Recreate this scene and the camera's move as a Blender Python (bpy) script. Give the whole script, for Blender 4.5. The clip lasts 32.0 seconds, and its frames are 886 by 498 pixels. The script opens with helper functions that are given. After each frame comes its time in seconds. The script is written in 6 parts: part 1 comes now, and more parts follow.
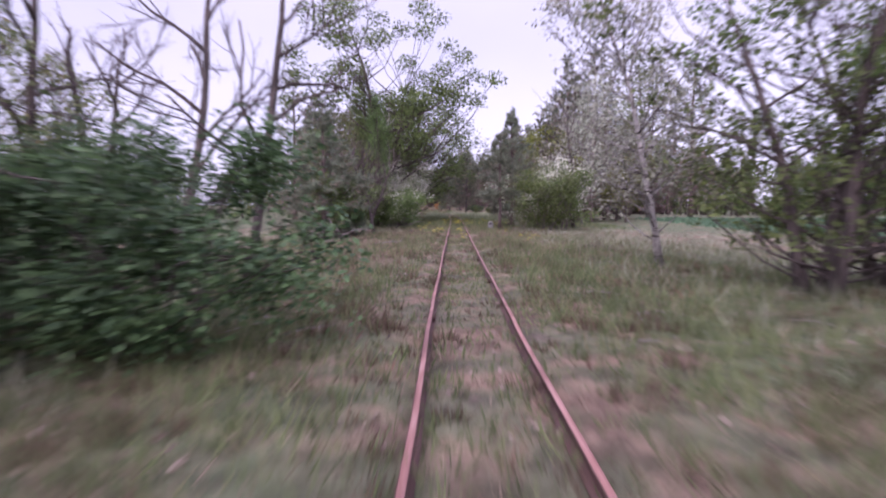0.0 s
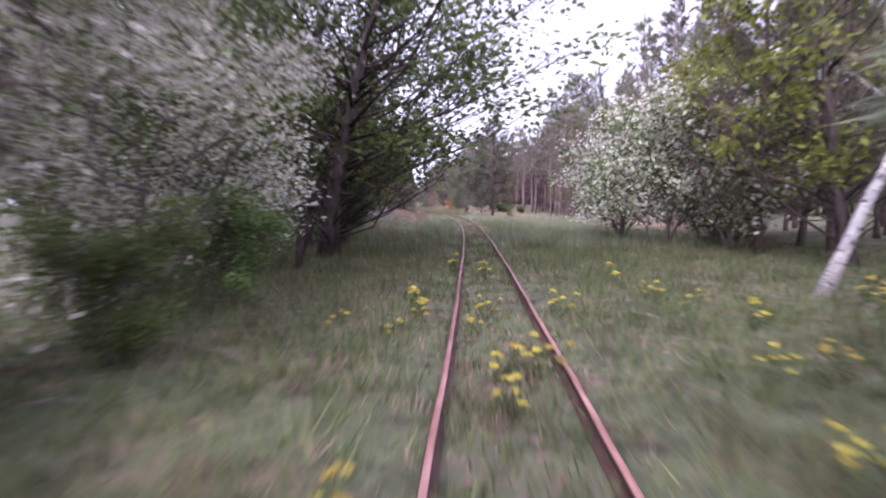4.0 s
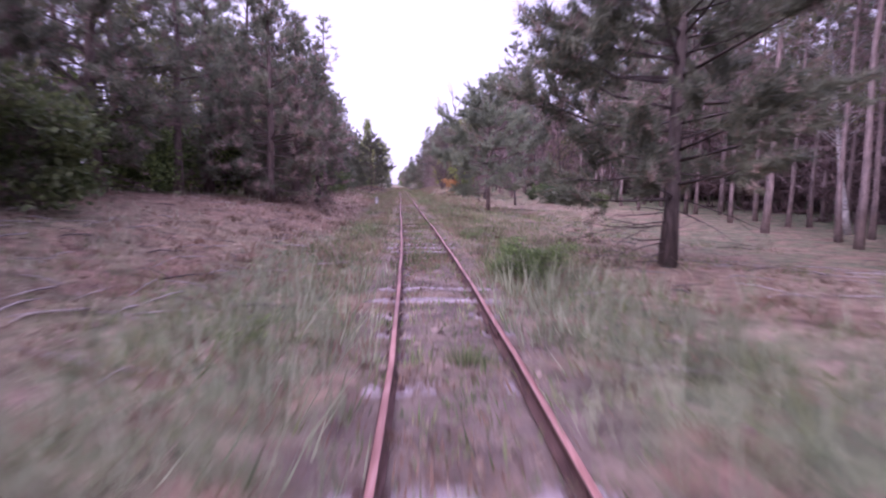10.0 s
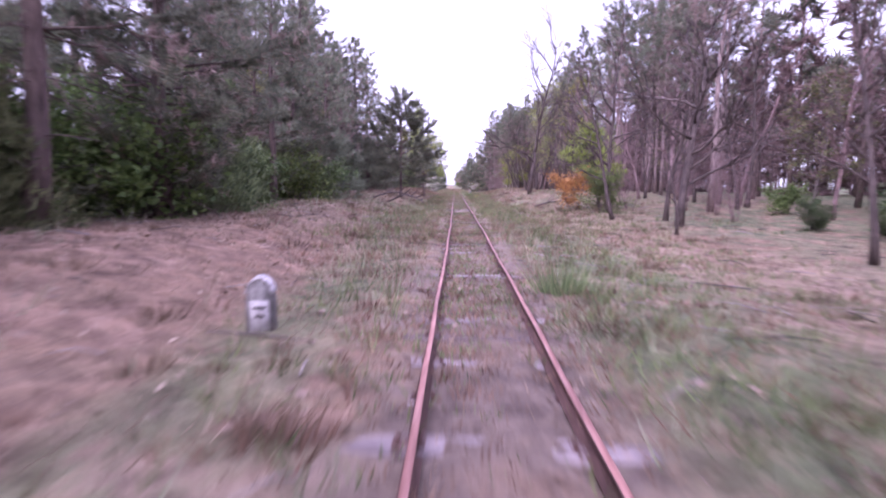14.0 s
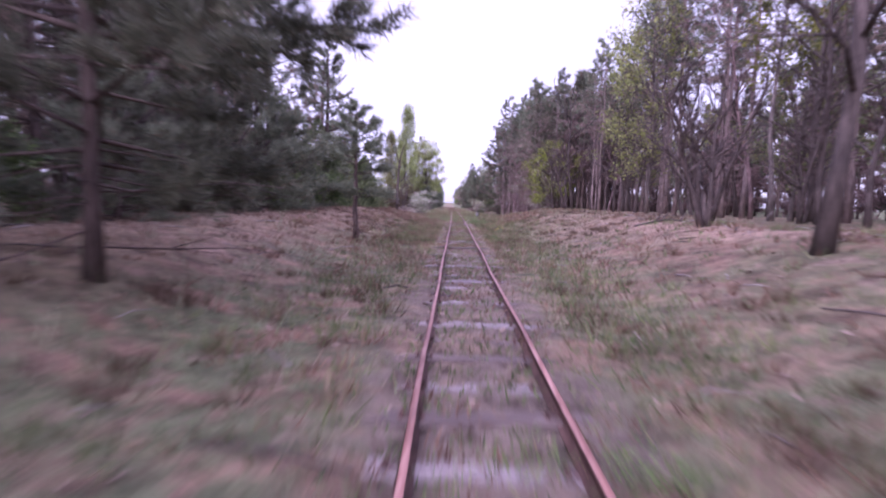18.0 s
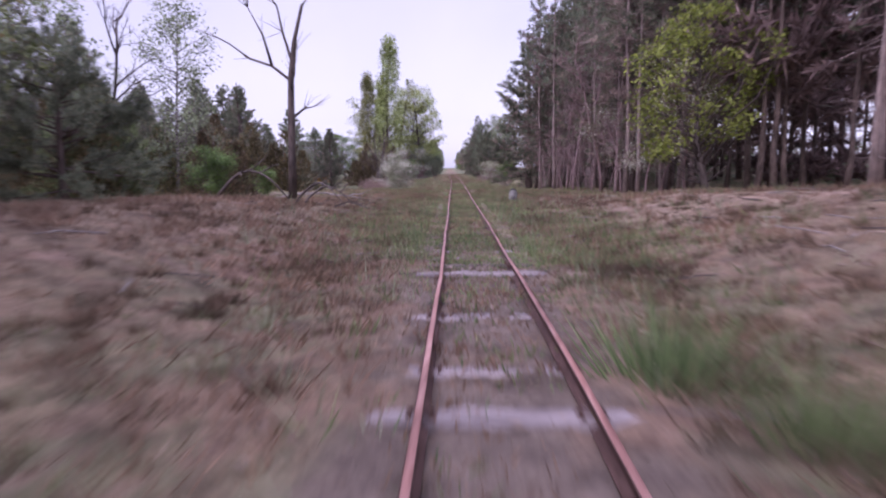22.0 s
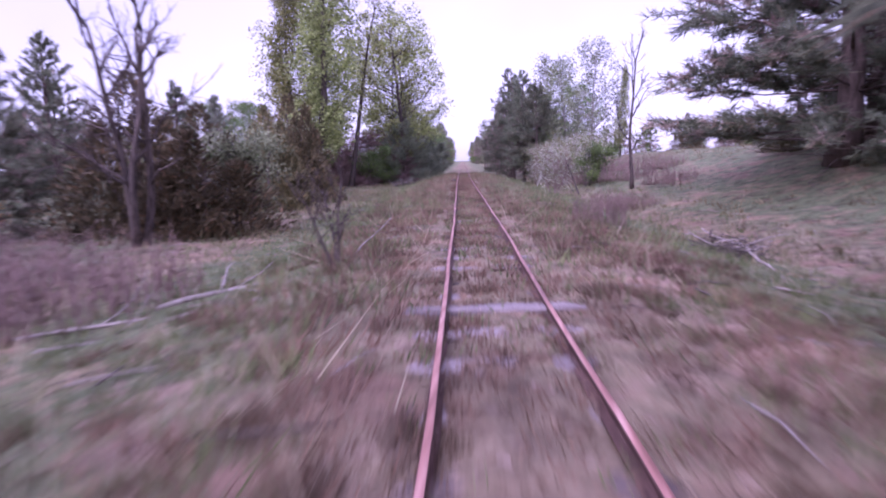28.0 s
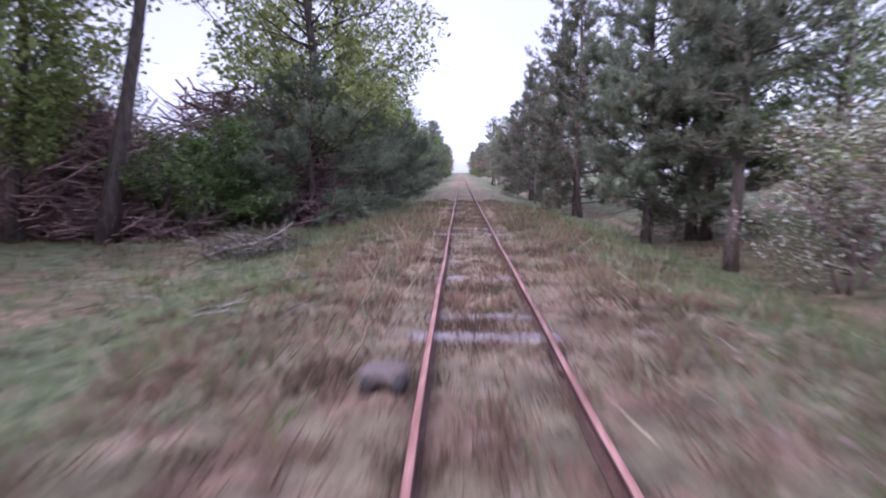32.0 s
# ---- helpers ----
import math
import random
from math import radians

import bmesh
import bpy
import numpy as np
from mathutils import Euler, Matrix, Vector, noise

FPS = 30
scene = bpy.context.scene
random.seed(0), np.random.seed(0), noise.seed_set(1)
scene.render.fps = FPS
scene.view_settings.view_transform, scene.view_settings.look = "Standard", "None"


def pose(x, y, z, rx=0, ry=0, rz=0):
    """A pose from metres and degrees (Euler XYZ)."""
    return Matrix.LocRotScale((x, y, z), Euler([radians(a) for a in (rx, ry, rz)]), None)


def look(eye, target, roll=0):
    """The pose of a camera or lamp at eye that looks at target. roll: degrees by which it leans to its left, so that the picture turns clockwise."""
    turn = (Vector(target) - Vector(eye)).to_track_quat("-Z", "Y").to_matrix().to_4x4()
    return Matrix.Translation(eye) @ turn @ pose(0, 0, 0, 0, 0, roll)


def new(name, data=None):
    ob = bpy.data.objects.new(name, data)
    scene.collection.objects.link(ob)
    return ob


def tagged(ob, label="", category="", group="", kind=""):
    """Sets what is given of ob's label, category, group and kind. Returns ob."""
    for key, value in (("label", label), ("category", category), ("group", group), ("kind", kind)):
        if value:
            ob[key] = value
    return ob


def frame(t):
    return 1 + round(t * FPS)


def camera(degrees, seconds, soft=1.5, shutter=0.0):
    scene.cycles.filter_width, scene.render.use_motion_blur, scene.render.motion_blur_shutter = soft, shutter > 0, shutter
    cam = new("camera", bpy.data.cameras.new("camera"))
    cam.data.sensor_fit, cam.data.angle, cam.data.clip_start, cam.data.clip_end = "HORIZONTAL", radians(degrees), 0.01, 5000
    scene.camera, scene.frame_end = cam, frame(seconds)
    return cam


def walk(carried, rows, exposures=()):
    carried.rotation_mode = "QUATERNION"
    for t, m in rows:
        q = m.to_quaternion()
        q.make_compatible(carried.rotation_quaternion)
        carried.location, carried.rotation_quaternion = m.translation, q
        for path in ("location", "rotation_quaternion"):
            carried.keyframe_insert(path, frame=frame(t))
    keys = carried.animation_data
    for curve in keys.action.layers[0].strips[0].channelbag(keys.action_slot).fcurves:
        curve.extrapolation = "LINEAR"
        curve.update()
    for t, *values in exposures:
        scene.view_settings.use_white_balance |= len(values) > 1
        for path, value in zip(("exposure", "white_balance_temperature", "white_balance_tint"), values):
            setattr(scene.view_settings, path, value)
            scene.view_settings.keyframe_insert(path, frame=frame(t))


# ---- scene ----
cam = camera(74.2, 32.0, soft=2.0, shutter=0.5)
ROWS = [
    (0.0, -0.219, 0.000, 1.089, 0.54, -4.24, -0.13),
    (0.5, -0.212, 4.221, 1.089, 0.55, -5.21, -0.62),
    (1.0, -0.192, 8.532, 1.089, 0.31, -2.35, -1.25),
    (1.5, -0.158, 12.801, 1.089, 0.25, 0.04, -1.31),
    (2.0, -0.119, 17.020, 1.089, -0.06, 1.21, -0.94),
    (2.5, -0.078, 21.032, 1.089, -0.73, 0.33, -1.21),
    (3.0, -0.036, 24.976, 1.089, -0.53, -1.78, -0.40),
    (3.5, 0.005, 28.724, 1.089, 1.97, -3.51, -0.31),
    (4.0, 0.043, 32.394, 1.089, 2.37, -4.43, 0.18),
    (4.5, 0.080, 36.050, 1.089, 2.06, -5.30, 0.95),
    (6.5, 0.116, 50.797, 1.089, -2.62, -5.61, 3.06),
    (7.0, 0.076, 54.474, 1.089, -1.97, -4.44, 2.16),
    (7.5, 0.009, 58.140, 1.089, -0.64, -4.63, 1.34),
    (8.0, -0.086, 61.826, 1.089, 1.28, -5.71, 0.73),
    (8.5, -0.218, 65.501, 1.089, 3.12, -6.95, 0.16),
    (9.0, -0.387, 69.144, 1.089, 3.84, -7.13, -0.11),
    (9.5, -0.593, 72.764, 1.089, 3.18, -6.73, -0.15),
    (10.0, -0.859, 76.449, 1.089, 2.98, -6.28, -0.75),
    (10.5, -1.191, 80.128, 1.089, 2.36, -6.90, -1.29),
    (11.0, -1.600, 83.901, 1.089, 3.58, -7.82, -1.14),
    (11.5, -2.053, 87.688, 1.089, 5.32, -8.32, -1.03),
    (12.0, -2.516, 91.446, 1.089, 6.52, -8.16, -0.82),
    (12.5, -2.978, 95.090, 1.089, 7.42, -7.65, -0.88),
    (13.0, -3.436, 98.665, 1.089, 7.63, -6.94, -1.25),
    (13.5, -3.874, 102.134, 1.089, 7.64, -6.99, -0.97),
    (14.0, -4.306, 105.627, 1.089, 8.51, -6.28, -0.97),
    (14.5, -4.722, 109.037, 1.089, 8.77, -5.99, -0.92),
    (15.0, -5.144, 112.475, 1.089, 8.28, -5.98, -0.67),
    (15.5, -5.572, 115.927, 1.089, 7.97, -5.94, -0.11),
    (17.5, -7.483, 130.924, 1.089, 9.18, -4.59, -0.97),
    (18.0, -7.991, 134.822, 1.089, 8.41, -4.57, -1.46),
    (18.5, -8.489, 138.675, 1.089, 6.74, -4.66, -2.14),
    (19.0, -8.976, 142.464, 1.089, 6.28, -4.81, -0.48),
    (19.5, -9.452, 146.179, 1.089, 6.18, -5.60, -0.25),
    (20.0, -9.920, 149.852, 1.089, 6.42, -5.68, 0.49),
    (20.5, -10.384, 153.493, 1.089, 6.94, -5.73, 0.63),
    (21.0, -10.839, 157.081, 1.089, 7.70, -6.30, 0.51),
    (21.5, -11.286, 160.590, 1.089, 8.38, -7.61, 0.45),
    (22.0, -11.735, 164.117, 1.089, 8.59, -7.89, 0.82),
    (22.5, -12.202, 167.767, 1.089, 8.85, -6.98, 1.93),
    (23.0, -12.683, 171.482, 1.089, 9.02, -6.37, 1.96),
    (23.5, -13.167, 175.160, 1.089, 8.77, -6.10, 1.91),
    (24.0, -13.660, 178.830, 1.089, 8.83, -6.80, 2.17),
    (24.5, -14.150, 182.461, 1.089, 8.69, -7.90, 2.22),
    (25.0, -14.634, 186.078, 1.089, 8.43, -8.38, 2.47),
    (25.5, -15.113, 189.679, 1.089, 8.58, -8.51, 1.82),
    (27.5, -17.113, 204.718, 1.089, 10.80, -9.04, 1.67),
    (28.0, -17.643, 208.599, 1.089, 9.89, -8.50, 1.87),
    (28.5, -18.178, 212.436, 1.089, 10.00, -9.23, 1.29),
    (29.0, -18.730, 216.322, 1.089, 9.77, -8.47, 1.24),
    (29.5, -19.298, 220.260, 1.089, 9.17, -6.57, 1.22),
    (30.0, -19.876, 224.217, 1.089, 9.04, -6.40, 0.97),
    (30.5, -20.440, 228.028, 1.089, 9.51, -7.70, 0.82),
    (31.0, -21.001, 231.834, 1.089, 9.66, -8.75, 0.81),
    (31.5, -21.560, 235.647, 1.089, 9.65, -8.30, 0.36),
    (32.0, -22.127, 239.534, 1.089, 9.72, -7.45, -0.16),
]

walk(cam, [(t, pose(x, y, z, 90 + pitch, roll, yaw)) for t, x, y, z, yaw, pitch, roll in ROWS],
     exposures=[(0.0, 0.66, 5930, 40), (1.0, 1.27, 5770, 43), (2.0, 0.30, 5650, 40), (2.6, 0.66, 5620, 42), (3.6, 1.16, 5720, 42), (4.0, 1.33, 5890, 38), (6.5, 1.55, 5850, 43), (8.0, 1.22, 5760, 48), (9.0, 1.00, 5750, 57), (10.0, 0.97, 5750, 57), (11.0, 1.03, 5720, 65), (12.0, 1.05, 5600, 60), (13.0, 1.20, 5750, 48), (14.0, 1.35, 5690, 51), (15.5, 1.05, 5690, 50), (18.0, 0.94, 5650, 51), (19.0, 0.87, 5690, 52), (20.0, 0.68, 5580, 49), (21.0, 0.68, 5780, 41), (22.0, 0.58, 5830, 39), (23.0, 0.92, 5570, 49), (24.0, 0.58, 5570, 47), (25.0, 0.74, 5560, 49), (28.0, 0.84, 5460, 60), (29.0, 0.57, 5610, 47), (30.0, 0.61, 5500, 46), (31.0, 0.71, 5700, 49), (32.0, 0.85, 5540, 32)])

# ---- sky and light: an overcast spring day ----
world = bpy.data.worlds.new("overcast_sky")
scene.world = world
world.use_nodes = True
wn, wl = world.node_tree.nodes, world.node_tree.links
wn.clear()
sky = wn.new("ShaderNodeTexSky")
sky.sky_type = "NISHITA"
sky.sun_disc = False
sky.sun_elevation, sky.sun_rotation = radians(38), radians(200)
grey = wn.new("ShaderNodeHueSaturation")
grey.inputs["Saturation"].default_value = 0.25
wl.new(sky.outputs[0], grey.inputs["Color"])
thin = wn.new("ShaderNodeBackground")
thin.inputs["Strength"].default_value = 0.05
wl.new(grey.outputs[0], thin.inputs["Color"])
wco = wn.new("ShaderNodeTexCoord")
cloud_noise = wn.new("ShaderNodeTexNoise")
cloud_noise.inputs["Scale"].default_value = 2.2
cloud_noise.inputs["Detail"].default_value = 5
wl.new(wco.outputs["Generated"], cloud_noise.inputs["Vector"])
cloud_ramp = wn.new("ShaderNodeValToRGB")
cloud_ramp.color_ramp.elements[0].position, cloud_ramp.color_ramp.elements[0].color = 0.3, (0.58, 0.61, 0.765, 1)
cloud_ramp.color_ramp.elements[1].position, cloud_ramp.color_ramp.elements[1].color = 0.72, (0.785, 0.80, 0.90, 1)
wl.new(cloud_noise.outputs[0], cloud_ramp.inputs[0])
cloud = wn.new("ShaderNodeBackground")
cloud.inputs["Strength"].default_value = 0.85
wl.new(cloud_ramp.outputs[0], cloud.inputs["Color"])
# an overcast sky is brightest overhead
wsep = wn.new("ShaderNodeSeparateXYZ")
wl.new(wco.outputs["Generated"], wsep.inputs[0])
wup = wn.new("ShaderNodeMapRange")
wup.interpolation_type = "SMOOTHSTEP"
for sock, v in (("From Min", 0.25), ("From Max", 1.0), ("To Min", 0.47), ("To Max", 1.85)):
    wup.inputs[sock].default_value = v
wl.new(wsep.outputs[2], wup.inputs[0])
wl.new(wup.outputs[0], cloud.inputs["Strength"])
wadd = wn.new("ShaderNodeAddShader")
wl.new(thin.outputs[0], wadd.inputs[0])
wl.new(cloud.outputs[0], wadd.inputs[1])
wout = wn.new("ShaderNodeOutputWorld")
wl.new(wadd.outputs[0], wout.inputs[0])
sun = new("sun", bpy.data.lights.new("sun", "SUN"))
sun.data.energy, sun.data.angle, sun.data.color = 1.5, radians(35), (1.0, 0.97, 0.93)
sun.matrix_world = look((0, 0, 0), (math.sin(radians(200)) * -1, math.cos(radians(200)) * -1, -math.tan(radians(38))))


# ---- materials ----
def ramp(nodes, stops):
    r = nodes.new("ShaderNodeValToRGB")
    els = r.color_ramp.elements
    while len(els) < len(stops):
        els.new(0.5)
    for e, (at, col) in zip(els, stops):
        e.position, e.color = at, (*col, 1)
    return r


def base_material(name, rough=0.8):
    m = bpy.data.materials.new(name)
    m.use_nodes = True
    b = m.node_tree.nodes["Principled BSDF"]
    b.inputs["Roughness"].default_value = rough
    b.inputs["Specular IOR Level"].default_value = 0.25
    return m, m.node_tree.nodes, m.node_tree.links, b


def noise_tex(nodes, links, scale, detail=4, vec=None, rough=0.55):
    t = nodes.new("ShaderNodeTexNoise")
    t.inputs["Scale"].default_value, t.inputs["Detail"].default_value, t.inputs["Roughness"].default_value = scale, detail, rough
    if vec:
        links.new(vec, t.inputs["Vector"])
    return t


def mixed(nodes, links, fac, a, b, mode="MIX"):
    m = nodes.new("ShaderNodeMix")
    m.data_type, m.blend_type = "RGBA", mode
    for sock, v in ((m.inputs[0], fac), (m.inputs[6], a), (m.inputs[7], b)):
        if isinstance(v, (int, float)):
            sock.default_value = v
        elif isinstance(v, tuple):
            sock.default_value = (*v, 1)
        else:
            links.new(v, sock)
    return m.outputs[2]


def bump(nodes, links, b, height, strength, distance):
    n = nodes.new("ShaderNodeBump")
    n.inputs["Strength"].default_value, n.inputs["Distance"].default_value = strength, distance
    links.new(height, n.inputs["Height"])
    links.new(n.outputs[0], b.inputs["Normal"])


def leaf_material(name, dark, light, through_light=0.35, rough=0.6, odd=None):
    """Leaves or needles: the hue varies from piece to piece and from plant to plant; some light passes through."""
    m, nodes, links, b = base_material(name, rough)
    geo = nodes.new("ShaderNodeNewGeometry")
    info = nodes.new("ShaderNodeObjectInfo")
    stops = [(0.0, dark), (0.9, light)] + ([(1.0, odd)] if odd else [])
    r = ramp(nodes, stops)
    links.new(geo.outputs["Random Per Island"], r.inputs[0])
    co = nodes.new("ShaderNodeTexCoord")
    patch = noise_tex(nodes, links, 0.9, 3, co.outputs["Object"])
    pr = ramp(nodes, [(0.3, (0.55, 0.55, 0.55)), (0.7, (1.25, 1.25, 1.2))])
    links.new(patch.outputs[0], pr.inputs[0])
    col = mixed(nodes, links, 1.0, r.outputs[0], pr.outputs[0], "MULTIPLY")
    hue = nodes.new("ShaderNodeHueSaturation")
    span = nodes.new("ShaderNodeMapRange")
    span.inputs["To Min"].default_value, span.inputs["To Max"].default_value = 0.475, 0.52
    links.new(info.outputs["Random"], span.inputs[0])
    links.new(span.outputs[0], hue.inputs["Hue"])
    val = nodes.new("ShaderNodeMapRange")
    val.inputs["To Min"].default_value, val.inputs["To Max"].default_value = 0.75, 1.25
    links.new(info.outputs["Random"], val.inputs[0])
    links.new(val.outputs[0], hue.inputs["Value"])
    links.new(col, hue.inputs["Color"])
    links.new(hue.outputs[0], b.inputs["Base Color"])
    tr = nodes.new("ShaderNodeBsdfTranslucent")
    links.new(hue.outputs[0], tr.inputs["Color"])
    mix = nodes.new("ShaderNodeMixShader")
    mix.inputs[0].default_value = through_light
    links.new(b.outputs[0], mix.inputs[1])
    links.new(tr.outputs[0], mix.inputs[2])
    links.new(mix.outputs[0], nodes["Material Output"].inputs[0])
    return m


def bark_material(name, dark, light, scale=14, streak=5.0, bands=None):
    m, nodes, links, b = base_material(name, 0.92)
    co = nodes.new("ShaderNodeTexCoord")
    mp = nodes.new("ShaderNodeMapping")
    mp.inputs["Scale"].default_value = (1, 1, 1 / streak)
    links.new(co.outputs["Object"], mp.inputs[0])
    n = noise_tex(nodes, links, scale, 6, mp.outputs[0], 0.65)
    r = ramp(nodes, [(0.35, dark), (0.65, light)])
    links.new(n.outputs[0], r.inputs[0])
    col = r.outputs[0]
    if bands:
        mp2 = nodes.new("ShaderNodeMapping")
        mp2.inputs["Scale"].default_value = (1, 1, 4)
        links.new(co.outputs["Object"], mp2.inputs[0])
        n2 = noise_tex(nodes, links, 3.0, 4, mp2.outputs[0])
        r2 = ramp(nodes, [(0.56, (0, 0, 0)), (0.62, (1, 1, 1))])
        links.new(n2.outputs[0], r2.inputs[0])
        col = mixed(nodes, links, r2.outputs[0], col, bands)
    big = noise_tex(nodes, links, 1.3, 3, co.outputs["Object"])
    pr = ramp(nodes, [(0.3, (0.7, 0.7, 0.7)), (0.7, (1.2, 1.15, 1.1))])
    links.new(big.outputs[0], pr.inputs[0])
    links.new(mixed(nodes, links, 1.0, col, pr.outputs[0], "MULTIPLY"), b.inputs["Base Color"])
    bump(nodes, links, b, n.outputs[0], 0.8, 0.03)
    return m


def ground_material():
    """Sandy forest soil under dead grass and needles, patched with moss and green grass."""
    m, nodes, links, b = base_material("forest_floor_soil", 0.95)
    co = nodes.new("ShaderNodeTexCoord")
    p = co.outputs["Object"]
    n_far, n_big, n_mid = noise_tex(nodes, links, 0.05, 4, p), noise_tex(nodes, links, 0.22, 5, p), noise_tex(nodes, links, 1.1, 6, p, 0.7)
    n_tuft, n_fine = noise_tex(nodes, links, 5.5, 6, p, 0.72), noise_tex(nodes, links, 30, 5, p, 0.7)
    straw = ramp(nodes, [(0.34, (0.131, 0.0936, 0.0624)), (0.5, (0.256, 0.185, 0.125)), (0.68, (0.407, 0.3, 0.21))])
    needle = ramp(nodes, [(0.34, (0.104, 0.067, 0.0527)), (0.5, (0.214, 0.136, 0.0956)), (0.68, (0.345, 0.231, 0.171))])
    green = ramp(nodes, [(0.34, (0.062, 0.076, 0.038)), (0.5, (0.118, 0.138, 0.072)), (0.68, (0.20, 0.222, 0.125))])
    both = mixed(nodes, links, 0.45, n_tuft.outputs[0], n_fine.outputs[0])
    for r in (straw, needle, green):
        links.new(both, r.inputs[0])
    k1 = ramp(nodes, [(0.40, (0, 0, 0)), (0.60, (1, 1, 1))])
    links.new(n_big.outputs[0], k1.inputs[0])
    k2 = ramp(nodes, [(0.42, (0, 0, 0)), (0.56, (0.9, 0.9, 0.9))])
    links.new(n_mid.outputs[0], k2.inputs[0])
    k3 = ramp(nodes, [(0.45, (0.55, 0.55, 0.55)), (0.6, (1, 1, 1))])
    links.new(n_far.outputs[0], k3.inputs[0])
    col = mixed(nodes, links, k1.outputs[0], straw.outputs[0], needle.outputs[0])
    col = mixed(nodes, links, mixed(nodes, links, 1.0, k2.outputs[0], k3.outputs[0], "MULTIPLY"), col, green.outputs[0])
    # where grass, bare sand or the ballast bed take over
    sand = ramp(nodes, [(0.35, (0.24, 0.158, 0.112)), (0.65, (0.449, 0.315, 0.239))])
    bed = ramp(nodes, [(0.35, (0.108, 0.08, 0.0636)), (0.65, (0.271, 0.208, 0.17))])
    for name, r in (("grassy", green), ("needly", needle), ("sandy", sand), ("ballast", bed)):
        if r in (sand, bed):
            links.new(both, r.inputs[0])
        at = nodes.new("ShaderNodeAttribute")
        at.attribute_name = name
        edge = nodes.new("ShaderNodeMath")
        edge.operation = "MULTIPLY_ADD"
        links.new(n_mid.outputs[0], edge.inputs[0])
        edge.inputs[1].default_value = 5.0
        edge.inputs[2].default_value = -2.95
        total = nodes.new("ShaderNodeMath")
        total.operation = "MULTIPLY_ADD"
        total.use_clamp = True
        links.new(at.outputs["Fac"], total.inputs[0])
        total.inputs[1].default_value = 1.5
        links.new(edge.outputs[0], total.inputs[2])
        col = mixed(nodes, links, total.outputs[0], col, r.outputs[0])
    # matted and bare spots a hand's breadth to a pace across
    n_spot = noise_tex(nodes, links, 2.4, 5, p, 0.65)
    spots = ramp(nodes, [(0.34, (0.52, 0.5, 0.5)), (0.5, (1, 1, 1)), (0.68, (1.22, 1.2, 1.15))])
    links.new(n_spot.outputs[0], spots.inputs[0])
    col = mixed(nodes, links, 1.0, col, spots.outputs[0], "MULTIPLY")
    links.new(col, b.inputs["Base Color"])
    bump(nodes, links, b, both, 1.0, 0.10)
    return m


def worn_material(name, c1, c2, c3, scale=9.0, rough=0.8, metal=0.0, stretch=(1, 1, 1), depth=0.01):
    m, nodes, links, b = base_material(name, rough)
    b.inputs["Metallic"].default_value = metal
    co = nodes.new("ShaderNodeTexCoord")
    info = nodes.new("ShaderNodeObjectInfo")
    mp = nodes.new("ShaderNodeMapping")
    mp.inputs["Scale"].default_value = stretch
    links.new(co.outputs["Object"], mp.inputs[0])
    off = nodes.new("ShaderNodeVectorMath")
    off.operation = "SCALE"
    comb = nodes.new("ShaderNodeCombineXYZ")
    for i in range(3):
        links.new(info.outputs["Random"], comb.inputs[i])
    links.new(comb.outputs[0], off.inputs[0])
    off.inputs["Scale"].default_value = 37.0
    links.new(off.outputs[0], mp.inputs["Location"])
    n1, n2 = noise_tex(nodes, links, scale, 6, mp.outputs[0], 0.65), noise_tex(nodes, links, scale * 0.16, 3, mp.outputs[0])
    r = ramp(nodes, [(0.3, c1), (0.5, c2), (0.7, c3)])
    links.new(n1.outputs[0], r.inputs[0])
    pr = ramp(nodes, [(0.3, (0.6, 0.6, 0.62)), (0.7, (1.2, 1.2, 1.2))])
    links.new(n2.outputs[0], pr.inputs[0])
    links.new(mixed(nodes, links, 1.0, r.outputs[0], pr.outputs[0], "MULTIPLY"), b.inputs["Base Color"])
    bump(nodes, links, b, n1.outputs[0], 0.7, depth)
    return m


M_GROUND = ground_material()
M_RAIL = worn_material("rusty_rail_steel", (0.055, 0.03, 0.026), (0.105, 0.058, 0.048), (0.17, 0.10, 0.085), 30, 0.75, 0.1, (1, 0.2, 1), 0.002)
M_RAILTOP = worn_material("worn_rail_head", (0.19, 0.085, 0.066), (0.31, 0.15, 0.122), (0.45, 0.265, 0.225), 26, 0.5, 0.25, (1, 0.1, 1), 0.001)
M_TIE = worn_material("weathered_sleeper_wood", (0.12, 0.092, 0.086), (0.235, 0.193, 0.186), (0.37, 0.318, 0.31), 16, 0.9, 0.0, (0.25, 3, 1), 0.012)
M_TIEDARK = worn_material("dark_sleeper_wood", (0.06, 0.045, 0.04), (0.12, 0.09, 0.08), (0.20, 0.16, 0.15), 16, 0.9, 0.0, (0.25, 3, 1), 0.012)
M_STONE = worn_material("weathered_concrete", (0.12, 0.11, 0.10), (0.20, 0.19, 0.18), (0.29, 0.275, 0.26), 12, 0.9)
M_DEADWOOD = worn_material("bleached_dead_wood", (0.15, 0.125, 0.11), (0.28, 0.24, 0.215), (0.42, 0.37, 0.34), 14, 0.9, 0.0, (1, 1, 0.3))
M_DARKWOOD = worn_material("dark_dead_wood", (0.05, 0.04, 0.035), (0.10, 0.08, 0.07), (0.17, 0.14, 0.12), 14, 0.9, 0.0, (1, 1, 0.3))
M_BARK_PINE = bark_material("pine_bark", (0.06, 0.045, 0.04), (0.19, 0.143, 0.128))
M_BARK_WOOD = bark_material("pale_forest_pine_bark", (0.15, 0.112, 0.105), (0.36, 0.285, 0.268))
M_BARK_DARK = bark_material("dark_furrowed_bark", (0.042, 0.033, 0.03), (0.135, 0.108, 0.10))
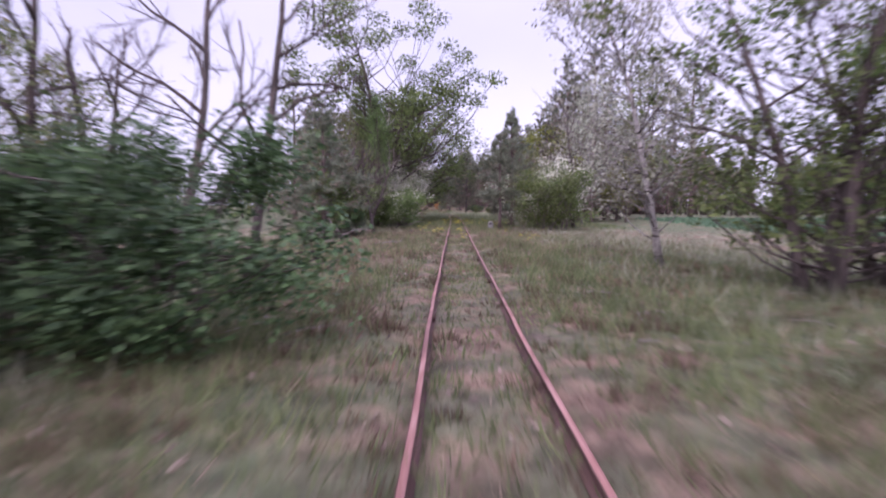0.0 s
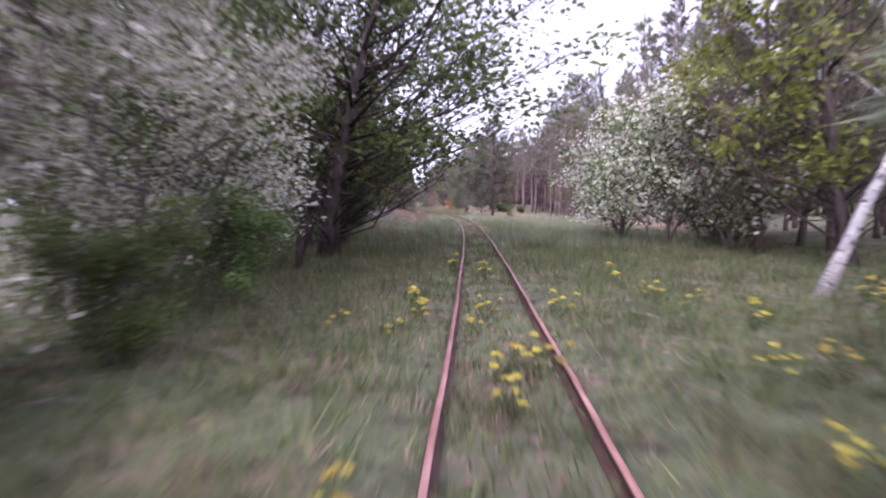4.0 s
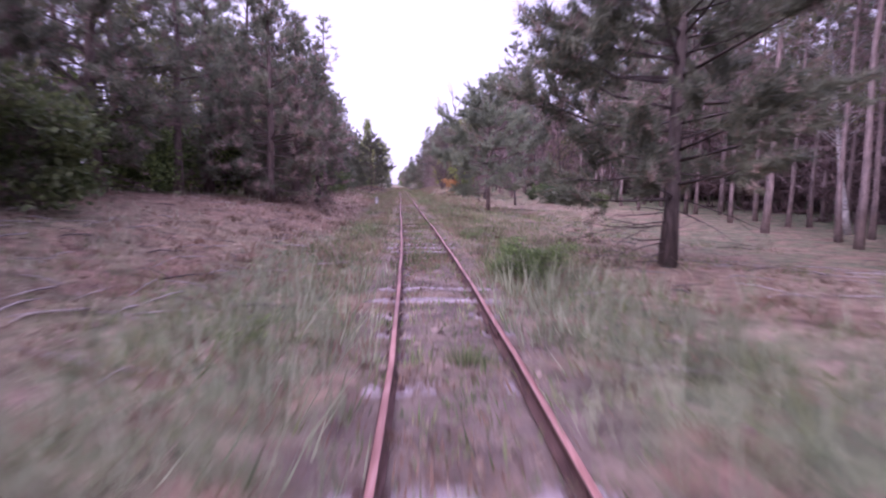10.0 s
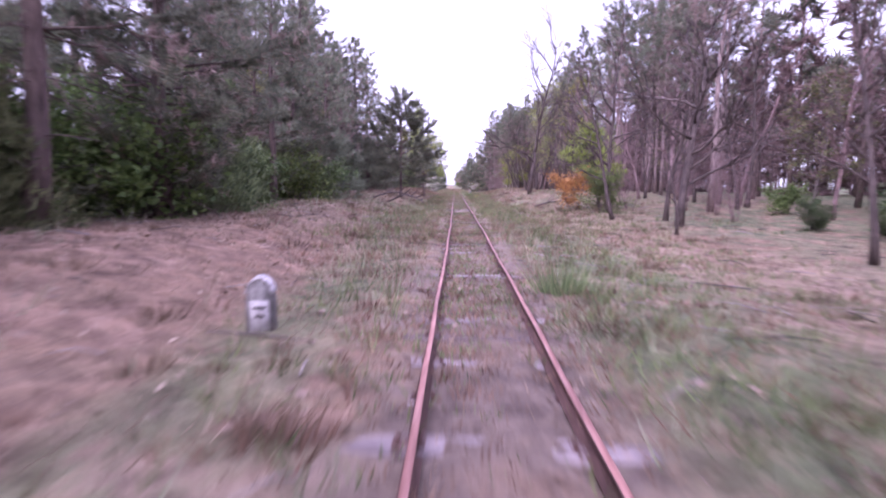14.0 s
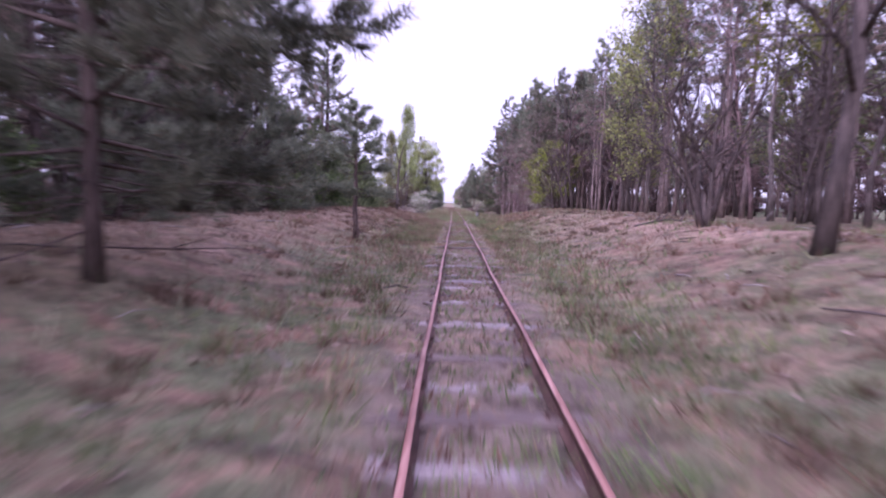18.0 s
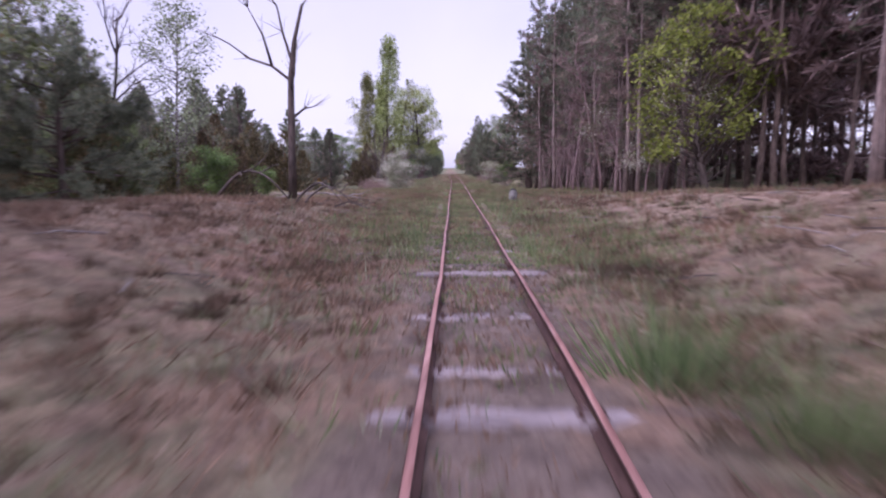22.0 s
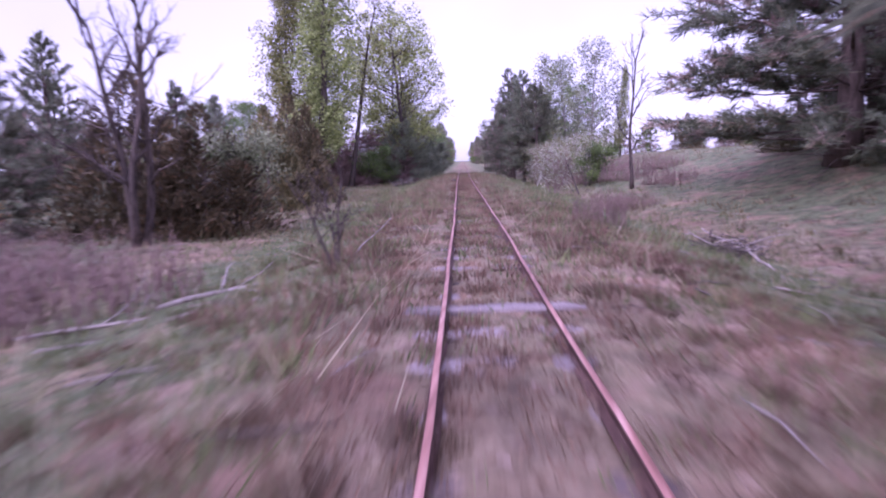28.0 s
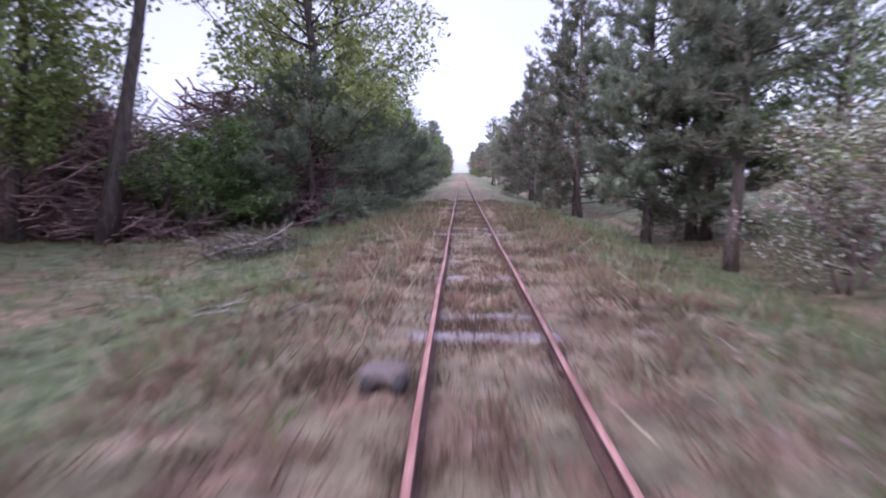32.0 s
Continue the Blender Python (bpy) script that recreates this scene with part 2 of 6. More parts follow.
M_BARK_GREY = bark_material("grey_twiggy_bark", (0.09, 0.075, 0.07), (0.22, 0.185, 0.17))
M_BARK_PALE = bark_material("white_poplar_bark", (0.38, 0.36, 0.34), (0.62, 0.60, 0.57), 9, 1.0, (0.06, 0.05, 0.045))
M_BARK_POPLAR = bark_material("grey_poplar_bark", (0.15, 0.14, 0.13), (0.36, 0.34, 0.32), 9, 1.5, (0.06, 0.05, 0.045))
M_NEEDLE = leaf_material("pine_needles", (0.105, 0.124, 0.088), (0.28, 0.305, 0.21), 0.5, 0.5, (0.30, 0.23, 0.15))
M_NEEDLE_BROWN = leaf_material("dry_pine_needles", (0.18, 0.132, 0.117), (0.44, 0.33, 0.29), 0.45, 0.7)
M_JUNIPER = leaf_material("juniper_scales", (0.07, 0.066, 0.036), (0.20, 0.165, 0.085), 0.25, 0.65, (0.30, 0.20, 0.10))
M_JUNIPER_GREEN = leaf_material("green_juniper_scales", (0.095, 0.125, 0.062), (0.26, 0.305, 0.15), 0.45, 0.65)
M_LEAF = leaf_material("spring_leaves", (0.075, 0.118, 0.042), (0.22, 0.30, 0.10), 0.5)
M_LEAF_DARK = leaf_material("dark_green_leaves", (0.07, 0.11, 0.046), (0.205, 0.275, 0.11), 0.45)
M_LEAF_DEEP = leaf_material("deep_green_shrub_leaves", (0.03, 0.06, 0.026), (0.105, 0.165, 0.065), 0.35)
M_LEAF_LIME = leaf_material("yellow_green_leaves", (0.13, 0.165, 0.035), (0.33, 0.37, 0.085), 0.45)
M_LEAF_SILVER = leaf_material("silvery_poplar_leaves", (0.135, 0.168, 0.09), (0.38, 0.43, 0.26), 0.45)
M_LEAF_WHITE = leaf_material("whitish_young_leaves", (0.25, 0.27, 0.18), (0.60, 0.61, 0.48), 0.45)
M_LEAF_OLIVE = leaf_material("olive_spring_leaves", (0.093, 0.116, 0.0465), (0.248, 0.264, 0.116), 0.4, 0.6, (0.31, 0.202, 0.109))
M_BLOSSOM = leaf_material("white_blossom", (0.56, 0.55, 0.43), (0.86, 0.84, 0.72), 0.4)
M_LEAF_FRESH = leaf_material("fresh_poplar_leaves", (0.15, 0.18, 0.062), (0.40, 0.43, 0.175), 0.5)
M_LEAF_LIGHT = leaf_material("light_poplar_leaves", (0.17, 0.20, 0.06), (0.42, 0.45, 0.17), 0.5)
M_ORANGE = leaf_material("rust_orange_leaves", (0.30, 0.125, 0.05), (0.56, 0.27, 0.11), 0.4)
M_TWIG = bark_material("reddish_twigs", (0.14, 0.095, 0.095), (0.31, 0.22, 0.218))
M_BRUSH = bark_material("dark_red_brushwood", (0.16, 0.10, 0.096), (0.40, 0.27, 0.258))
M_GRASS = leaf_material("green_grass", (0.084, 0.12, 0.0489), (0.257, 0.31, 0.141), 0.45, 0.7, (0.362, 0.299, 0.184))
M_GRASS_DRY = leaf_material("dry_straw_grass", (0.206, 0.158, 0.11), (0.452, 0.366, 0.271), 0.38, 0.8)
M_GRASS_TALL = leaf_material("tall_pale_grass", (0.12, 0.155, 0.08), (0.37, 0.385, 0.26), 0.35, 0.7)
M_MEADOW = leaf_material("pale_meadow_grass", (0.16, 0.185, 0.11), (0.50, 0.49, 0.36), 0.35, 0.7)
M_YELLOW = leaf_material("yellow_spurge_flowers", (0.36, 0.31, 0.04), (0.60, 0.50, 0.08), 0.3)
M_TUSSOCK = leaf_material("brown_tussock_grass", (0.17, 0.116, 0.0729), (0.411, 0.294, 0.195), 0.4, 0.85)
M_TUSSOCK_DARK = leaf_material("dark_brown_tussock", (0.11, 0.086, 0.0516), (0.269, 0.212, 0.131), 0.4, 0.85)
M_LITTER = leaf_material("dead_leaf_litter", (0.10, 0.07, 0.053), (0.33, 0.25, 0.2), 0.15, 0.85)
M_WEED = bark_material("dry_weed_stalks", (0.15, 0.10, 0.09), (0.33, 0.24, 0.215))
M_CROP = leaf_material("blue_green_field_crop", (0.093, 0.186, 0.116), (0.202, 0.341, 0.217), 0.3)


# ---- mesh builders ----
class Shape:
    """Gathers vertices and faces and turns them into one mesh."""

    def __init__(self):
        self.v, self.f, self.n = [], [], 0

    def add(self, verts, faces):
        verts = np.asarray(verts, dtype=np.float32)
        self.v.append(verts)
        for block in (faces if isinstance(faces, list) else [faces]):
            self.f.append(np.asarray(block, dtype=np.int32) + self.n)
        self.n += len(verts)

    def tube(self, pts, radii, sides=6):
        pts, radii = np.asarray(pts, dtype=np.float64), np.asarray(radii, dtype=np.float64)
        k = len(pts)
        tan = np.gradient(pts, axis=0)
        tan /= np.linalg.norm(tan, axis=1, keepdims=True) + 1e-9
        ref = np.where(np.abs(tan[:, 2:3]) > 0.9, np.array([[1.0, 0, 0]]), np.array([[0, 0, 1.0]]))
        a = np.cross(tan, ref)
        a /= np.linalg.norm(a, axis=1, keepdims=True) + 1e-9
        b = np.cross(tan, a)
        th = np.linspace(0, 2 * np.pi, sides, endpoint=False)
        ring = a[:, None, :] * np.cos(th)[None, :, None] + b[:, None, :] * np.sin(th)[None, :, None]
        verts = (pts[:, None, :] + ring * radii[:, None, None]).reshape(-1, 3)
        i, j = np.meshgrid(np.arange(k - 1), np.arange(sides), indexing="ij")
        j2 = (j + 1) % sides
        quads = np.stack([i * sides + j, i * sides + j2, (i + 1) * sides + j2, (i + 1) * sides + j], -1).reshape(-1, 4)
        cap = np.arange(1, sides - 1)
        tip = (k - 1) * sides
        tris = np.concatenate([np.stack([np.zeros_like(cap), cap + 1, cap], -1), np.stack([tip + np.zeros_like(cap), tip + cap, tip + cap + 1], -1)])
        self.add(verts, [quads, tris])

    def box(self, lo, hi, m=None):
        c = np.array([[x, y, z] for x in (lo[0], hi[0]) for y in (lo[1], hi[1]) for z in (lo[2], hi[2])])
        if m is not None:
            c = c @ np.array(m.to_3x3()).T + np.array(m.translation)
        self.add(c, np.array([[0, 1, 3, 2], [4, 6, 7, 5], [0, 4, 5, 1], [2, 3, 7, 6], [0, 2, 6, 4], [1, 5, 7, 3]]))

    def mesh(self, name, material, smooth=False):
        me = bpy.data.meshes.new(name)
        verts = np.concatenate(self.v)
        me.vertices.add(len(verts))
        me.vertices.foreach_set("co", verts.ravel())
        loops = np.concatenate([f.ravel() for f in self.f])
        sizes = np.concatenate([np.full(len(f), f.shape[1]) for f in self.f])
        me.loops.add(len(loops))
        me.loops.foreach_set("vertex_index", loops.astype(np.int32))
        me.polygons.add(len(sizes))
        me.polygons.foreach_set("loop_start", np.concatenate([[0], np.cumsum(sizes)[:-1]]).astype(np.int32))
        if smooth:
            me.polygons.foreach_set("use_smooth", np.ones(len(sizes), dtype=bool))
        me.update(calc_edges=True)
        me.materials.append(material)
        return me


def part(name, shape, material, parent, label="", smooth=False):
    ob = new(name, shape.mesh(name, material, smooth) if isinstance(shape, Shape) else shape)
    ob.parent = parent
    return tagged(ob, label=label)


def unit(v):
    return v / (np.linalg.norm(v, axis=-1, keepdims=True) + 1e-9)


def blades(rng, base, way, length, width):
    """Narrow triangles, one a point: needles, blades of grass."""
    side = unit(np.cross(way, rng.normal(size=way.shape)))
    w = (width * 0.5)[:, None]
    v = np.stack([base - side * w, base + side * w, base + way * length[:, None]], 1).reshape(-1, 3)
    return v, np.arange(len(v)).reshape(-1, 3)


def leaves(rng, centre, size, flat=0.4):
    """Small rhombic leaves turned every way, one a point."""
    n = len(centre)
    nor = rng.normal(size=(n, 3))
    nor[:, 2] += flat * np.sign(nor[:, 2])
    nor = unit(nor)
    a = unit(np.cross(nor, rng.normal(size=(n, 3))))
    b = np.cross(nor, a)
    s = size[:, None]
    fold = nor * s * 0.18
    v = np.stack([centre - a * s, centre + b * s * 0.55 + fold, centre + a * s, centre - b * s * 0.55 + fold], 1).reshape(-1, 3)
    return v, np.arange(len(v)).reshape(-1, 4)


# ---- the line of the track: it bends gently to one side ----
BEND_Y = [-400, 0, 12, 24, 36, 48, 60, 72, 83.9, 95.8, 107.8, 119.7, 131.6, 143.5, 155.4, 167.3, 179.2, 191.1, 203, 214.8, 226.7, 238.6, 250.5, 900]
BEND = [-0.00, -0.00, -0.51, -0.63, -0.58, 0.10, 1.46, 3.41, 6.71, 7.35, 6.92, 7.19, 7.43, 7.29, 7.23, 7.29, 7.72, 7.51, 7.63, 8.11, 8.43, 8.29, 7.99, 7.99]
LINE_Y = np.arange(-400, 900, 0.5)
LINE_X = np.concatenate([[0], np.cumsum(-np.tan(np.radians(np.interp(LINE_Y + 0.25, BEND_Y, BEND))) * 0.5)])[:-1]
LINE_X -= np.interp(0, LINE_Y, LINE_X)


def line_x(y):
    return np.interp(y, LINE_Y, LINE_X)


def heading(y):
    return np.interp(y, BEND_Y, BEND)


def step(a, b, v):
    k = np.clip((v - a) / (b - a), 0, 1)
    return k * k * (3 - 2 * k)


def wave(x, y):
    """Smooth unevenness of the soil, about -1 to 1."""
    return (np.sin(x * 0.61 + 1.3 * np.sin(y * 0.23)) + np.sin(y * 0.47 + 1.7 * np.sin(x * 0.31 + 2)) + np.sin(x * 1.7 + y * 1.1 + 2 * np.sin(y * 0.7))) / 3


def ground_z(u, y):
    """Height of the soil, u metres beside the track's middle line, over the rails' tops at 0."""
    u, y = np.asarray(u, dtype=np.float64), np.asarray(y, dtype=np.float64)
    a = np.abs(u)
    z = -0.085 - 0.075 * step(1.0, 2.5, a) + 0.05 * wave(u, y) * step(0.9, 2.5, a)
    left, right = step(-0.8, -5.0, u), step(0.8, 5.0, u)
    # a low heap of soil beside the line, then a cutting, then an embankment
    z = z + 0.55 * step(1.6, 4.5, -u) * (1 - 0.7 * step(6, 12, -u)) * step(82, 92, y) * (1 - step(122, 132, y))
    z = z + 0.8 * step(2.8, 9.5, -u) * step(55, 66, y) * (1 - step(88, 102, y))
    z = z - 0.25 * step(1.5, 6, u) * step(82, 92, y) * (1 - step(112, 122, y))
    cut = step(118, 145, y) * (1 - step(168, 192, y))
    z = z + cut * (0.85 * step(1.3, 5.0, -u) + 0.95 * step(1.3, 5.5, u))
    bank = step(192, 210, y) * (1 - step(300, 380, y))
    z = z - bank * (0.42 * step(1.6, 4.4, -u) + 0.42 * step(1.6, 4.2, u))
    z = z - bank * 0.22 * np.exp(-((u - 5.2) / 1.2) ** 2) + bank * 1.9 * step(6.2, 15, u) * (1 - step(256, 310, y))
    z = z - 0.15 * step(3, 12, a) * step(-5, 5, y) * (1 - step(40, 55, y))
    return z + 0.10 * wave(u * 0.4, y * 0.4) * step(2, 8, a)


def spot(u, y, sink=0.03):
    return (float(line_x(y) + u), float(y), float(ground_z(u, y)) - sink)


# ---- ground ----
def build_ground():
    us = np.concatenate([[-2500, -900, -400, -200, -120, -80], np.arange(-60, -20, 4), np.arange(-20, -6, 1.0), np.arange(-6, -1.5, 0.3), np.arange(-1.5, 1.51, 0.125), np.arange(1.8, 6.01, 0.3),
                         np.arange(7, 21, 1.0), np.arange(24, 64, 4), [80, 120, 200, 400, 900, 2500]])
    ys = np.concatenate([[-2500, -800, -300, -100, -50, -25], np.arange(-12, 262, 0.4), np.arange(264, 420, 4), [450, 520, 640, 850, 1300, 2200, 4000]])
    Y, U = np.meshgrid(ys, us, indexing="ij")
    A = np.abs(U)
    Z = ground_z(U, Y) + 0.03 * wave(U * 5.1, Y * 4.3) * step(0.8, 1.3, A) * (A < 25)
    # the soil of the bed is uneven: it half buries the sleepers and leaves a groove beside the rails
    Z = Z + (0.021 * wave(U * 9.0, Y * 2.1) + 0.010 * wave(Y * 6.0, U * 4.0)) * (A < 1.2) - 0.03 * np.exp(-((A - 0.40) / 0.09) ** 2) + 0.022 * step(0.46, 0.60, A) * (A < 1.2) * (0.6 + wave(U * 2.0, Y * 1.4))
    X = line_x(np.clip(Y, -399, 899)) + U
    n, k = len(ys), len(us)
    i, j = np.meshgrid(np.arange(n - 1), np.arange(k - 1), indexing="ij")
    q = np.stack([i * k + j, i * k + j + 1, (i + 1) * k + j + 1, (i + 1) * k + j], -1).reshape(-1, 4)
    s = Shape()
    s.add(np.stack([X, Y, Z], -1).reshape(-1, 3), q)
    me = s.mesh("ground", M_GROUND, True)
    grassy = 0.95 * step(24, 38, Y) * (1 - step(52, 66, Y)) + (0.45 + 0.3 * step(2, 5, A)) * (1 - step(12, 24, Y)) + 0.5 * step(9, 20, A) * (1 - step(52, 60, Y))
    grassy = grassy + step(60, 70, Y) * ((1 - 0.35 * step(160, 172, Y)) * np.exp(-((A - 1.9) / (1.1 - 0.3 * step(160, 172, Y))) ** 2) + 0.35 * step(5, 8, A)) * (0.8 + 0.45 * wave(U * 0.3, Y * 0.35))
    grassy = grassy + step(194, 212, Y) * (1.5 * np.exp(-((A - 3.3) / 1.4) ** 2) + 0.3 * step(5, 9, A))
    grassy = grassy + 0.55 * step(12, 22, A) * step(50, 64, Y) * (1 - 0.6 * step(196, 206, Y)) + 0.30 * (0.5 + wave(U * 0.8 + 7, Y * 0.55)) + step(192, 206, Y) * 0.4 * (0.4 + wave(U * 0.6, Y * 0.5 + 2)) + 0.15 * (1 - step(20, 28, Y)) * (0.5 + wave(U * 0.5, Y * 0.4))
    grassy = grassy + 0.7 * step(1.5, 3.0, -U) * step(52, 56, Y) * (1 - step(64, 69, Y))
    grassy = grassy * (1 - 0.45 * step(136, 144, Y) * (1 - step(184, 192, Y)) * (1 - step(10, 18, A)))
    grassy = grassy * (1 - 0.6 * step(1.6, 2.8, -U) * (1 - step(9, 13, -U)) * step(84, 92, Y) * (1 - step(114, 122, Y)))
    sandy = 0.8 * step(142, 146, Y) * (1 - step(149, 153, Y)) * np.exp(-((U - 5.0) / 0.9) ** 2) + step(60, 64, Y) * (1 - step(74, 80, Y)) * step(6, 8, U) * (1 - step(11, 14, U))
    sandy = sandy + 0.3 * step(166, 172, Y) * (1 - step(184, 192, Y)) * np.exp(-((U - 5.0) / 1.5) ** 2) + 0.25 * step(98, 104, Y) * (1 - step(120, 126, Y)) * np.exp(-((U - 9.0) / 2.2) ** 2)
    sandy = sandy + 1.0 * step(206, 212, Y) * (1 - step(218, 224, Y)) * np.exp(-((U - 2.2) / 0.8) ** 2)
    ballast = np.exp(-(A / 0.85) ** 4) * (0.25 + 0.75 * step(62, 72, Y)) * (1 - 0.85 * step(168, 188, Y))
    sandy = sandy + (0.30 * step(66, 76, Y) + 0.2 * step(198, 208, Y)) * (1 - 0.7 * step(124, 132, Y) * (1 - step(194, 204, Y))) * (1 - step(5, 9, A)) * (0.7 + 0.5 * wave(U * 0.5 + 4, Y * 0.4))
    sandy = sandy + 0.26 * step(1.6, 2.6, U) * (1 - step(5, 7, U)) * (0.4 + wave(U * 0.7, Y * 0.6 + 5))
    sandy = sandy * (1 - 0.85 * step(1.9, 2.7, A) * step(196, 206, Y) * (1 - step(4.6, 5.6, A)))
    needly = 0.85 * step(1.5, 2.6, -U) * (1 - step(8, 11, -U)) * step(85, 92, Y) * (1 - step(114, 124, Y)) + 0.6 * step(2.4, 3.8, -U) * (1 - step(9, 13, -U)) * step(134, 142, Y) * (1 - step(172, 184, Y))
    for name, vals in (("grassy", grassy), ("needly", needly), ("sandy", sandy), ("ballast", ballast)):
        at = me.attributes.new(name, "FLOAT", "POINT")
        at.data.foreach_set("value", np.clip(vals, 0, 1).astype(np.float32).ravel())
    ob = new("ground", me)
    tagged(ob, "sandy forest ground with dead grass, moss and needle litter", "ground", kind="structure")


build_ground()


# ---- track: rusty narrow-gauge rails on old sleepers ----
GAUGE = 0.76
RAIL_PROFILE = [(-0.017, 0.0), (0.017, 0.0), (0.020, -0.006), (0.019, -0.022), (0.006, -0.03), (0.006, -0.075), (0.04, -0.086), (0.04, -0.095),
                (-0.04, -0.095), (-0.04, -0.086), (-0.006, -0.075), (-0.006, -0.03), (-0.019, -0.022), (-0.020, -0.006)]


def rail_piece(side, y0, y1, rng):
    ys = np.arange(y0, y1 + 0.01, 1.0)
    off = side * (GAUGE / 2 + 0.022) + 0.006 * np.sin(ys * 0.9 + side) + 0.004 * np.sin(ys * 2.3)
    dip = 0.008 * np.sin(ys * 0.63 + side * 2)
    h = np.radians(heading(ys))
    cx = line_x(ys) + off * np.cos(h)
    cy = ys + off * np.sin(h)
    prof = np.array(RAIL_PROFILE)
    k = len(prof)
    X = cx[:, None] + prof[None, :, 0] * np.cos(h)[:, None]
    Yv = cy[:, None] + prof[None, :, 0] * np.sin(h)[:, None]
    Z = dip[:, None] + prof[None, :, 1]
    i, j = np.meshgrid(np.arange(len(ys) - 1), np.arange(k), indexing="ij")
    j2 = (j + 1) % k
    q = np.stack([i * k + j, (i + 1) * k + j, (i + 1) * k + j2, i * k + j2], -1).reshape(-1, 4)
    s = Shape()
    s.add(np.stack([X, Yv, Z], -1).reshape(-1, 3), q)
    me = s.mesh("rail", M_RAIL)
    me.materials.append(M_RAILTOP)
    idx = np.tile((np.arange(k) == 0).astype(np.int32), len(ys) - 1)
    me.polygons.foreach_set("material_index", idx)
    return me


def sleeper_mesh(rng, material, length):
    """A split, worn beam with rounded, checked ends."""
    nx = 9
    xs = np.linspace(-length / 2, length / 2, nx)
    prof = np.array([(-0.09, -0.07), (-0.10, -0.015), (-0.085, 0.0), (-0.02, 0.004), (0.03, -0.004), (0.085, 0.0), (0.10, -0.015), (0.09, -0.07)])
    k = len(prof)
    v = np.zeros((nx, k, 3))
    for i, x in enumerate(xs):
        end = 0.86 if i in (0, nx - 1) else 1.0
        v[i, :, 0] = x + rng.normal(0, 0.012, k)
        v[i, :, 1] = prof[:, 0] * end + rng.normal(0, 0.006, k)
        v[i, :, 2] = prof[:, 1] + rng.normal(0, 0.006, k) - (0.012 if end < 1 else 0)
    i, j = np.meshgrid(np.arange(nx - 1), np.arange(k - 1), indexing="ij")
    q = np.stack([i * k + j, (i + 1) * k + j, (i + 1) * k + j + 1, i * k + j + 1], -1).reshape(-1, 4)
    s = Shape()
    s.add(v.reshape(-1, 3), [q, np.array([list(range(k))]), np.array([[(nx - 1) * k + m for m in range(k - 1, -1, -1)]])])
    return s.mesh("sleeper", material)


def tie_plate_mesh():
    s = Shape()
    s.box((-0.075, -0.06, 0.0), (0.075, 0.06, 0.008))
    for sx in (-1, 1):
        for sy in (-1, 1):
            s.tube([(sx * 0.052, sy * 0.035, 0.006), (sx * 0.052, sy * 0.035, 0.028)], [0.011, 0.014], 6)
    return s.mesh("tie_plate", M_RAIL)


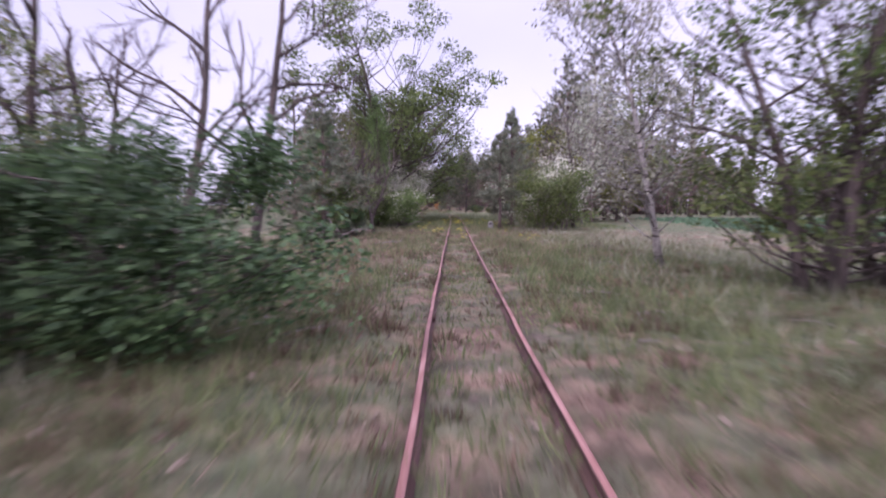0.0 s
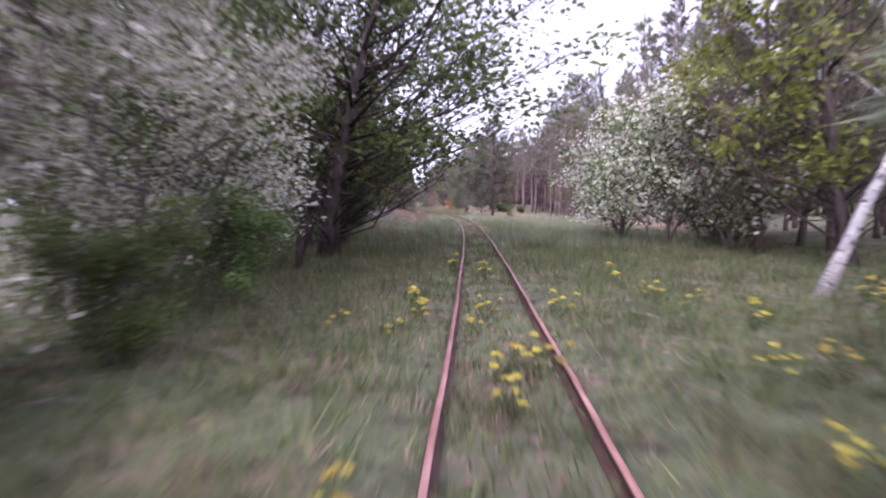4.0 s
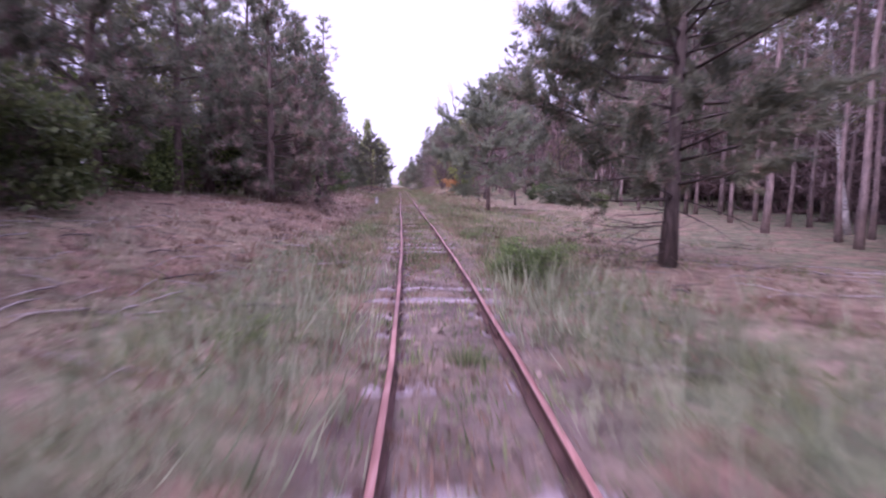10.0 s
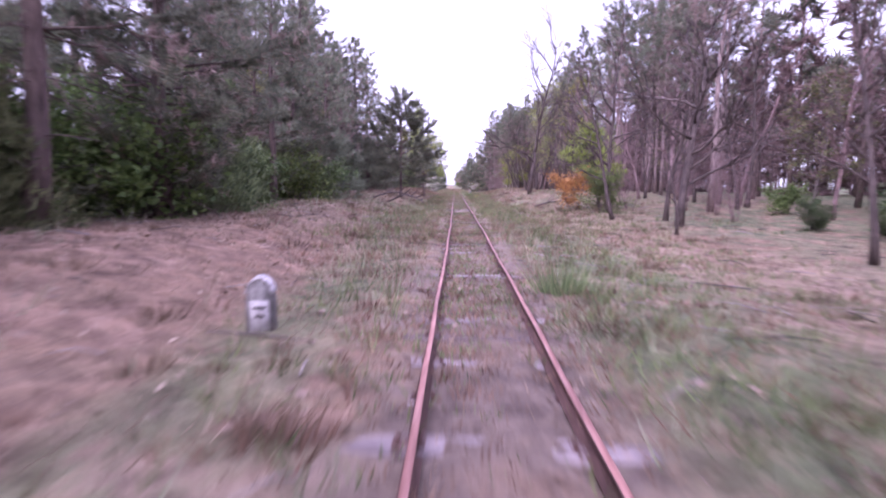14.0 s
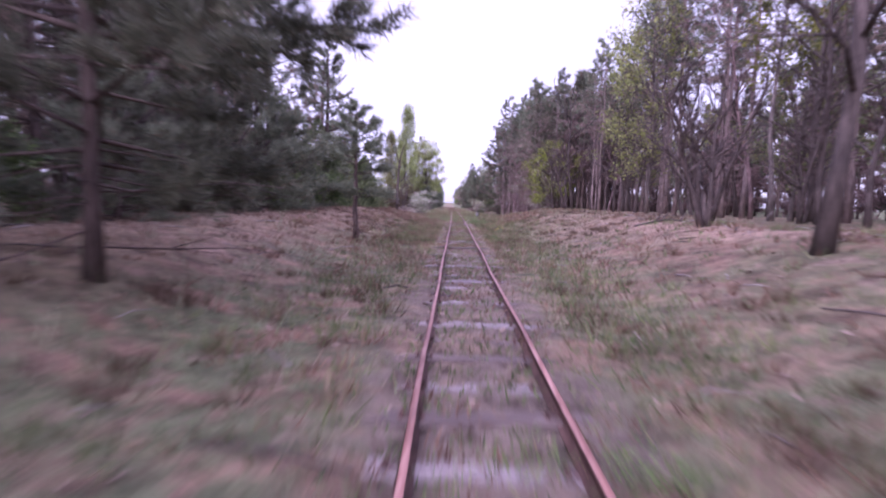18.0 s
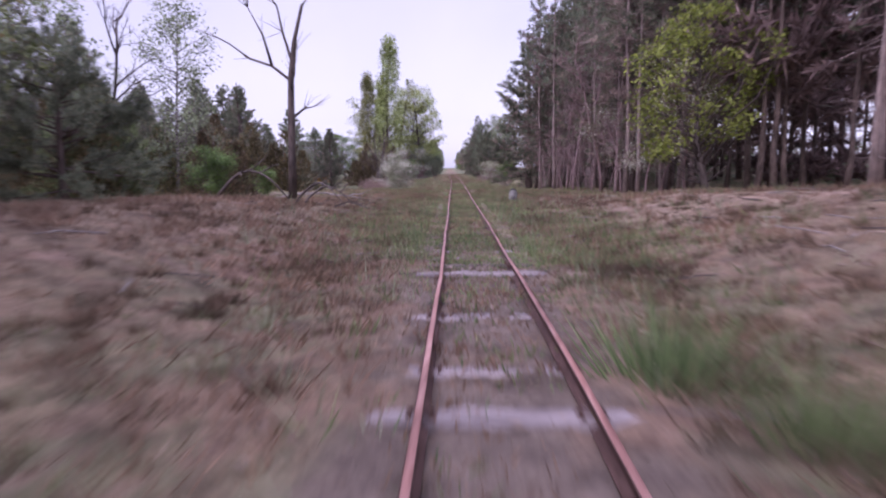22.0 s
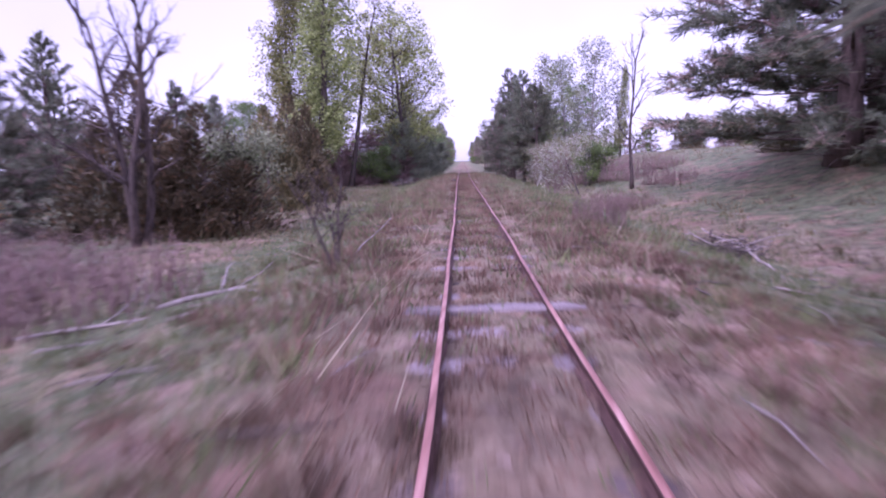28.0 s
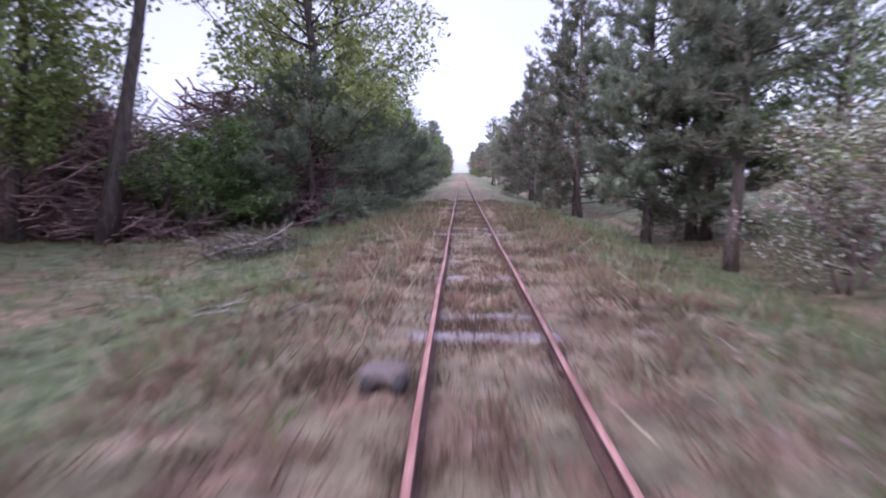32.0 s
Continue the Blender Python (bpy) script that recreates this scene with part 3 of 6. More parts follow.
def build_track():
    rng = np.random.default_rng(5)
    track = tagged(new("railway_track"), "rusty narrow-gauge track on weathered wooden sleepers in grass", "railway track", kind="structure")
    seg = 18.0
    for side in (-1, 1):
        for k in range(26):
            y0 = -12 + k * seg + (3 if side > 0 else 0)
            r = part("rail", rail_piece(side, y0, y0 + seg, rng), None, track)
            bar = Shape()
            ym = y0 + seg
            h = math.radians(float(heading(ym)))
            for off in (0.018, -0.030):
                x = side * (GAUGE / 2 + 0.022) + off
                m = Matrix.Translation((float(line_x(ym)) + x * math.cos(h), ym + x * math.sin(h), -0.052)) @ Matrix.Rotation(h, 4, "Z")
                bar.box((0, -0.22, -0.02), (0.012, 0.22, 0.02), m)
                for b in (-0.15, -0.06, 0.06, 0.15):
                    bar.box((-0.012 if off < 0 else 0.012, b - 0.014, -0.014), (0.0 if off < 0 else 0.026, b + 0.014, 0.014), m)
            part("fishplate", bar, M_RAIL, r, "rusty bolted joint bar")
    kinds = [sleeper_mesh(rng, M_TIE, 1.42) for _ in range(4)] + [sleeper_mesh(rng, M_TIEDARK, 1.4) for _ in range(2)]
    # past the cutting soil covers the sleeper ends outside the rails
    sunk = [sleeper_mesh(rng, M_TIE, 0.92) for _ in range(3)] + [sleeper_mesh(rng, M_TIEDARK, 0.96) for _ in range(3)]
    plate = tie_plate_mesh()
    y = 6.0
    n = 0
    while y < 262:
        # sleepers lie bare here and there; elsewhere grass and soil have swallowed them
        bare = (18 < y < 33) * 0.22 + (64 < y <= 71) * 0.9 + (71 < y < 145) * 0.85 + (145 <= y < 156) * 0.97 + (156 <= y < 172) * 0.75 + (172 <= y < 206) * 0.55 + (206 <= y < 222) * 0.95 + (222 <= y < 233) * 0.25 + (233 <= y < 262) * 0.5
        y += 0.62 + rng.normal(0, 0.03)
        if rng.random() > bare and not (181.1 < y < 181.7 or 182.5 < y < 183.1):
            continue
        h = math.radians(float(heading(y)))
        me = kinds[rng.integers(0, 6 if y > 110 else 5)]
        if y > 176:
            me = sunk[rng.integers(0, 6)] if abs(y - 181.4) > 0.4 else sunk[0]
            me = kinds[rng.integers(0, 6)] if 208 < y < 218 or (y > 206 and rng.random() < 0.4) else me
        ob = new("sleeper", me)
        ob.parent = track
        ob.matrix_basis = Matrix.Translation((float(line_x(y)) + rng.normal(0, 0.02), y, -0.085 + 0.014 * (64 < y < 72) + 0.008 * (145 < y < 156) - 0.009 * (y > 200) + 0.012 * (208 < y < 217) + rng.normal(-0.005, 0.015))) @ Matrix.Rotation(h + rng.normal(0, 0.02), 4, "Z")
        n += 1
        for side in (-1, 1):
            if n < 150:
                p = new("tie_plate", plate)
                p.parent = ob
                p.matrix_basis = Matrix.Translation((side * (GAUGE / 2 + 0.022), 0, -0.004))


build_track()


# ---- trees and shrubs: builders ----
def bend_path(rng, start, way, length, n, wobble, rise=0.0):
    pts = [np.array(start, dtype=float)]
    d = unit(np.array(way, dtype=float))
    for _ in range(n):
        d = unit(d + rng.normal(0, wobble, 3) + np.array([0, 0, rise]))
        pts.append(pts[-1] + d * length / n)
    return np.array(pts)


def thing_from(name, parts_, label, category):
    """A thing with its parts: rows of part name, mesh, part label."""
    root = tagged(new(name), label, category)
    for pname, me, plabel in parts_:
        ob = new(pname, me)
        ob.parent = root
        tagged(ob, label=plabel, kind="stuff" if pname in ("brushwood", "undergrowth") else "")
    return root


def pine_parts(seed, height, spread, bare=0.12, dead=0.0, dense=1.0, trunk_r=None, needle=0.17, brown=0.0, per=9, plain=False, gaps=1.0, bark=None, taper=0.7):
    """A pine: straight trunk, whorls of limbs, tufts of long needles. bare: share of the trunk without live limbs;
    dead: number of dry limbs below; brown: share of dry tufts; gaps: room between the whorls;
    taper: 0.7 for a rounded crown, 1 for a cone."""
    rng = np.random.default_rng(seed)
    trunk, live, dry = Shape(), Shape(), Shape()
    limbs = trunk
    r0 = trunk_r or 0.012 * height + 0.05
    n = 9
    tz = np.linspace(0, height, n)
    axis = np.stack([np.cumsum(rng.normal(0, 0.03, n)) * height / 9, np.cumsum(rng.normal(0, 0.03, n)) * height / 9, tz], -1)
    axis[0, :2] = 0
    rad = r0 * (1 - tz / height) ** 0.8 + 0.012
    rad[0] *= 1.35
    trunk.tube(axis, rad, 8)
    tuft_c, tuft_d = [], []

    def at(z):
        return np.array([np.interp(z, tz, axis[:, 0]), np.interp(z, tz, axis[:, 1]), z])

    z = height * bare
    gap = (1.9 if plain else 1) * gaps * (height / 7) ** 0.5
    while z < height - 0.15:
        k = (z - height * bare) / (height * (1 - bare))
        reach = spread * (min(1, 0.6 + 1.5 * k) * (1 - k) ** taper + 0.09)
        for a in rng.uniform(0, 2 * math.pi) + np.arange(rng.integers(4, 7)) * 2 * math.pi / 5.3:
            if rng.random() < 0.1:
                continue
            L = reach * rng.uniform(0.55, 1.22)
            up = -0.12 + 0.8 * k + rng.normal(0, 0.13)
            path = bend_path(rng, at(max(0.1, z + rng.normal(0, 0.12 * gap))), (math.cos(a), math.sin(a), up), L, 4, 0.11, 0.06)
            limbs.tube(path[::4] if plain else path[::2], np.linspace(0.010 + 0.012 * L, 0.005, 2 if plain else 3), 3)
            twigs = [(path[2:], 0.6 * L)]
            for _ in range(int(2 + 3.0 * L * dense)):
                f = rng.uniform(0.32, 1.0)
                b = np.array([np.interp(f * 4, range(5), path[:, i]) for i in range(3)])
                w = unit(path[-1] - path[0]) + rng.normal(0, 0.5, 3) + np.array([0, 0, 0.15])
                tp = bend_path(rng, b, w, L * rng.uniform(0.16, 0.36), 2, 0.1, 0.1)
                twigs.append((tp, 0.3 * L))
            for tp, tl in twigs:
                m = max(2, int(tl * 5 * dense))
                for f in np.linspace(0.4, 1, m):
                    q = f * (len(tp) - 1)
                    tuft_c.append([np.interp(q, range(len(tp)), tp[:, i]) for i in range(3)])
                    tuft_d.append(unit(tp[-1] - tp[0]))
        z += rng.uniform(0.30, 0.50) * gap
    tuft_c.append(axis[-1])
    tuft_d.append(np.array([0, 0, 1.0]))
    tc, td = np.array(tuft_c), np.array(tuft_d)
    is_dry = rng.random(len(tc)) < brown * np.clip(1.6 - tc[:, 2] / height * 1.6, 0, 1) * 1.6
    for shp, mask in ((live, ~is_dry), (dry, is_dry)):
        if mask.sum() == 0:
            continue
        c, d = np.repeat(tc[mask], per, 0), np.repeat(td[mask], per, 0)
        w = unit(d * 0.7 + rng.normal(0, 0.62, c.shape) + np.array([0, 0, 0.12]))
        shp.add(*blades(rng, c + rng.normal(0, 0.03, c.shape), w, needle * rng.uniform(0.7, 1.3, len(c)), np.full(len(c), needle * 0.2 if plain else needle * 0.13)))
    for _ in range(int(dead)):
        zz = height * bare * rng.uniform(0.15, 1.0)
        a = rng.uniform(0, 2 * math.pi)
        L = spread * rng.uniform(0.25, 0.75)
        p = bend_path(rng, at(zz), (math.cos(a), math.sin(a), rng.normal(-0.1, 0.15)), L, 3, 0.12, -0.02)
        limbs.tube(p[::3] if plain else p, np.linspace(0.014, 0.004, 2 if plain else 4), 3)
        for _ in range(1 if plain else 3):
            b = p[rng.integers(1, 4)]
            limbs.tube(bend_path(rng, b, unit(p[-1] - p[0]) + rng.normal(0, 0.6, 3), L * 0.35, 1, 0.1), [0.006, 0.003], 3)
    out = [("trunk", trunk.mesh("trunk", bark or M_BARK_PINE, True), "")]
    if live.n:
        out.append(("crown", live.mesh("crown", M_NEEDLE), "tufts of long dark needles"))
    if dry.n:
        out.append(("dry_foliage", dry.mesh("dry_foliage", M_NEEDLE_BROWN), "brown withered needle tufts"))
    return out


def broadleaf_parts(seed, height, spread, leaf_mat, bark, leaf=0.055, count=5200, stems=1, start=0.25, up=0.8, trunk_r=None,
                    blossom=0.0, cluster=0.2, levels=3, plain=False):
    """A broadleaved tree or shrub: forking limbs with leaves in clumps round the twigs' ends.
    start: where the lowest limbs leave the trunk; blossom: share of clumps in bloom."""
    rng = np.random.default_rng(seed)
    trunk, green, bloom = Shape(), Shape(), Shape()
    limbs = trunk
    tips = []
    r0 = trunk_r or 0.014 * height + 0.03

    def grow(base, way, length, r, level):
        n = 4 if level < 2 else 2
        p = bend_path(rng, base, way, length, n, 0.16, 0.06 if level else 0.0)
        if not plain:
            limbs.tube(p, np.linspace(r, r * 0.45, n + 1), 5 if level < 2 else 3)
        if level >= levels - 1:
            for f in (0.45, 0.75, 1.0):
                tips.append(p[int(f * n)])
            return
        for _ in range(rng.integers(3, 6)):
            f = rng.uniform(0.35, 1.0)
            b = np.array([np.interp(f * n, range(n + 1), p[:, i]) for i in range(3)])
            d = unit(p[-1] - p[0]) + rng.normal(0, 0.6, 3) + np.array([0, 0, 0.15])
            grow(b, d, length * rng.uniform(0.4, 0.65), r * 0.5, level + 1)

    for s in range(stems):
        a = rng.uniform(0, 6.28)
        tilt = 0.05 if stems == 1 else rng.uniform(0.1, 0.5)
        top = height * (0.82 if stems == 1 else rng.uniform(0.6, 0.85))
        p = bend_path(rng, (0.12 * math.cos(a) * (stems > 1), 0.12 * math.sin(a) * (stems > 1), 0),
                      (math.cos(a) * tilt, math.sin(a) * tilt, 1), top, 8, 0.06)
        rr = np.linspace(r0, r0 * 0.25, 9) / (1 if stems == 1 else 1.8)
        rr[0] *= 1.3
        trunk.tube(p, rr, 8 if stems < 3 else 5)
        m = int((9 if stems == 1 else 5) * (1 + 0.05 * height))
        for f in np.linspace(start, 1.0, m):
            b = np.array([np.interp(f * 8, range(9), p[:, i]) for i in range(3)])
            aa = rng.uniform(0, 6.28)
            k = (f - start) / (1 - start + 1e-6)
            reach = spread * (0.55 + 0.6 * math.sin(math.pi * min(1, 0.2 + 0.8 * k)))
            grow(b, (math.cos(aa), math.sin(aa), up + rng.normal(0, 0.2)), reach * rng.uniform(0.6, 1.0), r0 * 0.4, 1)
    tips_ = np.array(tips)
    out = [("trunk", trunk.mesh("trunk", bark, True), "")]
    if count:
        clump = rng.choice(len(tips_), max(8, int(len(tips_) * 0.8)))
        per = max(1, count // len(clump))
        c = np.repeat(tips_[clump], per, 0)
        c = c + rng.normal(0, cluster, c.shape) * np.array([1, 1, 0.75])
        c[:, 2] = np.maximum(c[:, 2], 0.06)
        is_b = np.repeat(rng.random(len(clump)) < blossom, per) & (rng.random(len(c)) < 0.85)
        for shp, mask, k in ((green, ~is_b, 1.0), (bloom, is_b, 0.95)):
            if mask.sum():
                shp.add(*leaves(rng, c[mask], leaf * k * rng.uniform(0.7, 1.35, mask.sum())))
        if green.n:
            out.append(("crown", green.mesh("crown", leaf_mat), ""))
        if bloom.n:
            out.append(("blossom", bloom.mesh("blossom", M_BLOSSOM), "clusters of small white blossom"))
    return out


def crown_width(shape, k):
    """Half width of a crown, as a share of its widest, at the share k of its height."""
    if shape == "column":
        return min(1.0, 0.55 + 1.6 * k) * (1 - k) ** 0.55 + 0.10
    if shape == "vase":
        return 0.35 + 0.75 * math.sin(math.pi * min(0.86, 0.08 + 0.8 * k))
    return math.sin(math.pi * min(0.94, 0.16 + 0.78 * k)) ** 0.8


def clump_parts(seed, height, width, low, leaf_mat, bark, clumps_=60, size=0.55, per=150, leaf=0.065, trunk_r=0.15, shape="round", stems=1,
                reach=None, flat=0.65):
    """A broadleaved tree whose leaves sit in separate masses at the ends of forking limbs.
    width: half width of the crown; low: height of the lowest masses; reach: rows of a bough's tip (x, y, z) that stretches out of the crown."""
    rng = np.random.default_rng(seed)
    trunk, green = Shape(), Shape()
    axes = []
    for k in range(stems):
        a = rng.uniform(0, 6.28)
        d = (0.16 * math.cos(a), 0.16 * math.sin(a), 1) if stems > 1 else (0.03, 0.02, 1)
        top = height * (0.9 if k == 0 else rng.uniform(0.65, 0.85))
        p = bend_path(rng, (0.2 * math.cos(a) * (stems > 1), 0.2 * math.sin(a) * (stems > 1), 0), d, top, 9, 0.05)
        r = trunk_r * (1 if stems == 1 else 0.75) * np.linspace(1, 0.16, 10)
        r[0] *= 1.35
        trunk.tube(p, r, 9)
        axes.append(p)
    centres = []
    for n in range(clumps_):
        k = (n + rng.random()) / clumps_
        p = axes[n % stems]
        z = low + k * (height - low)
        f = np.clip(z / max(0.1, p[-1, 2]), 0, 1)
        base = np.array([np.interp(f * 9, range(10), p[:, i]) for i in range(3)])
        a = n * 2.4 + rng.normal(0, 0.5)
        out = width * crown_width(shape, k) * math.sqrt(rng.uniform(0.12, 1.0)) * rng.uniform(0.85, 1.15)
        c = np.array([base[0] + out * math.cos(a), base[1] + out * math.sin(a), z + rng.normal(0, 0.25 * size)])
        centres.append((c, p, out, rng.uniform(0.6, 1.3)))
    for tip in reach or ():
        tip = np.array(tip, dtype=float)
        start = np.array([np.interp(min(1, tip[2] * 0.85 / height) * 9, range(10), axes[0][:, i]) for i in range(3)])
        for f in np.linspace(0.45, 1.0, 6):
            centres.append((start + (tip - start) * f + rng.normal(0, 0.25, 3), axes[0], np.linalg.norm(tip - start) * f, rng.uniform(0.6, 1.0)))
    cs = []
    for c, p, out, s_ in centres:
        zb = max(0.25 * low, c[2] - out * rng.uniform(0.45, 1.0) - 0.2)
        f = np.clip(zb / max(0.1, p[-1, 2]), 0.05, 0.97)
        b = np.array([np.interp(f * 9, range(10), p[:, i]) for i in range(3)])
        mid = (b + c) / 2 + np.array([0, 0, -0.12 * out]) + rng.normal(0, 0.07 * out + 0.01, 3)
        r = 0.009 + 0.010 * out
        trunk.tube([b, (b + mid) / 2 + rng.normal(0, 0.02, 3), mid, (mid + c) / 2 + rng.normal(0, 0.04 * out, 3), c], np.linspace(r, 0.006, 5), 4)
        for _ in range(4):
            q = c + rng.normal(0, 0.55, 3) * size * s_
            trunk.tube([mid + (c - mid) * rng.uniform(0.3, 1.0), (c + q) / 2 + rng.normal(0, 0.04, 3), q], [0.008, 0.006, 0.003], 3)
        m = max(6, int(per * s_ * s_))
        q = rng.normal(size=(m, 3))
        q = q / (np.linalg.norm(q, axis=1, keepdims=True) + 1e-9) * rng.random((m, 1)) ** 0.45
        cs.append(c + q * np.array([1, 1, flat]) * size * s_ * rng.uniform(0.8, 1.2, 3) + rng.normal(0, 0.05, (m, 3)))
    cs = np.concatenate(cs)
    cs[:, 2] = np.maximum(cs[:, 2], 0.08)
    green.add(*leaves(rng, cs, leaf * rng.uniform(0.6, 1.4, len(cs))))
    return [("trunk", trunk.mesh("trunk", bark, True), ""), ("crown", green.mesh("crown", leaf_mat), "")]


def juniper_parts(seed, height, spread, mat=None, count=9000, spires=6):
    """A dense conical evergreen shrub of several feathery spires, leafy to the ground."""
    rng = np.random.default_rng(seed)
    trunk, crown = Shape(), Shape()
    cs, ds = [], []
    for k in range(spires):
        a, r = rng.uniform(0, 6.28), (0 if k == 0 else spread * rng.uniform(0.25, 0.62))
        h = height * (1 if k == 0 else rng.uniform(0.55, 0.92))
        w = spread * (0.75 if k == 0 else rng.uniform(0.4, 0.62))
        trunk.tube(bend_path(rng, (0.3 * r * math.cos(a), 0.3 * r * math.sin(a), 0), (r * math.cos(a) / h * 0.7, r * math.sin(a) / h * 0.7, 1), h * 0.9, 5, 0.04),
                   np.linspace(0.06, 0.01, 6), 5)
        n = count // spires
        z = rng.random(n) ** 1.25
        rad = w * (1 - z) ** 0.7 * (0.45 + 0.55 * rng.random(n) ** 0.4) * (1 + 0.3 * np.sin(z * 19 + k))
        t = rng.uniform(0, 6.28, n)
        lump = 1 + 0.22 * np.sin(3 * t + 7 * z + k)
        c = np.stack([r * math.cos(a) + rad * lump * np.cos(t), r * math.sin(a) + rad * lump * np.sin(t), z * h + 0.05], -1)
        cs.append(c)
        ds.append(unit(np.stack([np.cos(t), np.sin(t), 0.7 + rng.random(n)], -1) + rng.normal(0, 0.45, (n, 3))))
    c, d = np.concatenate(cs), np.concatenate(ds)
    crown.add(*blades(rng, c, d, 0.17 * rng.uniform(0.6, 1.5, len(c)), np.full(len(c), 0.065)))
    return [("trunk", trunk.mesh("trunk", M_BARK_GREY), ""), ("crown", crown.mesh("crown", mat or M_JUNIPER), "")]


def bare_parts(seed, height, spread, bark, stems=1, up=0.6, trunk_r=None, start=0.3, density=1.0):
    """A leafless tree: trunk, forking limbs and fine twigs."""
    rng = np.random.default_rng(seed)
    trunk, twigs = Shape(), Shape()
    limbs = trunk
    r0 = trunk_r or 0.012 * height + 0.03

    def grow(base, way, length, r, level):
        n = 5 if level < 2 else 3 if level == 2 else 2
        p = bend_path(rng, base, way, length, n, 0.17, 0.05)
        (limbs if level < 2 else twigs).tube(p, np.linspace(r, r * 0.4, n + 1), 5 if level < 2 else 3)
        if level >= 3:
            return
        for _ in range(int(rng.integers(4, 7) * density)):
            f = rng.uniform(0.25, 1.0)
            b = np.array([np.interp(f * n, range(n + 1), p[:, i]) for i in range(3)])
            grow(b, unit(p[-1] - p[0]) + rng.normal(0, 0.5, 3) + np.array([0, 0, 0.1]), length * rng.uniform(0.35, 0.6), max(0.004, r * 0.45), level + 1)

    for s in range(stems):
        a = rng.uniform(0, 6.28)
        tilt = 0.04 if stems == 1 else rng.uniform(0.08, 0.4)
        p = bend_path(rng, (0.15 * math.cos(a) * (stems > 1), 0.15 * math.sin(a) * (stems > 1), 0), (math.cos(a) * tilt, math.sin(a) * tilt, 1), height * 0.75, 8, 0.07)
        rr = np.linspace(r0, r0 * 0.3, 9)
        rr[0] *= 1.3
        trunk.tube(p, rr, 8)
        for f in np.linspace(start, 1.0, int(7 * density) + 2):
            b = np.array([np.interp(f * 8, range(9), p[:, i]) for i in range(3)])
            aa = rng.uniform(0, 6.28)
            grow(b, (math.cos(aa), math.sin(aa), up + 0.8 * f), spread * rng.uniform(0.6, 1.1) * (1.15 - 0.5 * f), r0 * 0.4, 1)
    out = [("trunk", trunk.mesh("trunk", bark, True), "")]
    if twigs.n:
        out.append(("crown", twigs.mesh("crown", bark), "fine leafless twigs"))
    return out


def thicket_parts(seed, height, spread, count=90, mat=None):
    """A thicket of thin upright leafless rods."""
    rng = np.random.default_rng(seed)
    rods = Shape()
    for _ in range(count):
        a, r = rng.uniform(0, 6.28), spread * math.sqrt(rng.random())
        h = height * rng.uniform(0.5, 1.1)
        p = bend_path(rng, (r * math.cos(a), r * math.sin(a), 0), (rng.normal(0, 0.12), rng.normal(0, 0.12), 1), h, 5, 0.06)
        rods.tube(p, np.linspace(0.016, 0.003, 6), 3)
        for _ in range(4):
            b = p[rng.integers(2, 6)]
            q = bend_path(rng, b, (rng.normal(0, 0.5), rng.normal(0, 0.5), 0.8), h * 0.22, 2, 0.1)
            rods.tube(q, [0.007, 0.004, 0.002], 3)
    return [("undergrowth", rods.mesh("undergrowth", mat or M_TWIG), "")]


def dead_fork_parts(seed):
    """A dead tree: a bare trunk that bends and forks high up, with one long limb stretched out sideways."""
    rng = np.random.default_rng(seed)
    s, fine = Shape(), Shape()
    trunk = np.array([(0, 0, 0), (0.03, 0.02, 1.3), (0.08, 0.0, 2.6), (0.1, 0.03, 3.3), (0.22, 0.05, 4.2), (0.5, 0.0, 5.1), (0.72, 0.05, 5.35)])
    s.tube(trunk, [0.13, 0.105, 0.095, 0.085, 0.06, 0.04, 0.02], 8)
    limbs = [np.array([(0.1, 0, 3.2), (-0.45, 0.1, 3.62), (-1.1, 0.15, 3.85), (-1.75, 0.3, 4.3), (-2.05, 0.35, 4.45)]),
             np.array([(0.09, 0, 2.9), (0.3, -0.25, 3.3), (0.42, -0.35, 3.9)]),
             np.array([(0.15, 0, 3.7), (-0.15, 0.2, 4.5), (-0.3, 0.25, 5.2), (-0.7, 0.3, 5.7)]),
             np.array([(-0.45, 0.1, 3.62), (-0.62, 0.0, 4.4), (-0.95, -0.1, 5.1)]),
             np.array([(0.05, 0, 2.2), (0.35, 0.25, 2.5), (0.6, 0.3, 2.55)])]
    for p in limbs:
        s.tube(p, np.linspace(0.045, 0.012, len(p)), 5)
        for _ in range(7):
            b = p[rng.integers(1, len(p))]
            fine.tube(bend_path(rng, b, unit(p[-1] - p[0]) + rng.normal(0, 0.5, 3), rng.uniform(0.4, 0.9), 3, 0.14), np.linspace(0.012, 0.003, 4), 3)
    return [("trunk", s.mesh("trunk", M_BARK_DARK, True), ""), ("crown", fine.mesh("crown", M_BARK_GREY), "few bare grey twigs")]


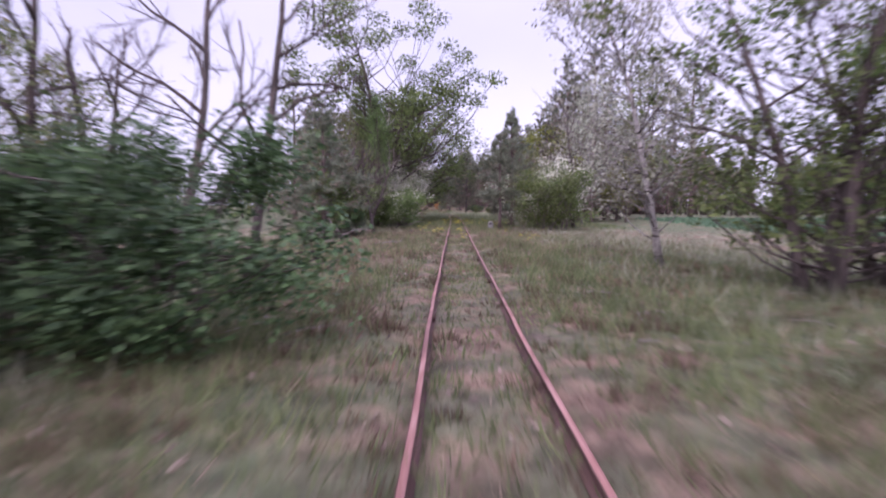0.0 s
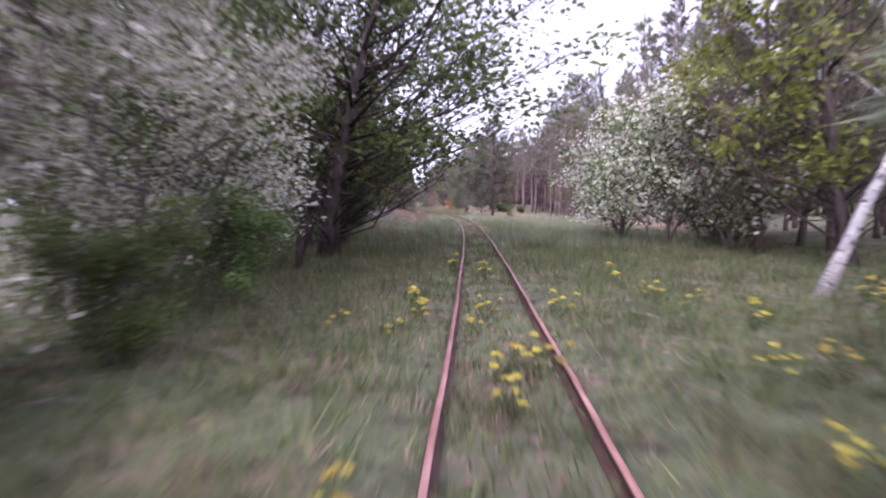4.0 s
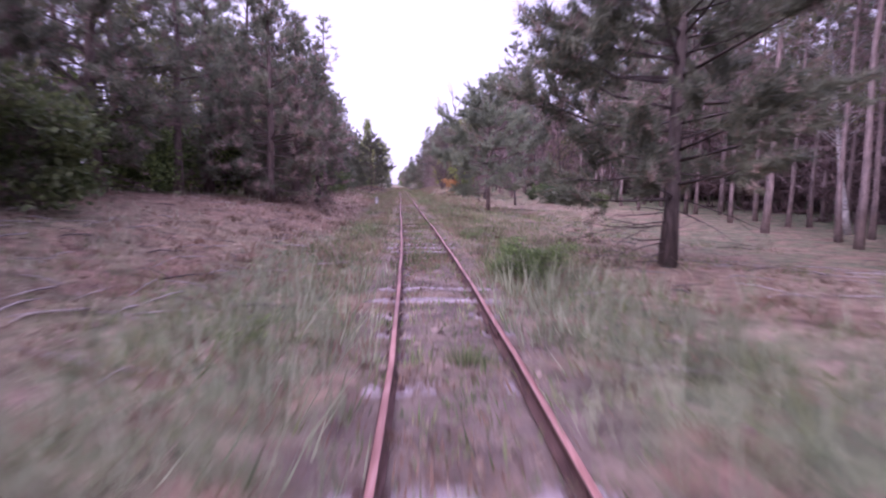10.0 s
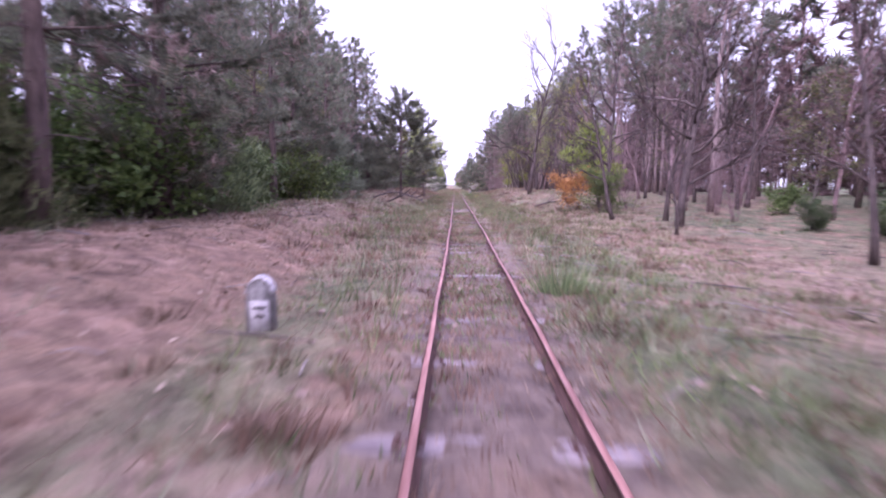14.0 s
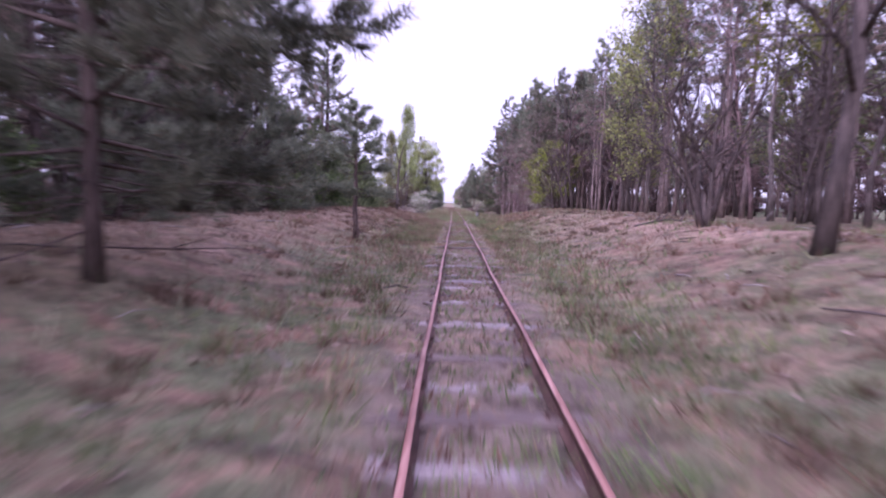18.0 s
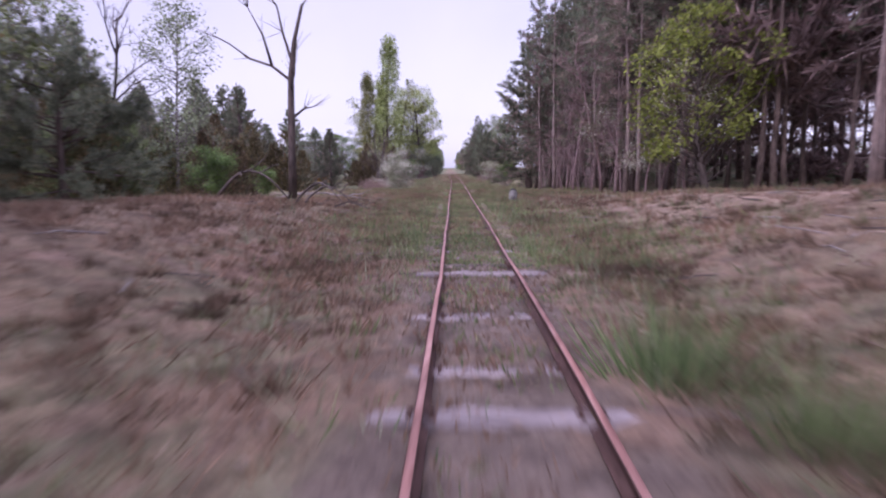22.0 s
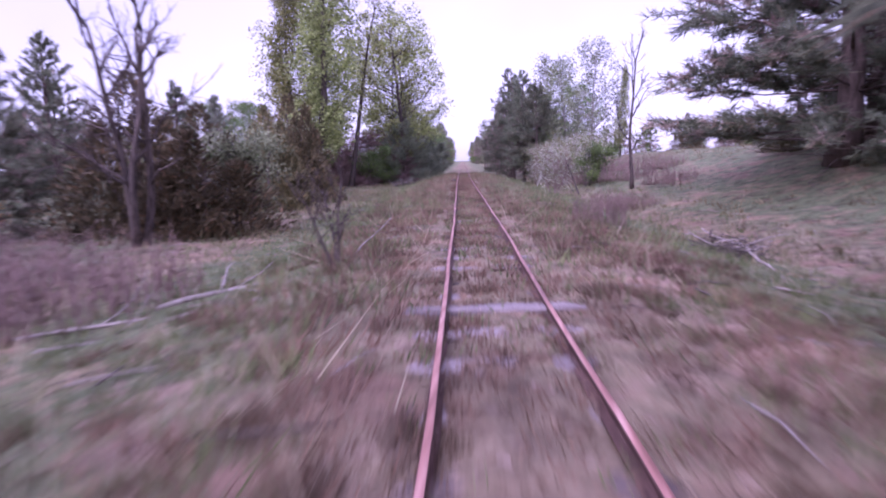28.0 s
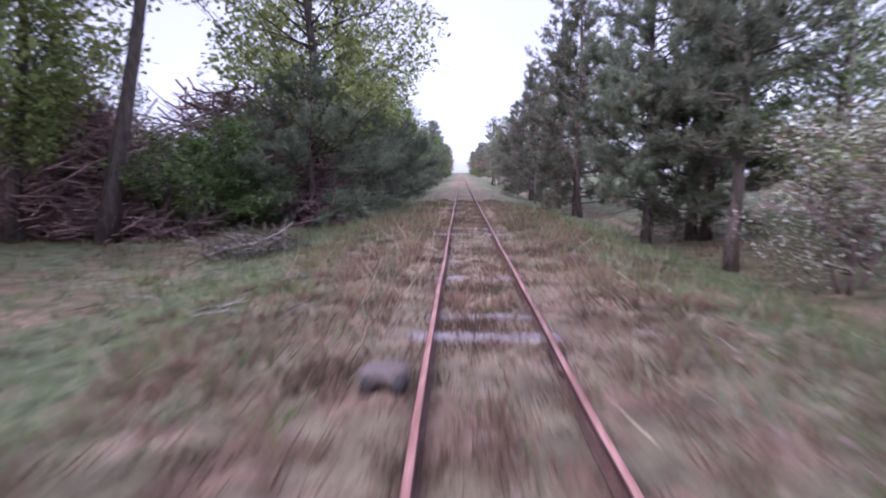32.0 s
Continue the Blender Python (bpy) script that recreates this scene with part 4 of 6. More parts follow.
def heap_parts(seed, length, width, height, count, mat):
    """A heap of lopped branches thrown across one another."""
    rng = np.random.default_rng(seed)
    core = Shape()
    for _ in range(count):
        t, s = rng.uniform(-0.5, 0.5), rng.uniform(-0.5, 0.5)
        top = height * max(0.08, 1 - (2 * t) ** 2 * 0.8 - (2 * s) ** 2 * 0.7)
        c = np.array([t * length, s * width, rng.random() ** 0.7 * top])
        d = unit(np.array([rng.normal(), rng.normal(), rng.normal(0, 0.45)]))
        L = rng.uniform(0.5, 1.5) * min(1.6, length * 0.4)
        p = bend_path(rng, c - d * L / 2, d, L, 3, 0.16)
        p[:, 2] = np.maximum(p[:, 2], 0.02)
        core.tube(p, np.linspace(1, 0.3, 4) * rng.uniform(0.009, 0.034), 3)
    out = [("brushwood", core.mesh("brushwood", mat), "")]
    for _ in range(7):
        s = Shape()
        c = np.array([rng.uniform(-0.4, 0.4) * length, rng.uniform(-0.4, 0.4) * width, height * rng.uniform(0.3, 0.7)])
        d = unit(np.array([rng.normal(), rng.normal(), rng.uniform(0.0, 0.8)]))
        p = bend_path(rng, c, d, rng.uniform(0.9, 1.6) * min(1.5, height + 0.3), 5, 0.14)
        s.tube(p, np.linspace(0.04, 0.012, 6), 5)
        for k in (2, 3, 4):
            s.tube(bend_path(rng, p[k], d + rng.normal(0, 0.7, 3), 0.4, 2, 0.1), [0.014, 0.008, 0.003], 3)
        out.append(("branch", s.mesh("branch", M_DEADWOOD), "bleached forked branch"))
    return out


def fallen_parts(seed, length, radius, mat, forks=4, arch=0.15):
    """A fallen branch or trunk: crooked, with broken side shoots."""
    rng = np.random.default_rng(seed)
    s = Shape()
    n = 8
    xs = np.linspace(0, length, n + 1)
    p = np.stack([xs, np.cumsum(rng.normal(0, 0.05 * length / n * 3, n + 1)), radius * 0.6 + arch * np.sin(np.pi * xs / length) + np.abs(rng.normal(0, 0.02, n + 1))], -1)
    s.tube(p, np.linspace(1, 0.35, n + 1) * radius, 7)
    for _ in range(forks):
        k = rng.integers(2, n)
        d = np.array([0.7, rng.normal(0, 0.8), rng.uniform(-0.05, 0.7)])
        L = length * rng.uniform(0.15, 0.4)
        q = bend_path(rng, p[k], d, L, 4, 0.15)
        q[:, 2] = np.maximum(q[:, 2], 0.01)
        s.tube(q, np.linspace(0.5, 0.15, 5) * radius, 5)
    return [("stem", s.mesh("stem", mat, True), "")]


def join_plants(name, label, category, rows):
    """Many far plants in one object: rows of kind, u, y, scale, turn."""
    mats, vs, fs, ks, n = [], [], {3: [], 4: []}, {3: [], 4: []}, 0
    cache = {}
    for kind, u, y, scale, turn in rows:
        variants = LIB[kind][3]
        x, yy, z = spot(u, y, 0.04)
        c, s_ = math.cos(turn) * scale, math.sin(turn) * scale
        rot = np.array([[c, -s_, 0], [s_, c, 0], [0, 0, scale]])
        for _, me, _ in variants[int(abs(u * 7.3 + y * 3.1)) % len(variants)]:
            if me.name not in cache:
                co = np.empty(len(me.vertices) * 3, dtype=np.float32)
                me.vertices.foreach_get("co", co)
                tot = np.empty(len(me.polygons), dtype=np.int32)
                me.polygons.foreach_get("loop_total", tot)
                idx = np.empty(len(me.loops), dtype=np.int32)
                me.loops.foreach_get("vertex_index", idx)
                first = np.concatenate([[0], np.cumsum(tot)[:-1]])
                cache[me.name] = (co.reshape(-1, 3), {k: idx[first[tot == k][:, None] + np.arange(k)] for k in (3, 4) if (tot == k).any()})
            co, faces = cache[me.name]
            if me.materials[0] not in mats:
                mats.append(me.materials[0])
            vs.append(co @ rot.T + np.array([x, yy, z]))
            for k, f in faces.items():
                fs[k].append(f + n)
                ks[k].append(np.full(len(f), mats.index(me.materials[0]), dtype=np.int32))
            n += len(co)
    s = Shape()
    blocks = [np.concatenate(fs[k]) for k in (3, 4) if fs[k]]
    s.add(np.concatenate(vs), blocks)
    me = s.mesh(name, mats[0])
    for m in mats[1:]:
        me.materials.append(m)
    me.polygons.foreach_set("material_index", np.concatenate([np.concatenate(ks[k]) for k in (3, 4) if ks[k]]))
    tagged(new(name, me), label, category, kind="stuff")


# ---- the kinds of plants: each mesh is built once ----
LIB = {}


def stock(kind, label, category, name, variants):
    LIB[kind] = (name, label, category, variants)


stock("pine_young", "young black pine with dense dark needles down to the grass", "pine tree", "pine_tree",
      [pine_parts(11 + k, 6.4, 1.9, 0.05, 6, 1.6, brown=0.1, needle=0.17, per=16, gaps=0.68, taper=0.95) for k in range(2)])
stock("pine_full", "black pine with tiered limbs and dark needle tufts", "pine tree", "pine_tree",
      [pine_parts(21 + k, 8.4, 2.4, 0.08, 14, 1.5, brown=0.12, needle=0.19, per=15, gaps=0.72, taper=0.9) for k in range(2)])
stock("pine_brown", "pine by the line with dry brown inner limbs", "pine tree", "pine_tree",
      [pine_parts(15 + k, 6.8, 1.9, 0.12, 16, 1.2, brown=0.3, per=22) for k in range(2)])
stock("pine_open", "sparse pine with tufted limbs and sky between", "pine tree", "pine_tree",
      [pine_parts(38 + k, 8.6, 2.3, 0.3, 12, 1.0, brown=0.1, needle=0.19, gaps=1.35, per=20) for k in range(2)])
stock("pine_lone", "solitary pine with tiered dark limbs by the line", "pine tree", "pine_tree",
      [pine_parts(23, 9.4, 2.7, 0.13, 12, 1.7, trunk_r=0.115, brown=0.06, needle=0.17, per=20, gaps=0.8, bark=M_BARK_DARK)])
stock("pine_spread", "low spreading pine with long bare lower limbs", "pine tree", "pine_tree",
      [pine_parts(31, 6.6, 2.6, 0.2, 12, 1.8, trunk_r=0.075, needle=0.16, per=19, gaps=0.85)])
stock("pine_small", "small pine with bare lower trunk and tufted crown", "pine tree", "pine_tree",
      [pine_parts(35, 4.7, 1.35, 0.34, 8, 1.4, trunk_r=0.075, per=24)])
stock("pine_forest", "tall forest pine with bare trunk and dead lower branches", "pine tree", "pine_tree",
      [pine_parts(41 + k, 12.5, 1.8, 0.52, 22, 0.6, trunk_r=0.085, needle=0.28, brown=0.4, per=9, bark=M_BARK_WOOD) for k in range(4)])
stock("pine_edge", "dark pine at the forest edge, limbs browned below", "pine tree", "pine_tree",
      [pine_parts(51 + k, 11.0, 2.5, 0.14, 18, 0.8, trunk_r=0.12, needle=0.22, brown=0.3, per=15) for k in range(2)])
stock("poplar_column", "tall columnar poplar with fresh green leaves", "poplar tree", "poplar_tree",
      [clump_parts(61, 15, 1.75, 2.4, M_LEAF_FRESH, M_BARK_DARK, 105, 0.62, 150, 0.085, 0.2, "column", flat=1.3)])
stock("poplar_pole", "tall bare poplar trunk with a few leafy shoots", "poplar tree", "poplar_tree",
      [clump_parts(69, 14.5, 1.3, 6.5, M_LEAF_FRESH, M_BARK_DARK, 26, 0.5, 70, 0.085, 0.2, "round", flat=1.0)])
stock("poplar_broad", "tall poplar with sparse spring leaves and dark trunk", "poplar tree", "poplar_tree",
      [clump_parts(64 + k, 13.5, 3.4, 2.6, M_LEAF_LIGHT, M_BARK_DARK, 70, 0.95, 150, 0.095, 0.2, "vase", flat=0.75) for k in range(2)])
stock("poplar_silver", "white poplar with silvery young leaves and pale trunk", "poplar tree", "poplar_tree",
      [clump_parts(71 + k, 8.0, 1.9, 1.7, M_LEAF_SILVER, M_BARK_POPLAR, 75, 0.5, 72, 0.06, 0.08, flat=0.9) for k in range(2)])
stock("poplar_white", "young white poplar with pale trunk and whitish leaves", "poplar tree", "poplar_tree",
      [clump_parts(73, 8.0, 1.9, 1.7, M_LEAF_WHITE, M_BARK_POPLAR, 75, 0.5, 72, 0.05, 0.08, flat=0.9)])
stock("tree_dark", "leafy broadleaved tree with a dense dark green crown", "tree", "broadleaf_tree",
      [clump_parts(81 + k, 7.5, 2.8, 1.5, M_LEAF, M_BARK_DARK, 105, 0.62, 105, 0.058, 0.14) for k in range(2)])
stock("tree_light", "slender tree with thin light green spring leaves", "tree", "broadleaf_tree",
      [clump_parts(95 + k, 8.0, 2.0, 1.6, M_LEAF_LIGHT, M_BARK_GREY, 60, 0.5, 60, 0.06, 0.08) for k in range(2)])
stock("tree_olive", "broadleaved tree with thin olive spring foliage", "tree", "broadleaf_tree",
      [clump_parts(91 + k, 6.0, 1.8, 1.5, M_LEAF_OLIVE, M_BARK_GREY, 60, 0.46, 70, 0.055, 0.08) for k in range(2)])
stock("tree_lime", "young tree with bright yellow-green leaves", "tree", "broadleaf_tree",
      [clump_parts(101 + k, 4.6, 1.75, 1.15, M_LEAF_LIME, M_BARK_DARK, 70, 0.4, 80, 0.055, 0.10) for k in range(2)])
stock("lime_slender", "slender tree with high yellow-green spring crown", "tree", "broadleaf_tree",
      [clump_parts(105, 9.5, 1.4, 4.4, M_LEAF_LIME, M_BARK_GREY, 45, 0.5, 62, 0.07, 0.09)])
stock("tree_ivy", "tall old poplar clad in dark ivy with leafy crown", "tree", "broadleaf_tree",
      [clump_parts(111, 12, 1.5, 0.9, M_LEAF, M_BARK_DARK, 130, 0.6, 105, 0.065, 0.24, "column", flat=1.1)])
stock("bush_dark", "dense dark green shrub leafy to the ground", "shrub", "shrub",
      [broadleaf_parts(121 + k, 1.9, 1.0, M_LEAF_DEEP, M_BARK_DARK, 0.031, 11000, stems=7, start=0.1, up=0.4, cluster=0.13, trunk_r=0.03) for k in range(2)])
stock("bush_wood", "dark undergrowth shrub at the forest edge", "shrub", "shrub",
      [broadleaf_parts(126 + k, 2.3, 1.1, M_LEAF_DARK if k < 2 else M_LEAF, M_BARK_DARK, 0.075, 2600, stems=4, start=0.1, up=0.5, cluster=0.2, trunk_r=0.03) for k in range(3)])
stock("bush_green", "leafy green shrub with fresh spring leaves", "shrub", "shrub",
      [broadleaf_parts(131 + k, 2.4, 1.0, M_LEAF, M_BARK_GREY, 0.04, 7000, stems=6, start=0.15, up=0.6, cluster=0.15, trunk_r=0.04) for k in range(2)])
stock("bush_blossom", "hawthorn shrub in white blossom over green leaves", "shrub", "flowering_shrub",
      [broadleaf_parts(141 + k, 2.7, 1.2, M_LEAF, M_BARK_GREY, 0.042, 6500, stems=5, start=0.2, up=0.55, cluster=0.15, trunk_r=0.05, blossom=0.7) for k in range(3)])
stock("bush_faded", "hawthorn shrub with fading blossom on reddish twigs", "shrub", "flowering_shrub",
      [broadleaf_parts(149 + k, 2.7, 1.25, M_LEAF_OLIVE, M_TWIG, 0.027, 6000, stems=5, start=0.2, up=0.55, cluster=0.2, trunk_r=0.05, blossom=0.5) for k in range(2)])
stock("blossom_full", "tall hawthorn bush thick with white blossom", "shrub", "flowering_shrub",
      [broadleaf_parts(144 + k, 3.9, 1.5, M_LEAF, M_BARK_GREY, 0.034, 17000, stems=6, start=0.1, up=0.55, cluster=0.2, trunk_r=0.05, blossom=0.85) for k in range(2)])
stock("blossom_tree", "small tree with thin white blossom on grey twigs", "tree", "flowering_tree",
      [broadleaf_parts(148, 5.6, 2.0, M_LEAF_OLIVE, M_TWIG, 0.035, 2600, start=0.25, up=0.6, cluster=0.3, trunk_r=0.06, blossom=0.5)])
stock("bush_silver", "oleaster shrub with pale silvery leaves", "shrub", "shrub",
      [broadleaf_parts(151, 2.6, 1.1, M_LEAF_SILVER, M_BARK_DARK, 0.045, 5200, stems=3, start=0.3, up=0.6, cluster=0.16, trunk_r=0.07)])
stock("bush_mixed", "leafy green shrub with a few white blossoms", "shrub", "flowering_shrub",
      [broadleaf_parts(146, 2.8, 1.3, M_LEAF, M_BARK_DARK, 0.045, 6000, stems=3, start=0.3, up=0.5, cluster=0.16, trunk_r=0.06, blossom=0.14)])
stock("bush_orange", "small shrub with rust-orange withered leaves", "shrub", "shrub",
      [broadleaf_parts(161, 2.4, 0.8, M_ORANGE, M_BARK_DARK, 0.05, 3000, stems=2, start=0.25, up=0.7, cluster=0.18, trunk_r=0.04)])
stock("juniper", "bushy juniper with brownish olive foliage", "juniper", "juniper_bush",
      [juniper_parts(171 + k, 4.2, 2.0) for k in range(2)])
stock("juniper_green", "dense green juniper leafy to the ground", "juniper", "juniper_bush",
      [juniper_parts(175 + k, 4.0, 1.9, M_JUNIPER_GREEN) for k in range(2)])
stock("pine_bush", "dense round bushy pine touching the ground", "pine tree", "pine_bush",
      [pine_parts(181 + k, 4.0, 2.35, 0.02, 0, 1.5, trunk_r=0.09, gaps=0.8, per=16) for k in range(2)])
stock("bare_tree", "leafless tree with forking grey limbs and fine twigs", "bare tree", "bare_tree",
      [bare_parts(191 + k, 7.5, 2.1, M_BARK_DARK, up=0.5, trunk_r=0.085) for k in range(3)])
stock("bare_multi", "leafless dark tree with several crooked stems", "bare tree", "bare_tree",
      [bare_parts(201 + k, 4.8, 1.5, M_BARK_DARK, stems=3, up=0.7, trunk_r=0.075, density=0.9) for k in range(2)])
stock("bare_oak", "leafless spreading tree with a stout trunk and arching limbs", "bare tree", "bare_tree",
      [bare_parts(205, 7.8, 3.2, M_BARK_DARK, up=0.25, trunk_r=0.115, start=0.2, density=1.35)])
stock("bare_big", "tall leafless oak with a stout trunk and a haze of twigs", "bare tree", "bare_tree",
      [bare_parts(213, 10.8, 3.3, M_BARK_DARK, up=0.75, trunk_r=0.10, start=0.22, density=1.5)])
stock("bare_haze", "leafless tree with a pinkish-brown haze of fine twigs", "bare tree", "bare_tree",
      [bare_parts(215 + k, 8.5, 2.2, M_TWIG, up=0.7, trunk_r=0.08, density=1.25) for k in range(2)])
stock("snag", "dead tree with broken top and bare branches", "dead tree", "dead_tree",
      [bare_parts(211, 5.6, 1.5, M_DARKWOOD, up=0.8, trunk_r=0.10, start=0.5, density=0.62)])
stock("dead_fork", "dead tree with forked top and one long bare limb", "dead tree", "dead_tree", [dead_fork_parts(217)])
stock("fallen_arch", "dark dead branch arched over the grass", "fallen branch", "fallen_branch",
      [fallen_parts(345 + k, 1.7, 0.045, M_DARKWOOD, 4, 0.65) for k in range(2)])
stock("pole", "slender dead pine pole with a few dry stubs", "dead tree", "dead_tree",
      [pine_parts(221, 9.5, 0.9, 0.72, 9, 0.4, trunk_r=0.085, brown=1.0)])
stock("bare_brush", "leafless reddish-brown brush with a haze of fine twigs", "shrub", "bare_shrub",
      [bare_parts(207 + k, 3.9, 1.2, M_TWIG, stems=5, up=0.8, trunk_r=0.022, start=0.12, density=0.95) for k in range(2)])
stock("thicket", "thicket of leafless reddish-brown saplings", "thicket", "sapling_thicket",
      [thicket_parts(231 + k, 3.6, 1.6, 70) for k in range(2)])
stock("sapling", "thin young sapling with few leaves", "sapling", "sapling",
      [broadleaf_parts(241, 1.7, 0.35, M_LEAF_OLIVE, M_BARK_GREY, 0.03, 420, start=0.35, up=1.0, cluster=0.1, trunk_r=0.012, levels=2)])


def plant(kind, u, y, scale=1.0, turn=None, variant=None, tilt=0.0, wide=1.0, label=None, group=None):
    name, text, cat, variants = LIB[kind]
    i = int(abs(u * 7.3 + y * 3.1)) % len(variants) if variant is None else variant
    root = thing_from(name, variants[i], label or text, cat)
    if group:
        tagged(root, group=group)
    x, yy, z = spot(u, y, 0.04)
    a = (u * 1.7 + y * 2.3) % 6.28 if turn is None else math.radians(turn)
    root.matrix_basis = Matrix.Translation((x, yy, z)) @ Matrix.Rotation(math.radians(tilt), 4, "Y") @ Matrix.Rotation(a, 4, "Z") @ Matrix.Diagonal((scale * wide, scale * wide, scale, 1))
    return root


stock("tree_multi", "spreading grey-green tree with several low stems", "tree", "broadleaf_tree",
      [clump_parts(271, 5.6, 2.3, 0.9, M_LEAF, M_BARK_DARK, 95, 0.5, 85, 0.055, 0.13, stems=4)])
stock("tree_overhang", "tall old poplar with ivy and wide overhanging boughs", "tree", "broadleaf_tree",
      [clump_parts(281, 12.5, 4.2, 4.2, M_LEAF, M_BARK_DARK, 60, 0.95, 230, 0.085, 0.24, "vase", stems=2, reach=((5.9, -0.4, 7.6), (5.2, 0.6, 8.6)))])
stock("birch", "birch with white peeling trunk and light crown", "birch tree", "birch_tree",
      [clump_parts(291, 9.0, 1.7, 3.6, M_LEAF_OLIVE, M_BARK_PALE, 50, 0.5, 55, 0.055, 0.12)])
stock("weed_patch", "patch of dry reddish-brown weed stalks", "dry weeds", "weed_patch",
      [thicket_parts(301 + k, 0.85, 1.5, 190, M_WEED) for k in range(2)])
stock("brush_heap", "tall heap of lopped reddish branches", "brush pile", "brush_pile",
      [heap_parts(311, 5.0, 3.0, 3.4, 2200, M_BRUSH)])
stock("brush_low", "low tangle of grey dead branches", "brush pile", "brush_pile",
      [heap_parts(316 + k, 2.6, 1.5, 0.7, 110, M_DARKWOOD) for k in range(2)])
stock("brush_pale", "low tangle of bleached sticks at the foot of the wood", "brush pile", "brush_pile",
      [heap_parts(318 + k, 2.8, 1.1, 0.45, 130, M_DEADWOOD) for k in range(2)])
stock("fallen_pale", "bleached fallen branch lying in the grass", "fallen branch", "fallen_branch",
      [fallen_parts(321 + k, 2.4, 0.036, M_DEADWOOD) for k in range(3)])
stock("fallen_thin", "long thin bleached branch lying on bare soil", "fallen branch", "fallen_branch",
      [fallen_parts(326 + k, 2.4, 0.02, M_DEADWOOD, 3, 0.06) for k in range(2)])
stock("fallen_dark", "dark fallen branch lying on the ground", "fallen branch", "fallen_branch",
      [fallen_parts(331 + k, 2.2, 0.05, M_DARKWOOD, 5, 0.3) for k in range(3)])
stock("log", "weathered log lying beside the track", "log", "log",
      [fallen_parts(341 + k, 1.6, 0.075, M_DEADWOOD, 1, 0.02) for k in range(2)])

# ---- first stretch: bushes, field and mixed wood ----
plant("bush_dark", -2.55, 4.7, 1.0, wide=1.3)
plant("bush_dark", -4.6, 3.9, 1.25, wide=1.3)
plant("bush_dark", -4.0, 5.9, 1.0, wide=1.3)
plant("bare_tree", -4.5, 9.1, 1.05)
plant("bare_tree", -3.2, 8.4, 0.95, tilt=16)
plant("bare_tree", -6.2, 8.6, 1.1)
plant("tree_olive", -7.4, 8.5, 0.95)
plant("tree_olive", -9.0, 14, 0.8)
plant("bare_multi", -7.5, 12.5, 1.2)
plant("poplar_white", 4.1, 12.1, 0.95, tilt=-5)
plant("tree_multi", 4.95, 8.2, 1.0)
plant("tree_multi", 6.6, 9.3, 1.05, turn=80)
plant("snag", -6.6, 23.1, 0.3, tilt=-32, label="short broken trunk leaning over the grass")
plant("pine_full", -5.3, 23.0, 0.6, wide=1.5, label="pine with open tufted limbs at the meadow edge")
plant("bush_green", -4.7, 23.2, 1.1)
plant("bush_dark", -4.3, 23.6, 0.6)
plant("bare_oak", -3.65, 25.4, 0.62)
plant("bare_multi", -4.3, 27.0, 1.0)
plant("tree_olive", -5.6, 28.0, 0.95)
plant("bush_mixed", -3.3, 30.6, 0.85)
plant("bush_mixed", -4.9, 31.6, 0.9, turn=80)
plant("bush_blossom", -6.2, 32.4, 1.2)
plant("bush_green", -3.6, 32.6, 0.9)
plant("tree_overhang", -4.3, 36.2, 1.08, turn=0)
plant("tree_dark", -4.8, 48.6, 1.2, turn=200)
plant("tree_ivy", -5.6, 40.0, 0.85, turn=120)
plant("tree_ivy", -4.6, 33.5, 0.62, turn=20)
plant("blossom_full", -3.8, 35.6, 1.0)
plant("blossom_full", -3.9, 38.6, 1.1, turn=100)
plant("bush_green", -3.1, 36.9, 0.58)
plant("bush_green", -3.1, 34.4, 0.6)
plant("bush_green", -3.2, 39.4, 0.6)
plant("bush_blossom", -4.0, 41.8, 1.1, wide=1.2)
plant("birch", -5.0, 39.2, 1.0, tilt=7)
plant("tree_dark", -3.6, 46.2, 1.15, wide=1.45)
plant("tree_dark", -4.3, 50.5, 1.3, wide=1.35)
plant("tree_dark", -6.0, 43.0, 1.0)
plant("bush_dark", -4.6, 52.0, 1.1)
plant("tree_dark", -5.8, 56.0, 1.0, wide=1.2)
plant("bare_multi", -3.6, 43.4, 0.6)
plant("bush_green", 4.1, 27.0, 1.25)
plant("bush_green", 5.0, 28.4, 1.25, wide=1.1)
plant("bush_blossom", 3.9, 29.6, 0.85)
plant("pine_small", 2.1, 29.25, 1.0, label="young pine with tufted dark limbs beside a concrete stub")
plant("pine_young", 3.1, 33.8, 1.02)
plant("bare_tree", 6.2, 31.5, 1.12)
plant("poplar_white", 8.2, 38.5, 1.2, label="pale tree with whitish spring leaves beside the meadow")
plant("bush_blossom", 5.8, 31.5, 1.5)
plant("poplar_silver", 20.0, 60.0, 2.1, wide=1.4, label="tall white poplar with pale silvery crown beyond the meadow")
plant("pine_edge", 24.0, 59.5, 1.4, wide=1.2)
plant("pine_edge", 21.6, 64.0, 1.3)
plant("tree_olive", 15.5, 55.0, 1.5)
plant("pine_edge", 6.6, 46.5, 0.75)
plant("tree_olive", 4.9, 37.4, 0.8)
plant("birch", 4.4, 40.3, 0.75, tilt=30, label="pale leaning birch trunk with thin crown")
for uu, yy, ss in ((5.2, 49.5, 1.75), (6.6, 47.6, 1.7), (4.8, 52.4, 1.35), (7.4, 51.4, 1.6), (5.4, 55.0, 1.3)):
    plant("bush_blossom", uu, yy, ss, group="blossoming thicket")
plant("tree_lime", 7.4, 44.5, 1.6)
plant("tree_olive", 9.5, 50, 1.3)
plant("tree_lime", 9.0, 54, 1.6)
plant("bare_tree", 6.0, 57, 1.0)
